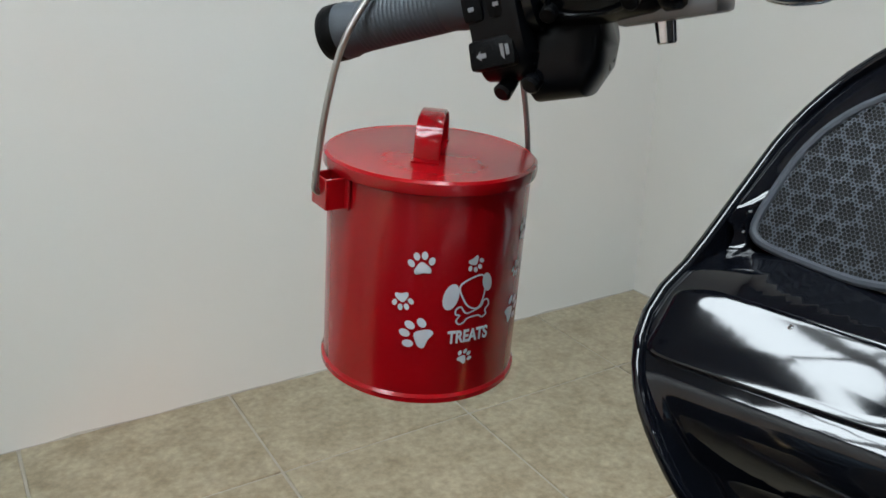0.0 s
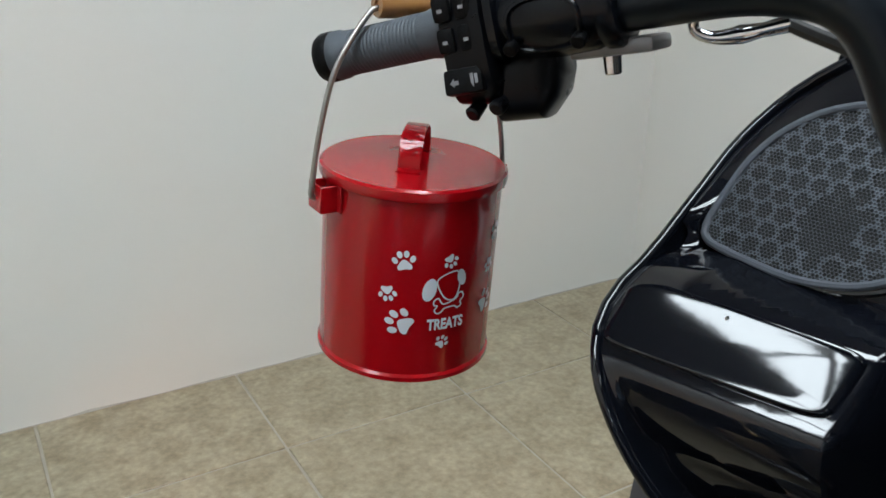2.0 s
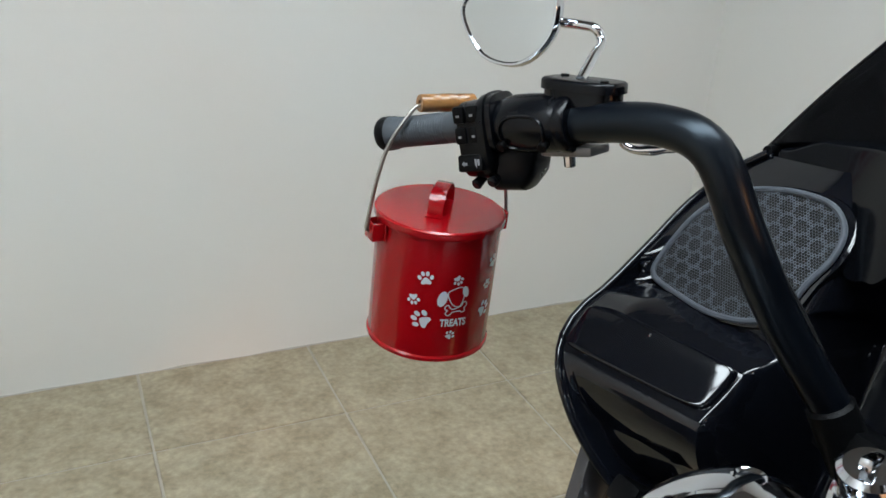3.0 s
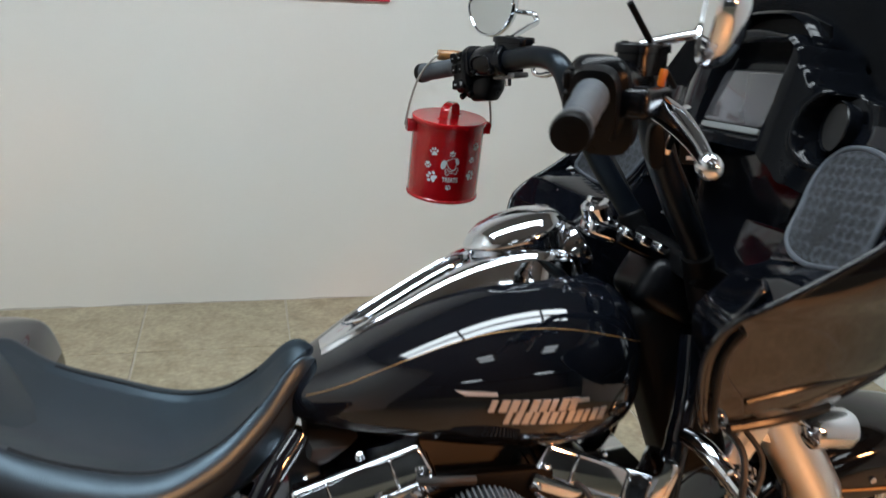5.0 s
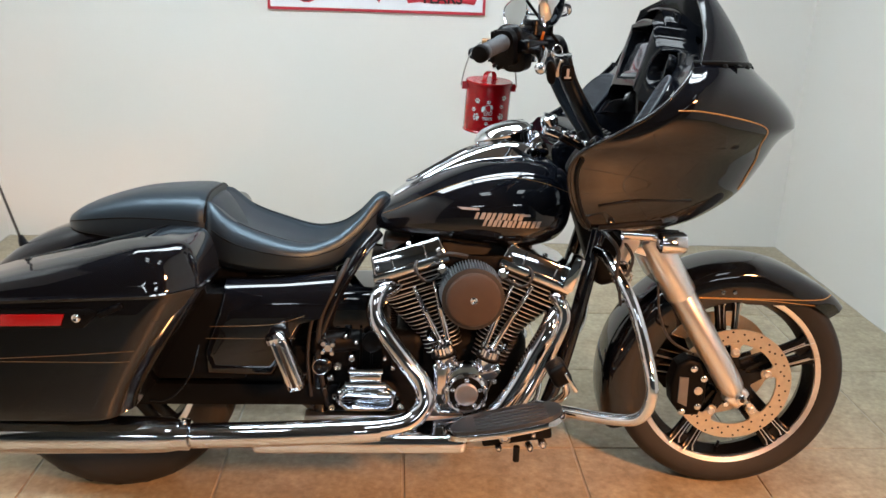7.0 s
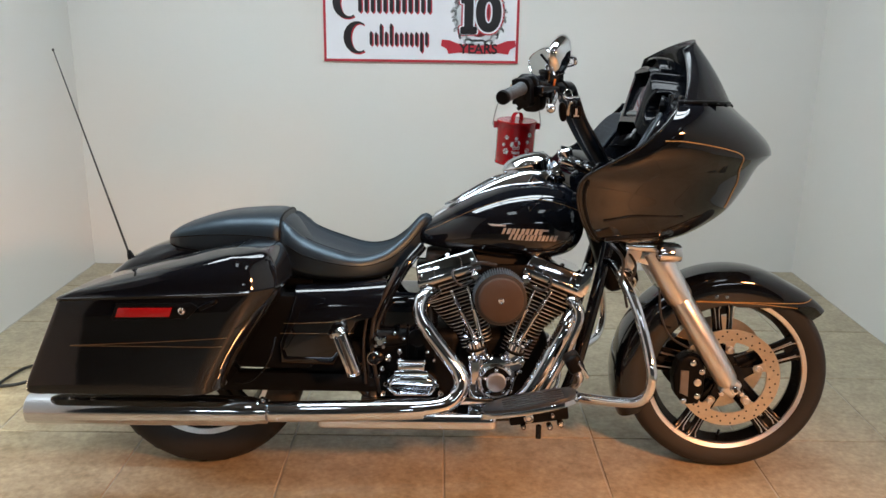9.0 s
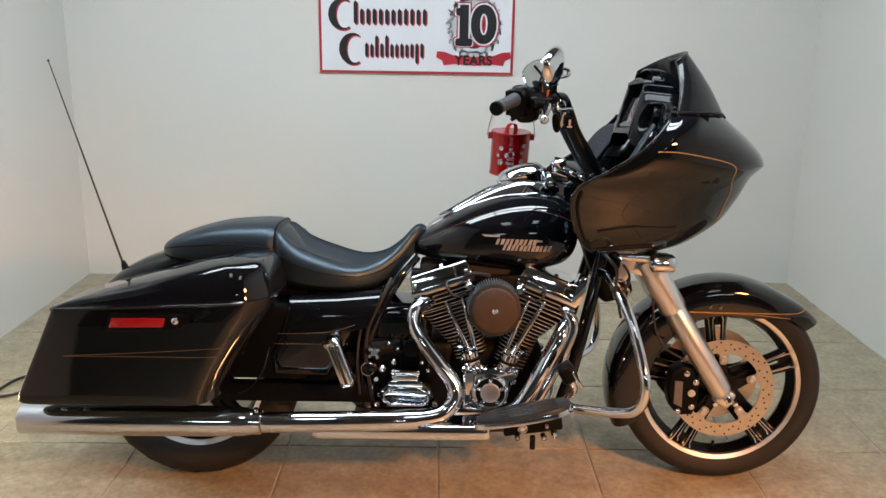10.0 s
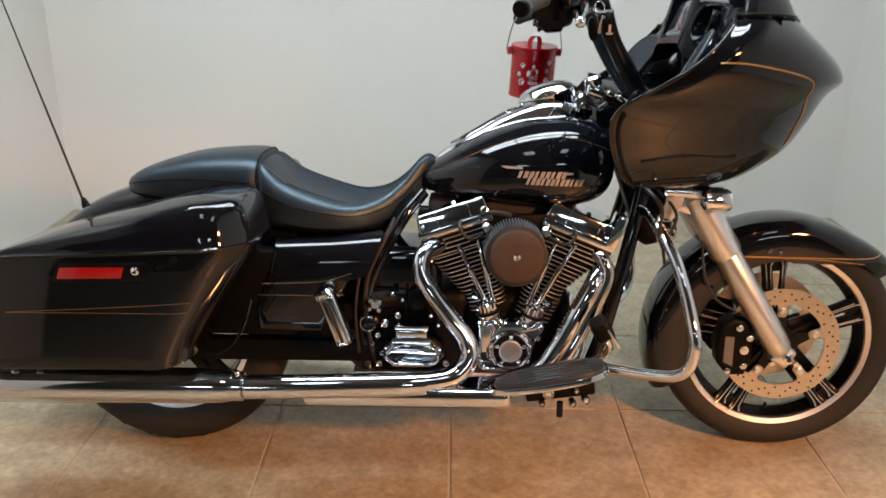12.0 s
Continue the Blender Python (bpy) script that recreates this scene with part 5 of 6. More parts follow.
    mf = P("muffler", lathe([(0.020, 0.03), (0.033, 0.02), (0.0365, 0.0), (0.0405, 0.002), (0.0412, 0.08), (0.0425, 0.3), (0.0415, 0.54), (0.039, 0.605), (0.034, 0.632), (0.030, 0.642)], m, 40), CHROME, "long chrome muffler", angle=50)
    part("muffler_bore", lathe([(0.030, 0.012), (0.030, 0.014)], m, 24), VOID, mf)
    part("clamp", lathe([(0.0295, 0.628), (0.035, 0.631), (0.035, 0.651), (0.0295, 0.655)], m, 28), CHROME, mf)
    part("clamp_bolt", rod((-0.565, s * 0.335, 0.300), (-0.565, s * 0.345, 0.318), 0.006), CHROME, mf)
    for x in (-1.09, -1.03):
        P("bag_bracket", block((0.018, 0.02, 0.02), (x, s * 0.35, 0.345), (0, 0, 0), 0.004), CHROME)


saddlebag(-1), saddlebag(1)

# exhaust
P("exhaust_pipe", tube([(-0.56, -0.335, 0.277), (-0.40, -0.325, 0.277), (-0.20, -0.305, 0.277), (-0.11, -0.29, 0.276), (-0.055, -0.275, 0.287), (-0.022, -0.26, 0.325), (-0.030, -0.248, 0.368), (-0.068, -0.24, 0.418), (-0.115, -0.225, 0.478), (-0.143, -0.205, 0.525), (-0.135, -0.18, 0.565), (-0.10, -0.14, 0.578), (-0.06, -0.10, 0.57)], [0.0255, 0.0255, 0.0255, 0.0250, 0.0245, 0.0235, 0.0225, 0.0215, 0.0210, 0.0215, 0.0215, 0.0215, 0.0215], 22, 7), CHROME, "chrome exhaust pipe sweeping up to the rear cylinder")
P("heat_shield", tube([(-0.545, -0.342, 0.278), (-0.40, -0.334, 0.278), (-0.20, -0.316, 0.278), (-0.13, -0.303, 0.277)], 0.0285, 24, 6), CHROME, "chrome heat shield")
P("exhaust_pipe", tube([(0.30, -0.08, 0.52), (0.305, -0.13, 0.52), (0.285, -0.165, 0.485), (0.25, -0.175, 0.42), (0.20, -0.185, 0.33), (0.15, -0.19, 0.265), (0.06, -0.20, 0.235), (-0.10, -0.23, 0.235), (-0.2, -0.26, 0.25)], 0.0255, 20, 6), CHROME, "chrome exhaust pipe of the front cylinder")
P("exhaust_pipe", tube([(0.27, -0.10, 0.56), (0.30, -0.155, 0.555), (0.318, -0.17, 0.51), (0.285, -0.175, 0.42), (0.235, -0.185, 0.33), (0.19, -0.20, 0.27), (0.13, -0.21, 0.245)], 0.017, 16, 6), CHROME, "slim chrome tube")
P("exhaust_pipe", tube([(-0.56, 0.335, 0.277), (-0.30, 0.30, 0.277), (-0.05, 0.2, 0.24), (0.1, 0.10, 0.22)], 0.0225, 18, 6), CHROME, "chrome exhaust pipe")
P("oil_pan", soften(block((0.40, 0.16, 0.05), (-0.12, -0.08, 0.225)), 0.015, 2), POLISHED, "dull aluminium oil pan under the engine")
P("catalyst", soften(block((0.50, 0.10, 0.046), (-0.172, -0.268, 0.240)), 0.020, 4), CHROME, "dull metal exhaust chamber")

# ---- engine ----
P("crankcase", soften(block((0.30, 0.26, 0.24), (0.09, 0, 0.34)), 0.05, 4), MATTE, "black engine crankcase")
P("gearbox", soften(block((0.26, 0.28, 0.22), (-0.15, 0, 0.35)), 0.03, 3), MATTE, "black gearbox casing")
P("oil_tank", soften(block((0.20, 0.26, 0.14), (-0.19, 0, 0.49)), 0.05, 5), PAINT, "black casing behind the cylinders")
P("primary_cover", soften(block((0.52, 0.08, 0.20), (-0.05, 0.19, 0.33)), 0.035, 4), MATTE, "black primary cover")
P("inner_body", soften(block((0.38, 0.16, 0.16), (0.06, 0, 0.60)), 0.02, 2), VOID, "dark frame backbone under the tank")


def fin_shape(x0, x1, y0, y1, r):
    """A plate outline with rounded corners."""
    pts = []
    for cx, cy, a in ((x1 - r, y1 - r, 0), (x0 + r, y1 - r, 90), (x0 + r, y0 + r, 180), (x1 - r, y0 + r, 270)):
        pts += [(cx + r * math.cos(radians(a + 30 * k)), cy + r * math.sin(radians(a + 30 * k))) for k in range(4)]
    return pts


def cylinder(base, axis, out, head_at, slope, start, nm):
    """A finned cylinder: fins that grow longer on the outer side towards the head, head fins and a rocker cover."""
    axis = V(axis).normalized()
    q = Matrix(((axis.z, 0, axis.x, base[0]), (0, 1, 0, base[1]), (-axis.x, 0, axis.z, base[2]), (0, 0, 0, 1)))
    cyl = P("cylinder", lathe([(0.046, -0.05), (0.046, head_at)], q @ pose(0, -0.02, 0), 28), SATIN, "black finned %s cylinder with bright fin edges" % nm)
    edges = bmesh.new()

    def fin(k, outer, inner, front, thick, r):
        a, b = (-outer, inner) if out < 0 else (-inner, outer)
        part("fin", plate(fin_shape(a, b, front, 0.09, r), q @ pose(0, 0, k + thick), thick), MATTE, cyl)
        shape = fin_shape(a - 0.0006, b + 0.0006, front - 0.0006, 0.085, r)
        plate(shape, q @ pose(0, 0, k + thick * 0.78), thick * 0.46, bm=edges)

    k = -0.045
    while k < head_at - 0.052:
        fin(k, max(0.030, start + slope * k), 0.068, -0.142, 0.0040, 0.026)
        k += 0.0112
    for i in range(4):
        fin(head_at - 0.046 + 0.0118 * i, 0.094, 0.080, -0.150, 0.0046, 0.012)
    tagged(part("fin_edge", edges, MACHINED, cyl, "bright machined fin edges"), kind="stuff")
    P("cylinder_head", soften(block((0.150, 0.20, 0.05), (0, -0.035, head_at - 0.024)), 0.006, 2), MATTE, "black cylinder head", move=q)
    c = -0.004 * out
    rk = P("rocker_cover", soften(block((0.190, 0.240, 0.020), (c, -0.038, head_at + 0.014)), 0.004, 2), CHROME, "chrome rocker cover", move=q)
    part("cover_top", soften(block((0.186, 0.230, 0.044), (c, -0.034, head_at + 0.043), taper=0.93), 0.007, 3), CHROME, rk, "upper half of the chrome cover", move=q)
    for x in (-0.040, 0.044):
        part("cover_band", soften(block((0.004, 0.236, 0.044), (c + x, -0.034, head_at + 0.041), taper=0.95), 0.0015, 1), CHROME, rk, "raised chrome band", move=q)
    part("cover_seam", block((0.184, 0.236, 0.0028), (c, -0.037, head_at + 0.0020)), VOID, rk, move=q)
    for bx, bz in ((-0.078, 0.032), (-0.064, 0.056), (0.010, 0.062), (0.076, 0.032)):
        m = q @ frame_z((c + bx, -0.140 if bz < 0.05 else -0.112, head_at + bz), (0, -0.75, 0.66))
        part("bolt", lathe([(0.0078, -0.01), (0.0078, 0.004), (0.0058, 0.008), (0.003, 0.009)], m, 14), CHROME, rk)


cylinder((-0.005, 0, 0.455), (-0.32, 0, 0.95), -1, 0.166, 0.436, 0.034, "rear")
cylinder((0.172, 0, 0.425), (0.38, 0, 0.925), 1, 0.185, 0.513, 0.006, "front")
for a, b in (((-0.052, -0.150, 0.580), (0.018, -0.172, 0.440)), ((-0.003, -0.148, 0.595), (0.036, -0.172, 0.440)), ((0.238, -0.150, 0.584), (0.142, -0.172, 0.430)), ((0.193, -0.148, 0.600), (0.124, -0.172, 0.436))):
    a, b = V(a), V(b)
    h = (b - a).length
    P("pushrod_tube", lathe([(0.005, 0), (0.0062, 0.004), (0.0062, h * 0.40), (0.0095, h * 0.41), (0.0095, h * 0.45), (0.0080, h * 0.47), (0.0080, h - 0.012), (0.011, h - 0.010), (0.011, h)], frame_z(a, b - a), 18), CHROME, "chrome pushrod tube")
for x, z, lean in ((0.024, 0.432, -0.26), (0.134, 0.424, 0.30)):
    m = frame_z((x, -0.172, z - 0.014), (lean, -0.1, 1))
    lb = P("lifter_block", lathe([(0.026, -0.030), (0.030, -0.024), (0.030, 0.0), (0.024, 0.004)], m, 28), CHROME, "chrome lifter block")
    part("fluted_collar", lathe([(0.020, 0.0), (0.0245, 0.003), (0.0245, 0.022), (0.019, 0.026), (0.008, 0.027)], m, 36, wave=lambda j: 1.0 + (0.05 if j % 3 else -0.07)), CHROME, lb, "fluted chrome collar", angle=25)
    part("collar_band", lathe([(0.027, -0.004), (0.0312, -0.003), (0.0312, 0.0030), (0.027, 0.004)], m, 28), MATTE, lb, "black gasket band")
    for bx in (-0.020, 0.020):
        part("bolt", lathe([(0.007, -0.004), (0.007, 0.004), (0.004, 0.007)], frame_z((x + bx, -0.200, z - 0.040), (0, -1, 0.2)), 12), CHROME, lb)
out = [(p.x, p.y) for p in curve([(0.008, 0.264, 0), (0.002, 0.30, 0), (0.002, 0.385, 0), (0.014, 0.410, 0), (0.045, 0.408, 0), (0.078, 0.388, 0), (0.110, 0.402, 0), (0.146, 0.402, 0), (0.158, 0.372, 0), (0.142, 0.325, 0), (0.126, 0.288, 0), (0.100, 0.268, 0), (0.055, 0.258, 0)], 4, True)]
cam_cover = P("cam_cover", plate(out, side_frame(-0.182), 0.05, 0.016, 4), CHROME, "chrome cam cover")
part("cover_bulge", lathe([(0.060, -0.012), (0.058, 0.002), (0.050, 0.010), (0.030, 0.012)], across((0.084, -0.178, 0.340)), 40), CHROME, cam_cover)
part("cover_bulge", lathe([(0.032, -0.012), (0.031, 0.004), (0.024, 0.014), (0.008, 0.018)], across((0.134, -0.176, 0.378)), 28), CHROME, cam_cover, "domed chrome boss")
part("cover_step", soften(block((0.030, 0.016, 0.10), (0.020, -0.181, 0.338)), 0.006, 3), CHROME, cam_cover)
pm = across((0.081, -0.186, 0.322))
part("point_cover_ring", lathe([(0.052, 0), (0.052, 0.010), (0.047, 0.015), (0.041, 0.010)], pm, 44), CHROME, cam_cover)
part("point_cover_inlay", lathe([(0.043, 0.004), (0.043, 0.0115), (0.026, 0.012)], pm, 36), SATIN, cam_cover, "black ring of the point cover")
part("point_cover_disc", lathe([(0.0285, 0.006), (0.0285, 0.0150), (0.0255, 0.0175), (0.004, 0.0177)], pm, 36), MACHINED, cam_cover, "brushed round centre disc")
for i in range(5):
    a = 2 * math.pi * i / 5 + math.pi / 2
    part("bolt", lathe([(0.0060, 0.008), (0.0060, 0.014), (0.004, 0.016), (0.002, 0.014)], pm @ pose(0.0355 * math.cos(a), 0.0355 * math.sin(a), 0), 12), CHROME, cam_cover)
for x, z in ((0.012, 0.400), (0.052, 0.400), (0.106, 0.395), (0.154, 0.392), (0.150, 0.352), (0.126, 0.292), (0.016, 0.276)):
    part("bolt", lathe([(0.0062, -0.002), (0.0062, 0.005), (0.004, 0.008), (0.002, 0.006)], across((x, -0.186, z)), 12), CHROME, cam_cover)
# air cleaner
am = across((0.085, -0.168, 0.578))
# The black core paints in the shade between the pale pleats.
ac = P("air_cleaner", lathe([(0.060, 0.0), (0.0700, 0.003), (0.0660, 0.084), (0.058, 0.086)], am, 56), MATTE, "round pleated air filter with brown cover")
bm = bmesh.new()
for i in range(64):
    a = 2 * math.pi * i / 64
    fold = [(0.062, 0.002, 0.0026), (0.0770, 0.004, 0.0014), (0.0725, 0.083, 0.0014), (0.058, 0.085, 0.0026)]
    ring = [[am @ pose(0, 0, 0, 0, 0, math.degrees(a)) @ V((r, k * w, h)) for r, h, w in fold] for k in (-1, 1)]
    skin(bm, ring)
tagged(part("pleat", bm, GAUZE, ac, "pale grey pleats of the filter"), kind="stuff")
part("filter_ring", lathe([(0.066, 0.078), (0.0735, 0.079), (0.0735, 0.085), (0.066, 0.088)], am, 56), RUBBER, ac, "dark rubber ring round the filter face")
part("filter_cover", lathe([(0.060, 0.080), (0.0645, 0.083), (0.0640, 0.092), (0.058, 0.0955), (0.03, 0.098), (0.008, 0.0985)], am, 56), FILTER, ac, "brown fabric filter cover", angle=60)
part("bolt", lathe([(0.0085, 0.097), (0.0085, 0.100), (0.005, 0.1025), (0.003, 0.101)], am, 16), CHROME, ac)
part("backing_plate", lathe([(0.050, -0.05), (0.060, -0.04), (0.060, 0.004)], am, 32), MATTE, ac)
P("filter_bracket", soften(block((0.20, 0.02, 0.05), (0.09, -0.14, 0.635)), 0.010, 2), MATTE, "black plate behind the air filter")
P("intake_cover", lathe([(0.060, -0.05), (0.064, -0.02), (0.058, 0.004), (0.02, 0.006)], across((0.060, -0.125, 0.560)), 32), MATTE, "round black intake cover behind the filter")
for x, z in ((0.016, 0.632), (0.160, 0.624)):
    P("breather_bolt", lathe([(0.009, -0.02), (0.013, 0), (0.013, 0.012), (0.008, 0.018)], across((x, -0.18, z)), 18), CHROME, "chrome breather bolt")
# gearbox side cover
m = side_frame(-0.200)
octagon = [(-0.066, 0.012), (-0.046, 0.030), (0.046, 0.030), (0.066, 0.012), (0.066, -0.012), (0.046, -0.030), (-0.046, -0.030), (-0.066, -0.012)]
tc_ = P("gearbox_cover", plate([(x * 1.10 - 0.163, y * 1.16 + 0.309) for x, y in octagon], m @ pose(0, 0, -0.010), 0.05, 0.004, 2), CHROME, "chrome gearbox side cover")
part("cover_face", plate([(x - 0.163, y + 0.309) for x, y in octagon], m @ pose(0, 0, 0.008), 0.02, 0.011, 3), CHROME, tc_, "chrome face with bevelled corners", angle=50)
part("cover_step", soften(block((0.100, 0.04, 0.020), (-0.165, -0.186, 0.345)), 0.005, 2), CHROME, tc_)
part("cover_step", soften(block((0.078, 0.04, 0.022), (-0.165, -0.182, 0.362)), 0.006, 3), CHROME, tc_)
part("cover_step", soften(block((0.084, 0.04, 0.012), (-0.165, -0.184, 0.380)), 0.004, 2), CHROME, tc_)
for x, z, r in ((-0.200, 0.402, 0.010), (-0.251, 0.350, 0.0095), (-0.234, 0.380, 0.011), (-0.241, 0.302, 0.0085), (-0.249, 0.274, 0.009), (-0.090, 0.300, 0.008), (-0.079, 0.276, 0.009), (-0.120, 0.402, 0.007)):
    P("casing_bolt", lathe([(r, -0.02), (r, 0.004), (r * 0.7, 0.008), (r * 0.4, 0.006)], across((x, -0.165, z)), 14), CHROME)
P("fluid_cap", lathe([(0.016, -0.02), (0.020, 0), (0.020, 0.008), (0.016, 0.011), (0.006, 0.012)], across((-0.275, -0.170, 0.383)), 26), SATIN, "round black cap with a bright rim")
P("cap_rim", tube([(-0.275 + 0.019 * math.cos(2 * math.pi * k / 24), -0.180, 0.383 + 0.019 * math.sin(2 * math.pi * k / 24)) for k in range(24)], 0.0012, 6, 1, closed=True), CHROME)
for dx, dz, r, h in ((0, 0, 0.014, 0.020), (0.012, 0.010, 0.008, 0.026), (-0.010, 0.012, 0.009, 0.024), (0.010, -0.014, 0.008, 0.018), (-0.012, -0.010, 0.007, 0.022)):
    P("line_fitting", lathe([(r * 0.8, -0.02), (r, 0), (r, h - 0.006), (r * 0.6, h), (r * 0.3, h)], across((-0.257 + dx, -0.168, 0.433 + dz)), 12), CHROME, "chrome hose fitting")
P("starter_end", lathe([(0.014, -0.02), (0.018, 0), (0.018, 0.012), (0.010, 0.018)], across((-0.265, -0.165, 0.385)), 22), SATIN)
P("solenoid_cover", lathe([(0.020, -0.03), (0.026, 0), (0.026, 0.010), (0.020, 0.013)], across((-0.15, -0.15, 0.44)), 26), MATTE)
P("oil_hose", tube([(-0.26, -0.15, 0.27), (-0.28, -0.17, 0.40), (-0.275, -0.17, 0.50), (-0.24, -0.16, 0.58), (-0.21, -0.12, 0.64)], 0.006, 8, 6), RUBBER, "black hose behind the gearbox")
P("oil_hose", tube([(-0.30, -0.16, 0.30), (-0.305, -0.18, 0.42), (-0.29, -0.17, 0.52), (-0.25, -0.15, 0.60)], 0.004, 8, 6), RUBBER)
# plug leads, intake, small fittings
for pts in (((-0.03, -0.12, 0.655), (-0.05, -0.165, 0.63), (-0.02, -0.175, 0.60), (0.03, -0.14, 0.62)), ((0.20, -0.12, 0.645), (0.235, -0.165, 0.62), (0.21, -0.175, 0.59), (0.15, -0.14, 0.61))):
    P("plug_lead", tube(pts, 0.0042, 8, 6), CABLE, "black spark plug lead")
P("intake", tube([(0.03, -0.06, 0.56), (0.087, -0.09, 0.575), (0.145, -0.06, 0.56)], 0.024, 14, 5), POLISHED, "aluminium intake between the cylinders")
for base, axis in (((-0.005, -0.15, 0.455), (-0.32, 0, 0.95)), ((0.172, -0.15, 0.425), (0.38, 0, 0.925))):
    P("cylinder_base_nut", lathe([(0.011, -0.01), (0.013, 0), (0.013, 0.012), (0.009, 0.016)], frame_z(base, axis), 6), CHROME)
for x, z, r in ((-0.215, 0.455, 0.008), (-0.19, 0.440, 0.007), (-0.10, 0.375, 0.007), (-0.265, 0.325, 0.007)):
    P("casing_bolt", lathe([(r * 0.9, -0.03), (r, 0.0), (r, 0.006), (r * 0.6, 0.010), (r * 0.3, 0.008)], across((x, -0.158, z)), 14), CHROME)
P("starter_body", rod((-0.30, -0.155, 0.435), (-0.18, -0.12, 0.435), 0.028, 20, soft=0.006), MATTE, "black starter motor")
for k in range(5):
    P("casing_rib", soften(block((0.006, 0.01, 0.10), (-0.205 + 0.026 * k, -0.143, 0.42), (0, 0, 0)), 0.002, 1), MATTE)
P("oil_line", tube([(0.19, -0.165, 0.30), (0.225, -0.18, 0.285), (0.26, -0.165, 0.30), (0.275, -0.13, 0.36)], 0.006, 10, 5), CHROME, "chrome oil line")
P("vent_hose", tube([(0.005, -0.15, 0.655), (0.03, -0.175, 0.668), (0.075, -0.165, 0.660)], 0.006, 8, 5), RUBBER)
# passenger peg, folded up
pg = P("passenger_peg", soften(block((0.040, 0.05, 0.135), (-0.345, -0.245, 0.418), (0, -20, 0)), 0.012, 3), CHROME, "chrome folding passenger footpeg")
part("peg_cap", lathe([(0.016, -0.012), (0.026, -0.008), (0.027, 0.004), (0.02, 0.012)], frame_z((-0.372, -0.245, 0.478), (-0.35, 0, 0.93)), 22), CHROME, pg)
for k in range(3):
    part("peg_pad", block((0.006, 0.012, 0.11), (-0.333 - 0.012 * k, -0.272, 0.412 + 0.004 * k), (0, -20, 0), 0.002), RUBBER if k == 1 else CHROME, pg)
part("peg_bracket", rod((-0.318, -0.18, 0.362), (-0.318, -0.24, 0.362), 0.012), CHROME, pg)
# Filler added inside the frame, so nothing bright shows through below the seat.
P("seat_filler_block", soften(block((0.36, 0.22, 0.24), (-0.44, 0, 0.47)), 0.02, 2), MATTE, "black filler block added under the seat")
P("fender_strut", soften(block((0.40, 0.20, 0.05), (-0.66, 0, 0.60)), 0.01, 2), MATTE, "black fender strut")
# Added block that keeps the gap between bag and side cover dark.
P("bag_gap_block", soften(block((0.30, 0.12, 0.22), (-0.60, -0.13, 0.46)), 0.02, 2), MATTE, "black block added to darken the gap behind the saddlebag")
P("lower_casing", soften(block((0.20, 0.16, 0.16), (-0.40, -0.06, 0.345)), 0.02, 2), MATTE, "black casing ahead of the rear wheel")
P("swingarm", soften(block((0.62, 0.05, 0.06), (-0.53, -0.13, 0.30)), 0.015, 2), MATTE, "black swingarm")
P("swingarm", soften(block((0.62, 0.05, 0.06), (-0.53, 0.13, 0.30)), 0.015, 2), MATTE, "black swingarm")
P("shock", rod((-0.50, -0.16, 0.36), (-0.66, -0.16, 0.50), 0.025), MATTE)
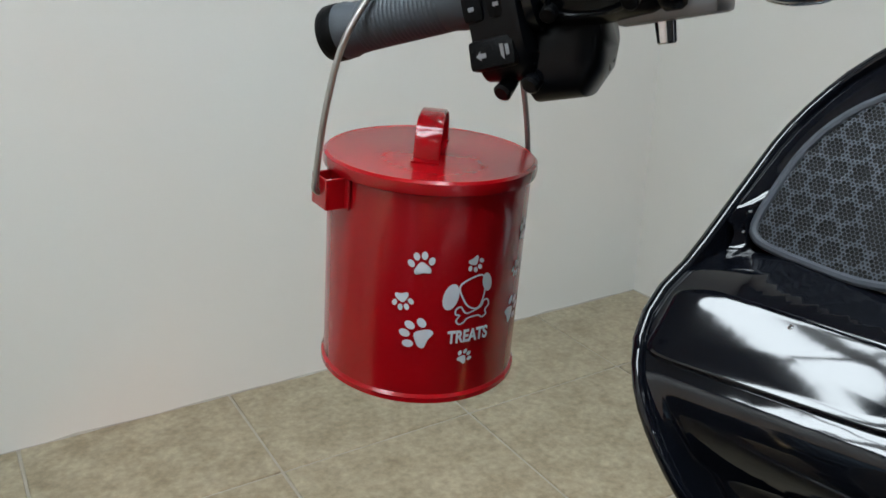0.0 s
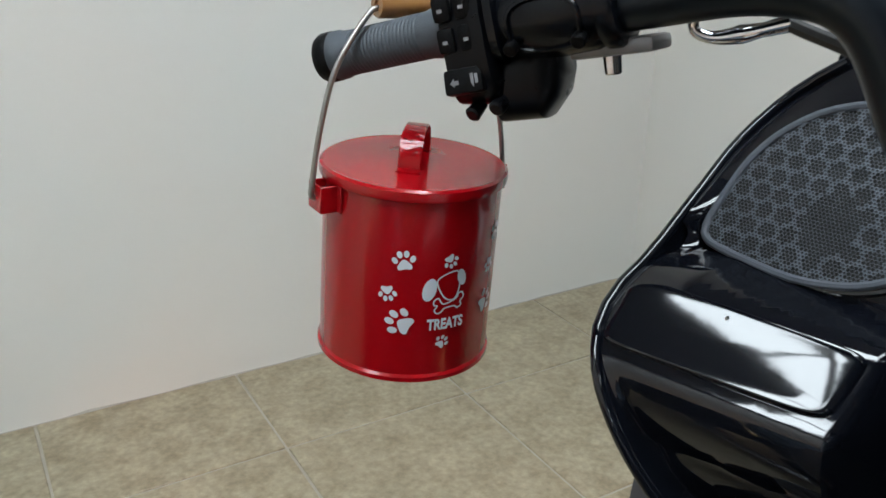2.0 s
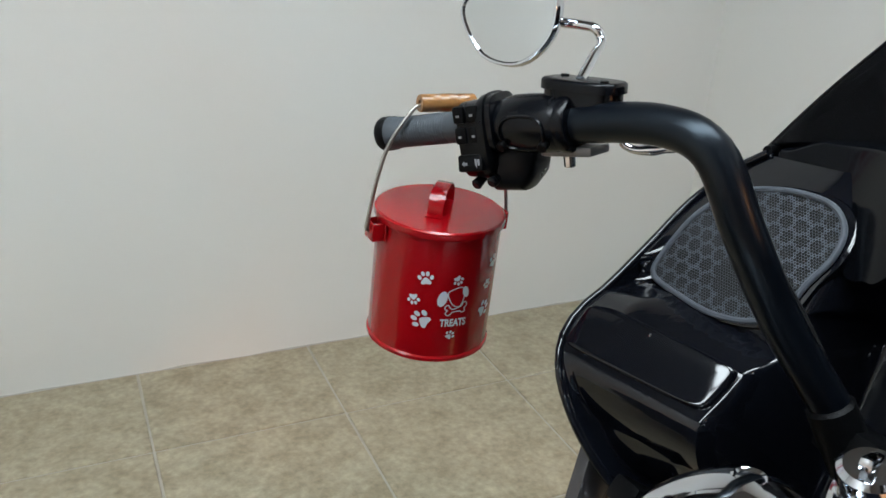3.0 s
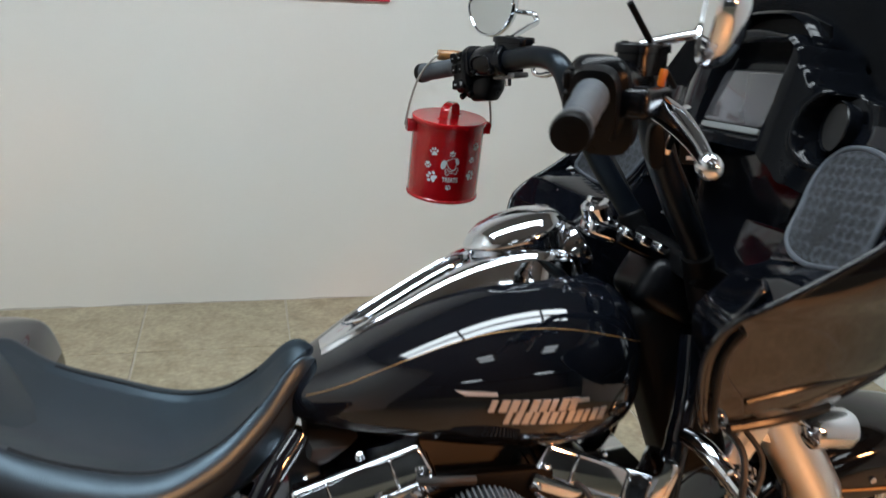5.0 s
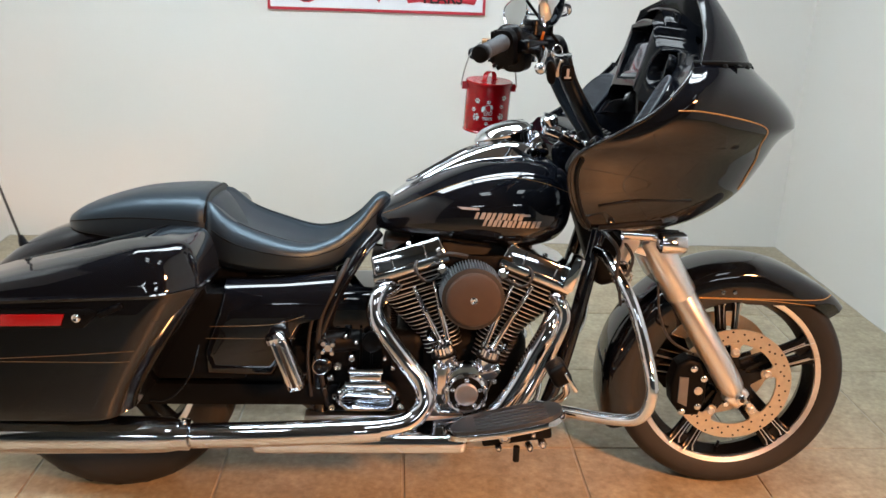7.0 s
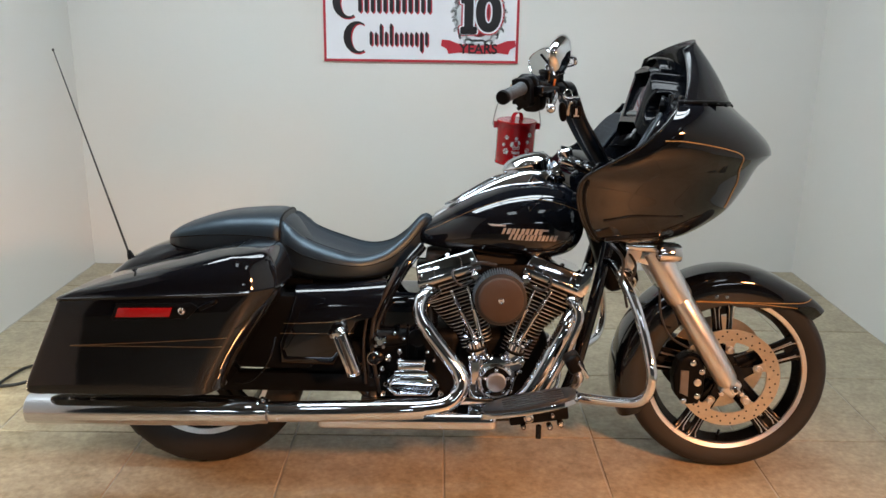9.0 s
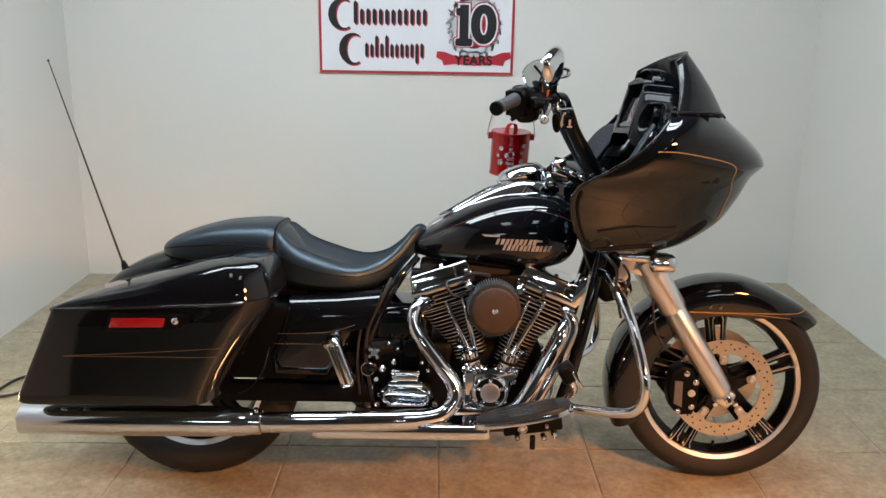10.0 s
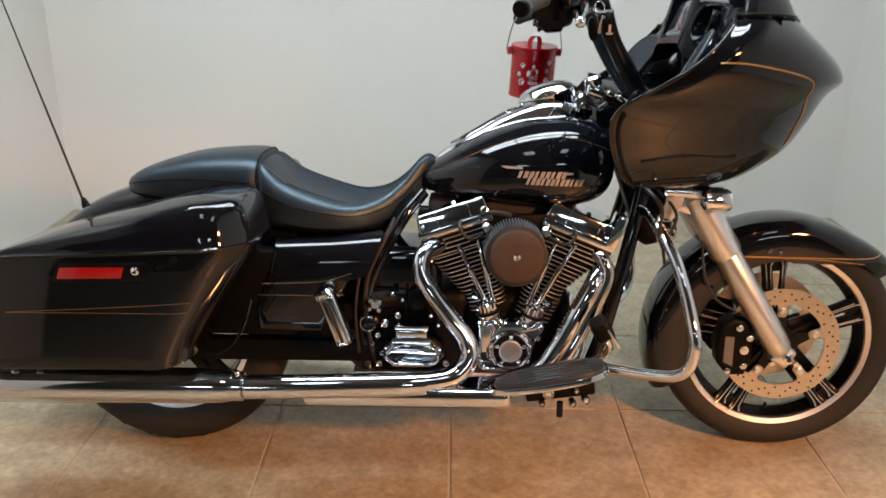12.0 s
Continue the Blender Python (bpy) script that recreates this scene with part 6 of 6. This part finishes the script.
# frame
for s in (-1, 1):
    P("frame_tube", tube([(0.425, s * 0.06, 0.80), (0.405, s * 0.09, 0.69), (0.36, s * 0.115, 0.50), (0.31, s * 0.12, 0.31), (0.26, s * 0.12, 0.215), (0.15, s * 0.12, 0.195), (-0.20, s * 0.12, 0.20), (-0.32, s * 0.12, 0.28)], 0.0185, 16, 6), PAINT, "gloss black frame tube")
    P("rear_frame_tube", tube([(-0.28, s * 0.13, 0.25), (-0.285, s * 0.15, 0.40), (-0.255, s * 0.15, 0.52), (-0.19, s * 0.12, 0.64), (-0.14, s * 0.08, 0.70)], 0.015, 14, 6), PAINT, "gloss black frame tube")
    P("engine_guard", tube([(0.398, s * 0.09, 0.668), (0.420, s * 0.16, 0.655), (0.455, s * 0.27, 0.575), (0.485, s * 0.345, 0.44), (0.489, s * 0.355, 0.375), (0.472, s * 0.34, 0.325), (0.43, s * 0.30, 0.302), (0.33, s * 0.21, 0.283), (0.27, s * 0.14, 0.27)], 0.0140, 18, 7), CHROME, "chrome tubular engine guard")
    fb = [(p.x, p.y) for p in curve([(0.030, 0.315, 0), (0.06, 0.345, 0), (0.16, 0.365, 0), (0.26, 0.36, 0), (0.305, 0.325, 0), (0.300, 0.265, 0), (0.22, 0.24, 0), (0.09, 0.245, 0), (0.04, 0.275, 0)], 4, True)]
    bd = P("floorboard", plate([(x, y * s) for x, y in fb], pose(0, 0, 0.266, 0, -12, 0), 0.014, 0.004), CHROME, "chrome-edged floorboard with a black rubber pad")
    part("rubber_pad", plate([(0.165 + (x - 0.165) * 0.94, s * (0.305 + (y - 0.305) * 0.9)) for x, y in fb], pose(0, 0, 0.274, 0, -12, 0), 0.009, 0.004), PAD, bd, "grey-black rubber pad")
    for k in range(5):
        part("pad_groove", soften(block((0.17, 0.006, 0.004), (0.175, s * (0.275 + 0.017 * k), 0.275 + 0.21 * 0.175), (0, -12, 0)), 0.0015, 1), PAD, bd)
    part("board_bracket", soften(block((0.17, 0.03, 0.040), (0.20, s * 0.25, 0.245), (0, -8, 0)), 0.008), MATTE, bd)
    for x, z, rb_ in ((0.170, 0.242, 0.014), (0.156, 0.215, 0.008), (0.231, 0.216, 0.009), (0.262, 0.225, 0.010), (0.238, 0.250, 0.008)):
        part("bolt", lathe([(rb_, -0.02), (rb_, 0.004), (rb_ * 0.72, 0.008), (rb_ * 0.62, 0.004), (rb_ * 0.4, 0.007)], frame_z((x, s * 0.272, z), (0, s, 0)), 18), CHROME, bd)
P("board_peg", rod((0.198, -0.28, 0.225), (0.198, -0.28, 0.186), 0.008), SATIN)
bp = P("brake_pedal", soften(block((0.046, 0.07, 0.050), (0.290, -0.27, 0.408), (0, -30, 0)), 0.014, 3), MATTE, "black rubber brake pedal")
part("pedal_arm", tube([(0.305, -0.26, 0.385), (0.315, -0.24, 0.34), (0.27, -0.18, 0.28), (0.22, -0.17, 0.26)], 0.009, 12, 5), CHROME, bp, "chrome brake pedal arm")
part("pedal_edge", block((0.010, 0.076, 0.056), (0.314, -0.27, 0.396), (0, -30, 0), 0.004), CHROME, bp)
P("horn_cover", soften(block((0.03, 0.06, 0.09), (0.335, -0.145, 0.62), (0, 20, 0)), 0.01), CHROME, "chrome bracket beside the front cylinder")
P("wire_loom", tube([(0.40, -0.14, 0.73), (0.43, -0.20, 0.69), (0.425, -0.22, 0.63), (0.45, -0.18, 0.58), (0.48, -0.10, 0.60)], 0.005, 8, 6), CABLE, "black wires under the fairing")
P("wire_loom", tube([(0.43, -0.13, 0.73), (0.47, -0.19, 0.67), (0.44, -0.21, 0.60), (0.46, -0.15, 0.54)], 0.004, 8, 6), CABLE)
P("brake_hose", tube([(0.565, -0.13, 0.60), (0.57, -0.16, 0.52), (0.60, -0.17, 0.46), (0.66, -0.15, 0.42)], 0.0032, 8, 6), CABLE, "thin black brake hose", move=STEER)
P("fairing_lower_plate", soften(block((0.075, 0.018, 0.11), (0.315, 0.335, 0.765), (0, 20, 12)), 0.005, 2), SCREEN, "dark smoked plate below the fairing")
P("fairing_bracket", soften(block((0.09, 0.04, 0.03), (0.335, 0.27, 0.772), (0, 35, 0)), 0.008, 2), MATTE, "black fairing bracket")
P("kick_stand", tube([(0.15, 0.15, 0.22), (0.10, 0.24, 0.10), (0.09, 0.275, 0.037)], 0.011, 12, 4), MATTE, "black kick stand")

# ---- the bucket on the left grip ----
BK = empty("treat_bucket", pose(0.1725, 0.6229, 0.8516, 2.45, 2.15, 0), "red metal bucket with white paw prints, hanging from the grip", "bucket")
BR, BH = 0.0685, 0.1500


def Bk(name, bm, mat, label="", angle=38, parent=None):
    return part(name, bm, mat, parent or BK, label, angle)


Bk("body", lathe([(BR - 0.006, 0.003), (BR - 0.001, 0.0), (BR + 0.0012, 0.0015), (BR + 0.0012, 0.005), (BR - 0.0006, 0.007), (BR - 0.0006, BH - 0.004), (BR + 0.001, BH - 0.003), (BR + 0.001, BH)], Matrix.Identity(4), 72), RED, "red enamelled metal body")
lid = Bk("lid", lathe([(BR + 0.001, BH - 0.006), (BR + 0.0026, BH - 0.005), (BR + 0.0030, BH - 0.002), (BR + 0.0026, BH + 0.002), (BR + 0.0005, BH + 0.0035), (BR - 0.003, BH + 0.0032), (0.03, BH + 0.004), (0.005, BH + 0.0042)], Matrix.Identity(4), 72), RED, "flat red lid with rolled rim", angle=30)
bm = bmesh.new()
rings = []
for i in range(19):
    a = math.pi * i / 18
    c, s = math.cos(a), math.sin(a)
    y, z = 0.028 * math.copysign(abs(c) ** 0.75, c), BH + 0.003 + 0.0265 * s ** 0.75
    rings.append([V((x, y - n * c * 0.0012, z + n * 0.0012 * s)) for x, n in ((-0.0085, 0), (-0.0075, 1), (0.0075, 1), (0.0085, 0), (0.0075, -1), (-0.0075, -1))])
skin(bm, rings)
bm.transform(pose(0, 0, 0, 0, 0, -37))
part("lid_handle", bm, RED, lid, "folded red strap handle")
for s in (-1, 1):
    bm = block((0.018, 0.010, 0.0012), (0, s * 0.031, BH + 0.0047))
    bm.transform(pose(0, 0, 0, 0, 0, -37))
    part("handle_foot", bm, RED, lid)
EAR = pose(0, 0, 0, 0, 0, 2)
for s in (-1, 1):
    bm = bmesh.new()
    for size, at in (((0.0014, 0.020, 0.020), (s * (BR + 0.0125), 0, BH - 0.0155)), ((0.0145, 0.0014, 0.020), (s * (BR + 0.0055), 0.0095, BH - 0.0155)), ((0.0145, 0.0014, 0.020), (s * (BR + 0.0055), -0.0095, BH - 0.0155)), ((0.002, 0.030, 0.020), (s * (BR - 0.0005), 0, BH - 0.0155))):
        block(size, at, (0, 0, 0), 0.0004, 1, bm)
    bm.transform(EAR)
    Bk("ear", bm, RED, "folded red handle lug")
arch = [(-BR - 0.004, 0, BH - 0.016), (-BR - 0.0150, 0, BH - 0.015), (-BR - 0.0150, 0, BH - 0.004), (-0.077, 0.002, BH + 0.035), (-0.064, 0.006, BH + 0.075), (-0.040, 0.010, BH + 0.108), (-0.030, 0.011, BH + 0.1135), (0.0, 0.012, BH + 0.1155), (0.032, 0.011, BH + 0.1135), (0.047, 0.009, BH + 0.10), (0.067, 0.006, BH + 0.07), (0.078, 0.002, BH + 0.03), (BR + 0.0150, 0, BH - 0.004), (BR + 0.0150, 0, BH - 0.015), (BR + 0.004, 0, BH - 0.016)]
Bk("wire_handle", tube([EAR @ V(p) for p in arch], 0.0021, 10, 6), WIRE, "bent steel wire handle")
Bk("wooden_grip", lathe([(0.003, -0.0295), (0.0035, -0.0315), (0.0084, -0.0315), (0.0092, -0.0300), (0.0094, -0.012), (0.0088, -0.010), (0.0094, -0.008), (0.0096, 0), (0.0094, 0.008), (0.0088, 0.010), (0.0094, 0.012), (0.0092, 0.0300), (0.0084, 0.0315), (0.003, 0.0315)], EAR @ frame_z((0.0, 0.012, BH + 0.1155), (1, 0, 0)), 22), WOOD, "turned brown wooden handle grip")
FRONT = -93.1


def on_bucket(bm, deg, z, lift=0.0006):
    """Wraps a flat drawing (x right, y up) round the bucket."""
    for v in bm.verts:
        a = radians(FRONT + deg) + v.co.x / BR
        r = BR - 0.0006 + lift + v.co.z
        v.co = V((r * math.cos(a), r * math.sin(a), (z - 0.849) * 1.03 + 0.0002 + v.co.y))
    return bm


def blob(bm, x, y, rx, ry, turn, n=16, ring=0.0):
    c, s = math.cos(radians(turn)), math.sin(radians(turn))
    pts = oval(rx, ry, n)
    top = [bm.verts.new((x + px * c - py * s, y + px * s + py * c, 0)) for px, py in pts]
    if ring:
        inn = [bm.verts.new((x + px * ring * c - py * ring * s, y + px * ring * s + py * ring * c, 0)) for px, py in pts]
        for i in range(n):
            bm.faces.new((top[i], top[(i + 1) % n], inn[(i + 1) % n], inn[i]))
    else:
        bm.faces.new(top)


def paw(deg, z, size, turn):
    bm = bmesh.new()
    pad = curve([(0, 0.14, 0), (0.20, 0.02, 0), (0.42, -0.28, 0), (0.36, -0.50, 0), (0, -0.46, 0), (-0.36, -0.50, 0), (-0.42, -0.28, 0), (-0.20, 0.02, 0)], 4, True)
    bm.faces.new([bm.verts.new(p) for p in pad])
    for x, y, t in ((-0.52, 0.12, 25), (-0.2, 0.46, 8), (0.2, 0.46, -8), (0.52, 0.12, -25)):
        blob(bm, x, y, 0.16, 0.22, t)
    bm.transform(pose(0, 0, 0, 0, 0, turn) @ Matrix.Diagonal((size * 0.92, size * 0.92, 1, 1)))
    Bk("paw_print", on_bucket(bm, deg, z), PRINT, "white printed paw mark")


for d, z, size, turn in ((-29, 0.9455, 0.0135, 10), (0, 0.9455, 0.0095, -150), (-38, 0.9210, 0.0110, 190), (-29, 0.8985, 0.0180, 62), (-2, 0.8815, 0.0090, -35), (42, 0.9560, 0.0135, -20), (36, 0.9330, 0.0105, 170), (35, 0.9030, 0.0165, -60)):
    paw(d, z, size, turn)


def outline(bm, pts, wide):
    """A closed line of even width."""
    ring = curve([(x, y, 0) for x, y in pts], 3, True)
    n = len(ring)
    out, inn = [], []
    for i in range(n):
        d = (ring[(i + 1) % n] - ring[i - 1]).normalized()
        o = V((d.y, -d.x, 0)) * wide / 2
        out.append(bm.verts.new(ring[i] + o))
        inn.append(bm.verts.new(ring[i] - o))
    for i in range(n):
        bm.faces.new((out[i], out[(i + 1) % n], inn[(i + 1) % n], inn[i]))


bm = bmesh.new()
blob(bm, -0.0142, 0.0018, 0.0052, 0.0092, -12)
blob(bm, 0.0112, 0.0092, 0.0036, 0.0068, 16)
outline(bm, [(-0.0088, 0.0085), (-0.003, 0.0130), (0.0065, 0.0150), (0.0100, 0.0085), (0.0088, -0.0024), (0.005, -0.0080), (-0.0015, -0.0060), (-0.0062, 0.0005)], 0.0011)
bone = [(-0.0070, -0.0055), (-0.0103, -0.0075), (-0.0100, -0.0108), (-0.0074, -0.0116), (-0.0096, -0.0150), (-0.0075, -0.0178), (-0.0042, -0.0168), (-0.0015, -0.0140), (0.0062, -0.0133), (0.0092, -0.0152), (0.0125, -0.0135), (0.0115, -0.0103), (0.0142, -0.0072), (0.0128, -0.0033), (0.0096, -0.0036), (0.0078, -0.0072), (-0.0006, -0.0104), (-0.0040, -0.0097)]
outline(bm, bone, 0.0011)
Bk("printed_shape", on_bucket(bm, -0.5, 0.9225), PRINT, "white printed outline shape with a bone")
bm = lettering("TREATS", 0.0120, "treats_text", 0.00035)
for v in bm.verts:
    v.co.x *= 0.72
    v.co.z *= 0.3
Bk("lettering", on_bucket(bm, 0, 0.8960), PRINT, "white printed word TREATS")

# ---- keys hanging from the right handlebar ----
KEY = empty("key_ring", pose(0.264, -0.113, 1.128), "steel key ring with an oval black fob, on the handlebar", "key ring")
ring_c = V((-0.012, 0.050, 0.034))
part("ring", tube([ring_c + V((0.013 * math.cos(2 * math.pi * k / 24), 0.004 * math.cos(2 * math.pi * k / 24), 0.015 * math.sin(2 * math.pi * k / 24))) for k in range(24)], 0.0013, 8, 1, closed=True), CHROME, KEY)
part("strap", tube([ring_c + V((0.002, -0.002, -0.014)), V((0.002, 0.012, 0.022)), V((0.003, 0.004, 0.014))], 0.004, 8, 4, flat=0.4), MATTE, KEY)
fm_ = look((-0.030, 0.020, 0.012), (0.05, 2, 0.0), 8)
fob = part("fob", plate(oval(0.0105, 0.026, 36, 2.4), fm_ @ pose(0, -0.020, 0.004), 0.009, 0.0035, 3), PLASTIC, KEY, "oval black key fob")
tag = part("tag", plate(oval(0.014, 0.017, 24, 5), frame_z((0.006, 0.0, -0.006), (-0.1, -1, 0.1)), 0.003, 0.001), MATTE, KEY, "black tag with a white bar")
part("tag_bar", block((0.0055, 0.0014, 0.020), (0.006, -0.0024, -0.006)), PRINT, tag, "plain white bar")
part("tag_foot", block((0.014, 0.0014, 0.004), (0.006, -0.0024, -0.015)), PRINT, tag)
part("key", soften(block((0.010, 0.002, 0.040), (-0.010, 0.018, 0.002), (10, 12, 0)), 0.0008, 1), CHROME, KEY, "steel key")

# ---- sign on the wall ----
SG = empty("wall_sign", pose(-0.20, YB, 1.106), "white wall sign with red border and black name bars", "sign")
SW, SH = 0.99, 0.60


def Sg(name, bm, mat, label="", parent=None):
    return part(name, bm, mat, parent or SG, label)


SIGN = Matrix(((1, 0, 0, 0), (0, 0, -1, -0.0125), (0, 1, 0, 0), (0, 0, 0, 1)))
Sg("border", block((SW, 0.012, SH), (0, -0.006, SH / 2), (0, 0, 0), 0.001, 1), SIGN_RED, "red border")
Sg("panel", block((SW - 0.026, 0.003, SH - 0.026), (0, -0.013, SH / 2)), SIGN_WHITE, "white printed panel")


def bar(out):
    """One heavy bar of the writing, with its red edge."""
    Sg("name_bar_edge", plate([(a + 0.006, b - 0.006) for a, b in out], SIGN @ pose(0, 0, 0.0025), 0.002), SIGN_RED)
    Sg("name_bar", plate(out, SIGN @ pose(0, 0, 0.0035), 0.002), SIGN_BLACK, "plain black name bar")


def strokes(x0, x1, z0, z1, n, seed, tall=()):
    """A line of writing as pairs of heavy bars with pointed ends."""
    rnd = random.Random(seed)
    step = (x1 - x0) / n
    for k in range(n):
        x = x0 + step * k
        for half in (0, 1):
            a = x + half * step * 0.50
            w = step * 0.30
            top = z1 + (0.040 if k in tall and not half else 0) + rnd.uniform(-0.003, 0.003)
            low = z0 - (rnd.choice((0, 0, 0.030)) if not half else 0)
            bar([(a, low + 0.012), (a + w * 0.5, low), (a + w, low + 0.012), (a + w, top - 0.012), (a + w * 0.45, top), (a, top - 0.014)])


def crescent(cx, cz, rx, rz):
    """A large curved opening bar."""
    outer = [(cx + rx * math.cos(radians(a)), cz + rz * math.sin(radians(a))) for a in range(60, 301, 20)]
    inner = [(cx + 0.012 + rx * 0.62 * math.cos(radians(a)), cz + rz * 0.86 * math.sin(radians(a))) for a in range(300, 59, -20)]
    bar(outer + inner)


crescent(-0.375, 0.290, 0.072, 0.078)
strokes(-0.318, 0.062, 0.240, 0.322, 6, 1, (0,))
crescent(-0.325, 0.120, 0.070, 0.080)
strokes(-0.262, 0.045, 0.078, 0.152, 6, 2, (1, 2))
strokes(-0.445, -0.30, 0.425, 0.50, 2, 3, (0, 1))
# emblem
ec = (0.292, 0.225)
em = Sg("emblem_disc", plate(oval(0.062, 0.095, 40, 2.4, ec), SIGN @ pose(0, 0, 0.0030), 0.002), DARK_RED, "dark red emblem disc behind the numerals")
Sg("emblem_wreath", plate(oval(0.128, 0.150, 48, 2.2, (ec[0], ec[1] + 0.012)), SIGN @ pose(0, 0, 0.0024), 0.002), SIGN_PALE, "pale grey wreath behind the numerals", em)
rnd = random.Random(12)
for s in (-1, 1):
    for k in range(11):
        a = radians(-82 + 17.2 * k)
        out = 1.0 + 0.05 * (k % 2)
        c = (ec[0] + s * 0.128 * out * max(0.12, math.cos(a)), ec[1] + 0.012 + 0.146 * out * math.sin(a))
        size = rnd.uniform(0.75, 1.1)
        for mat, wide, level in ((SIGN_BLACK, 0.0075, 0.0034), (SIGN_PALE, 0.0042, 0.0039)):
            bm, last = bmesh.new(), None
            for i in range(15):
                t = i / 14 * 4.8
                r = (0.003 + 0.0052 * t) * size
                w = wide * (1 - 0.55 * i / 14) * size
                pair = [bm.verts.new(SIGN @ V((c[0] + s * q * math.cos(t + a * 1.6), c[1] + q * math.sin(t + a * 1.6), level))) for q in (r - w, r + w)]
                if last:
                    bm.faces.new((last[0], last[1], pair[1], pair[0]))
                last = pair
            bmesh.ops.solidify(bm, geom=bm.faces[:], thickness=0.0006)
            Sg("scroll", bm, mat, "scroll ornament with a dark outline", em)
for glyph, dx in (("1", -0.052), ("0", 0.048)):
    for mat, lift, bold in ((SIGN_RED, 0.0032, 0.026), (SIGN_WHITE, 0.0038, 0.019), (SIGN_BLACK, 0.0046, 0.011)):
        bm = lettering(glyph, 0.245, "numeral", bold)
        bm.transform(SIGN @ pose(ec[0] + dx, ec[1] + 0.015, lift))
        if glyph == "1":
            for z, wide in ((ec[1] + 0.015 - 0.078, 0.034), (ec[1] + 0.015 + 0.070, 0.022)):
                merge(bm, plate(oval(wide + bold * 0.8, 0.012 + bold * 0.6, 20, 5, (ec[0] + dx - (0.010 if z > ec[1] + 0.015 else 0), z)), SIGN @ pose(0, 0, lift), 0.001))
        Sg("numeral", bm, mat, "bold numeral of the 10", em)
band = [(-0.195, 0.085), (-0.165, 0.07), (-0.155, 0.045), (-0.10, 0.052), (0, 0.046), (0.10, 0.052), (0.155, 0.045), (0.165, 0.07), (0.195, 0.085), (0.19, 0.115), (0.15, 0.112), (0.10, 0.094), (0, 0.088), (-0.10, 0.094), (-0.15, 0.112), (-0.19, 0.115)]
rb = Sg("ribbon", plate([(ec[0] + x * 0.98, z + 0.0) for x, z in band], SIGN @ pose(0, 0, 0.0052), 0.003), SIGN_RED, "red ribbon with the word YEARS")
bm = lettering("YEARS", 0.068, "years", 0.0016)
bm.transform(SIGN @ pose(ec[0], 0.069, 0.0060))
Sg("lettering", bm, SIGN_BLACK, "black word YEARS", rb)

# ---- cable of the corner lamp ----
tagged(part("power_cable", tube([(-1.78, 0.36, 0.006), (-1.74, 0.46, 0.006), (-1.72, 0.56, 0.012), (-1.70, 0.66, 0.008), (-1.64, 0.70, 0.006), (-1.60, 0.62, 0.006), (-1.66, 0.52, 0.006), (-1.80, 0.48, 0.006)], 0.006, 8, 6), CABLE), "black power cable lying on the tiles", "cable")

# ---- floor of large stone tiles ----
T, GX, GY = 0.4985, -0.067, 0.175
floor = tagged(part("floor", block((2 * HX + 0.3, YB - HY + 0.3, 0.1), (0, (YB + HY) / 2, -0.0535)), GROUT), "beige stone-look floor tiles with pale joints", "floor", kind="structure")
shared = {}
i0, i1 = math.floor((-HX - GX) / T), math.ceil((HX - GX) / T)
j0, j1 = math.floor((HY - GY) / T), math.ceil((YB - GY) / T)
for i in range(i0, i1):
    for j in range(j0, j1):
        near = GY + (j + 0.5) * T > YF
        ax, bx = max(GX + i * T + 0.003, XL if near else -HX), min(GX + (i + 1) * T - 0.003, XR if near else HX)
        ay, by = max(GY + j * T + 0.003, HY), min(GY + (j + 1) * T - 0.003, YB)
        if bx - ax < 0.02 or by - ay < 0.02:
            continue
        key = (round(bx - ax, 4), round(by - ay, 4))
        if key not in shared:
            bm = block((key[0], key[1], 0.02), (0, 0, -0.01), (0, 0, 0), 0.002, 1)
            shared[key] = part("tile", bm, TILE, floor)
            ob = shared[key]
        else:
            ob = new("tile", shared[key].data)
            ob.parent = floor
        ob.location = ((ax + bx) / 2, (ay + by) / 2, 0)
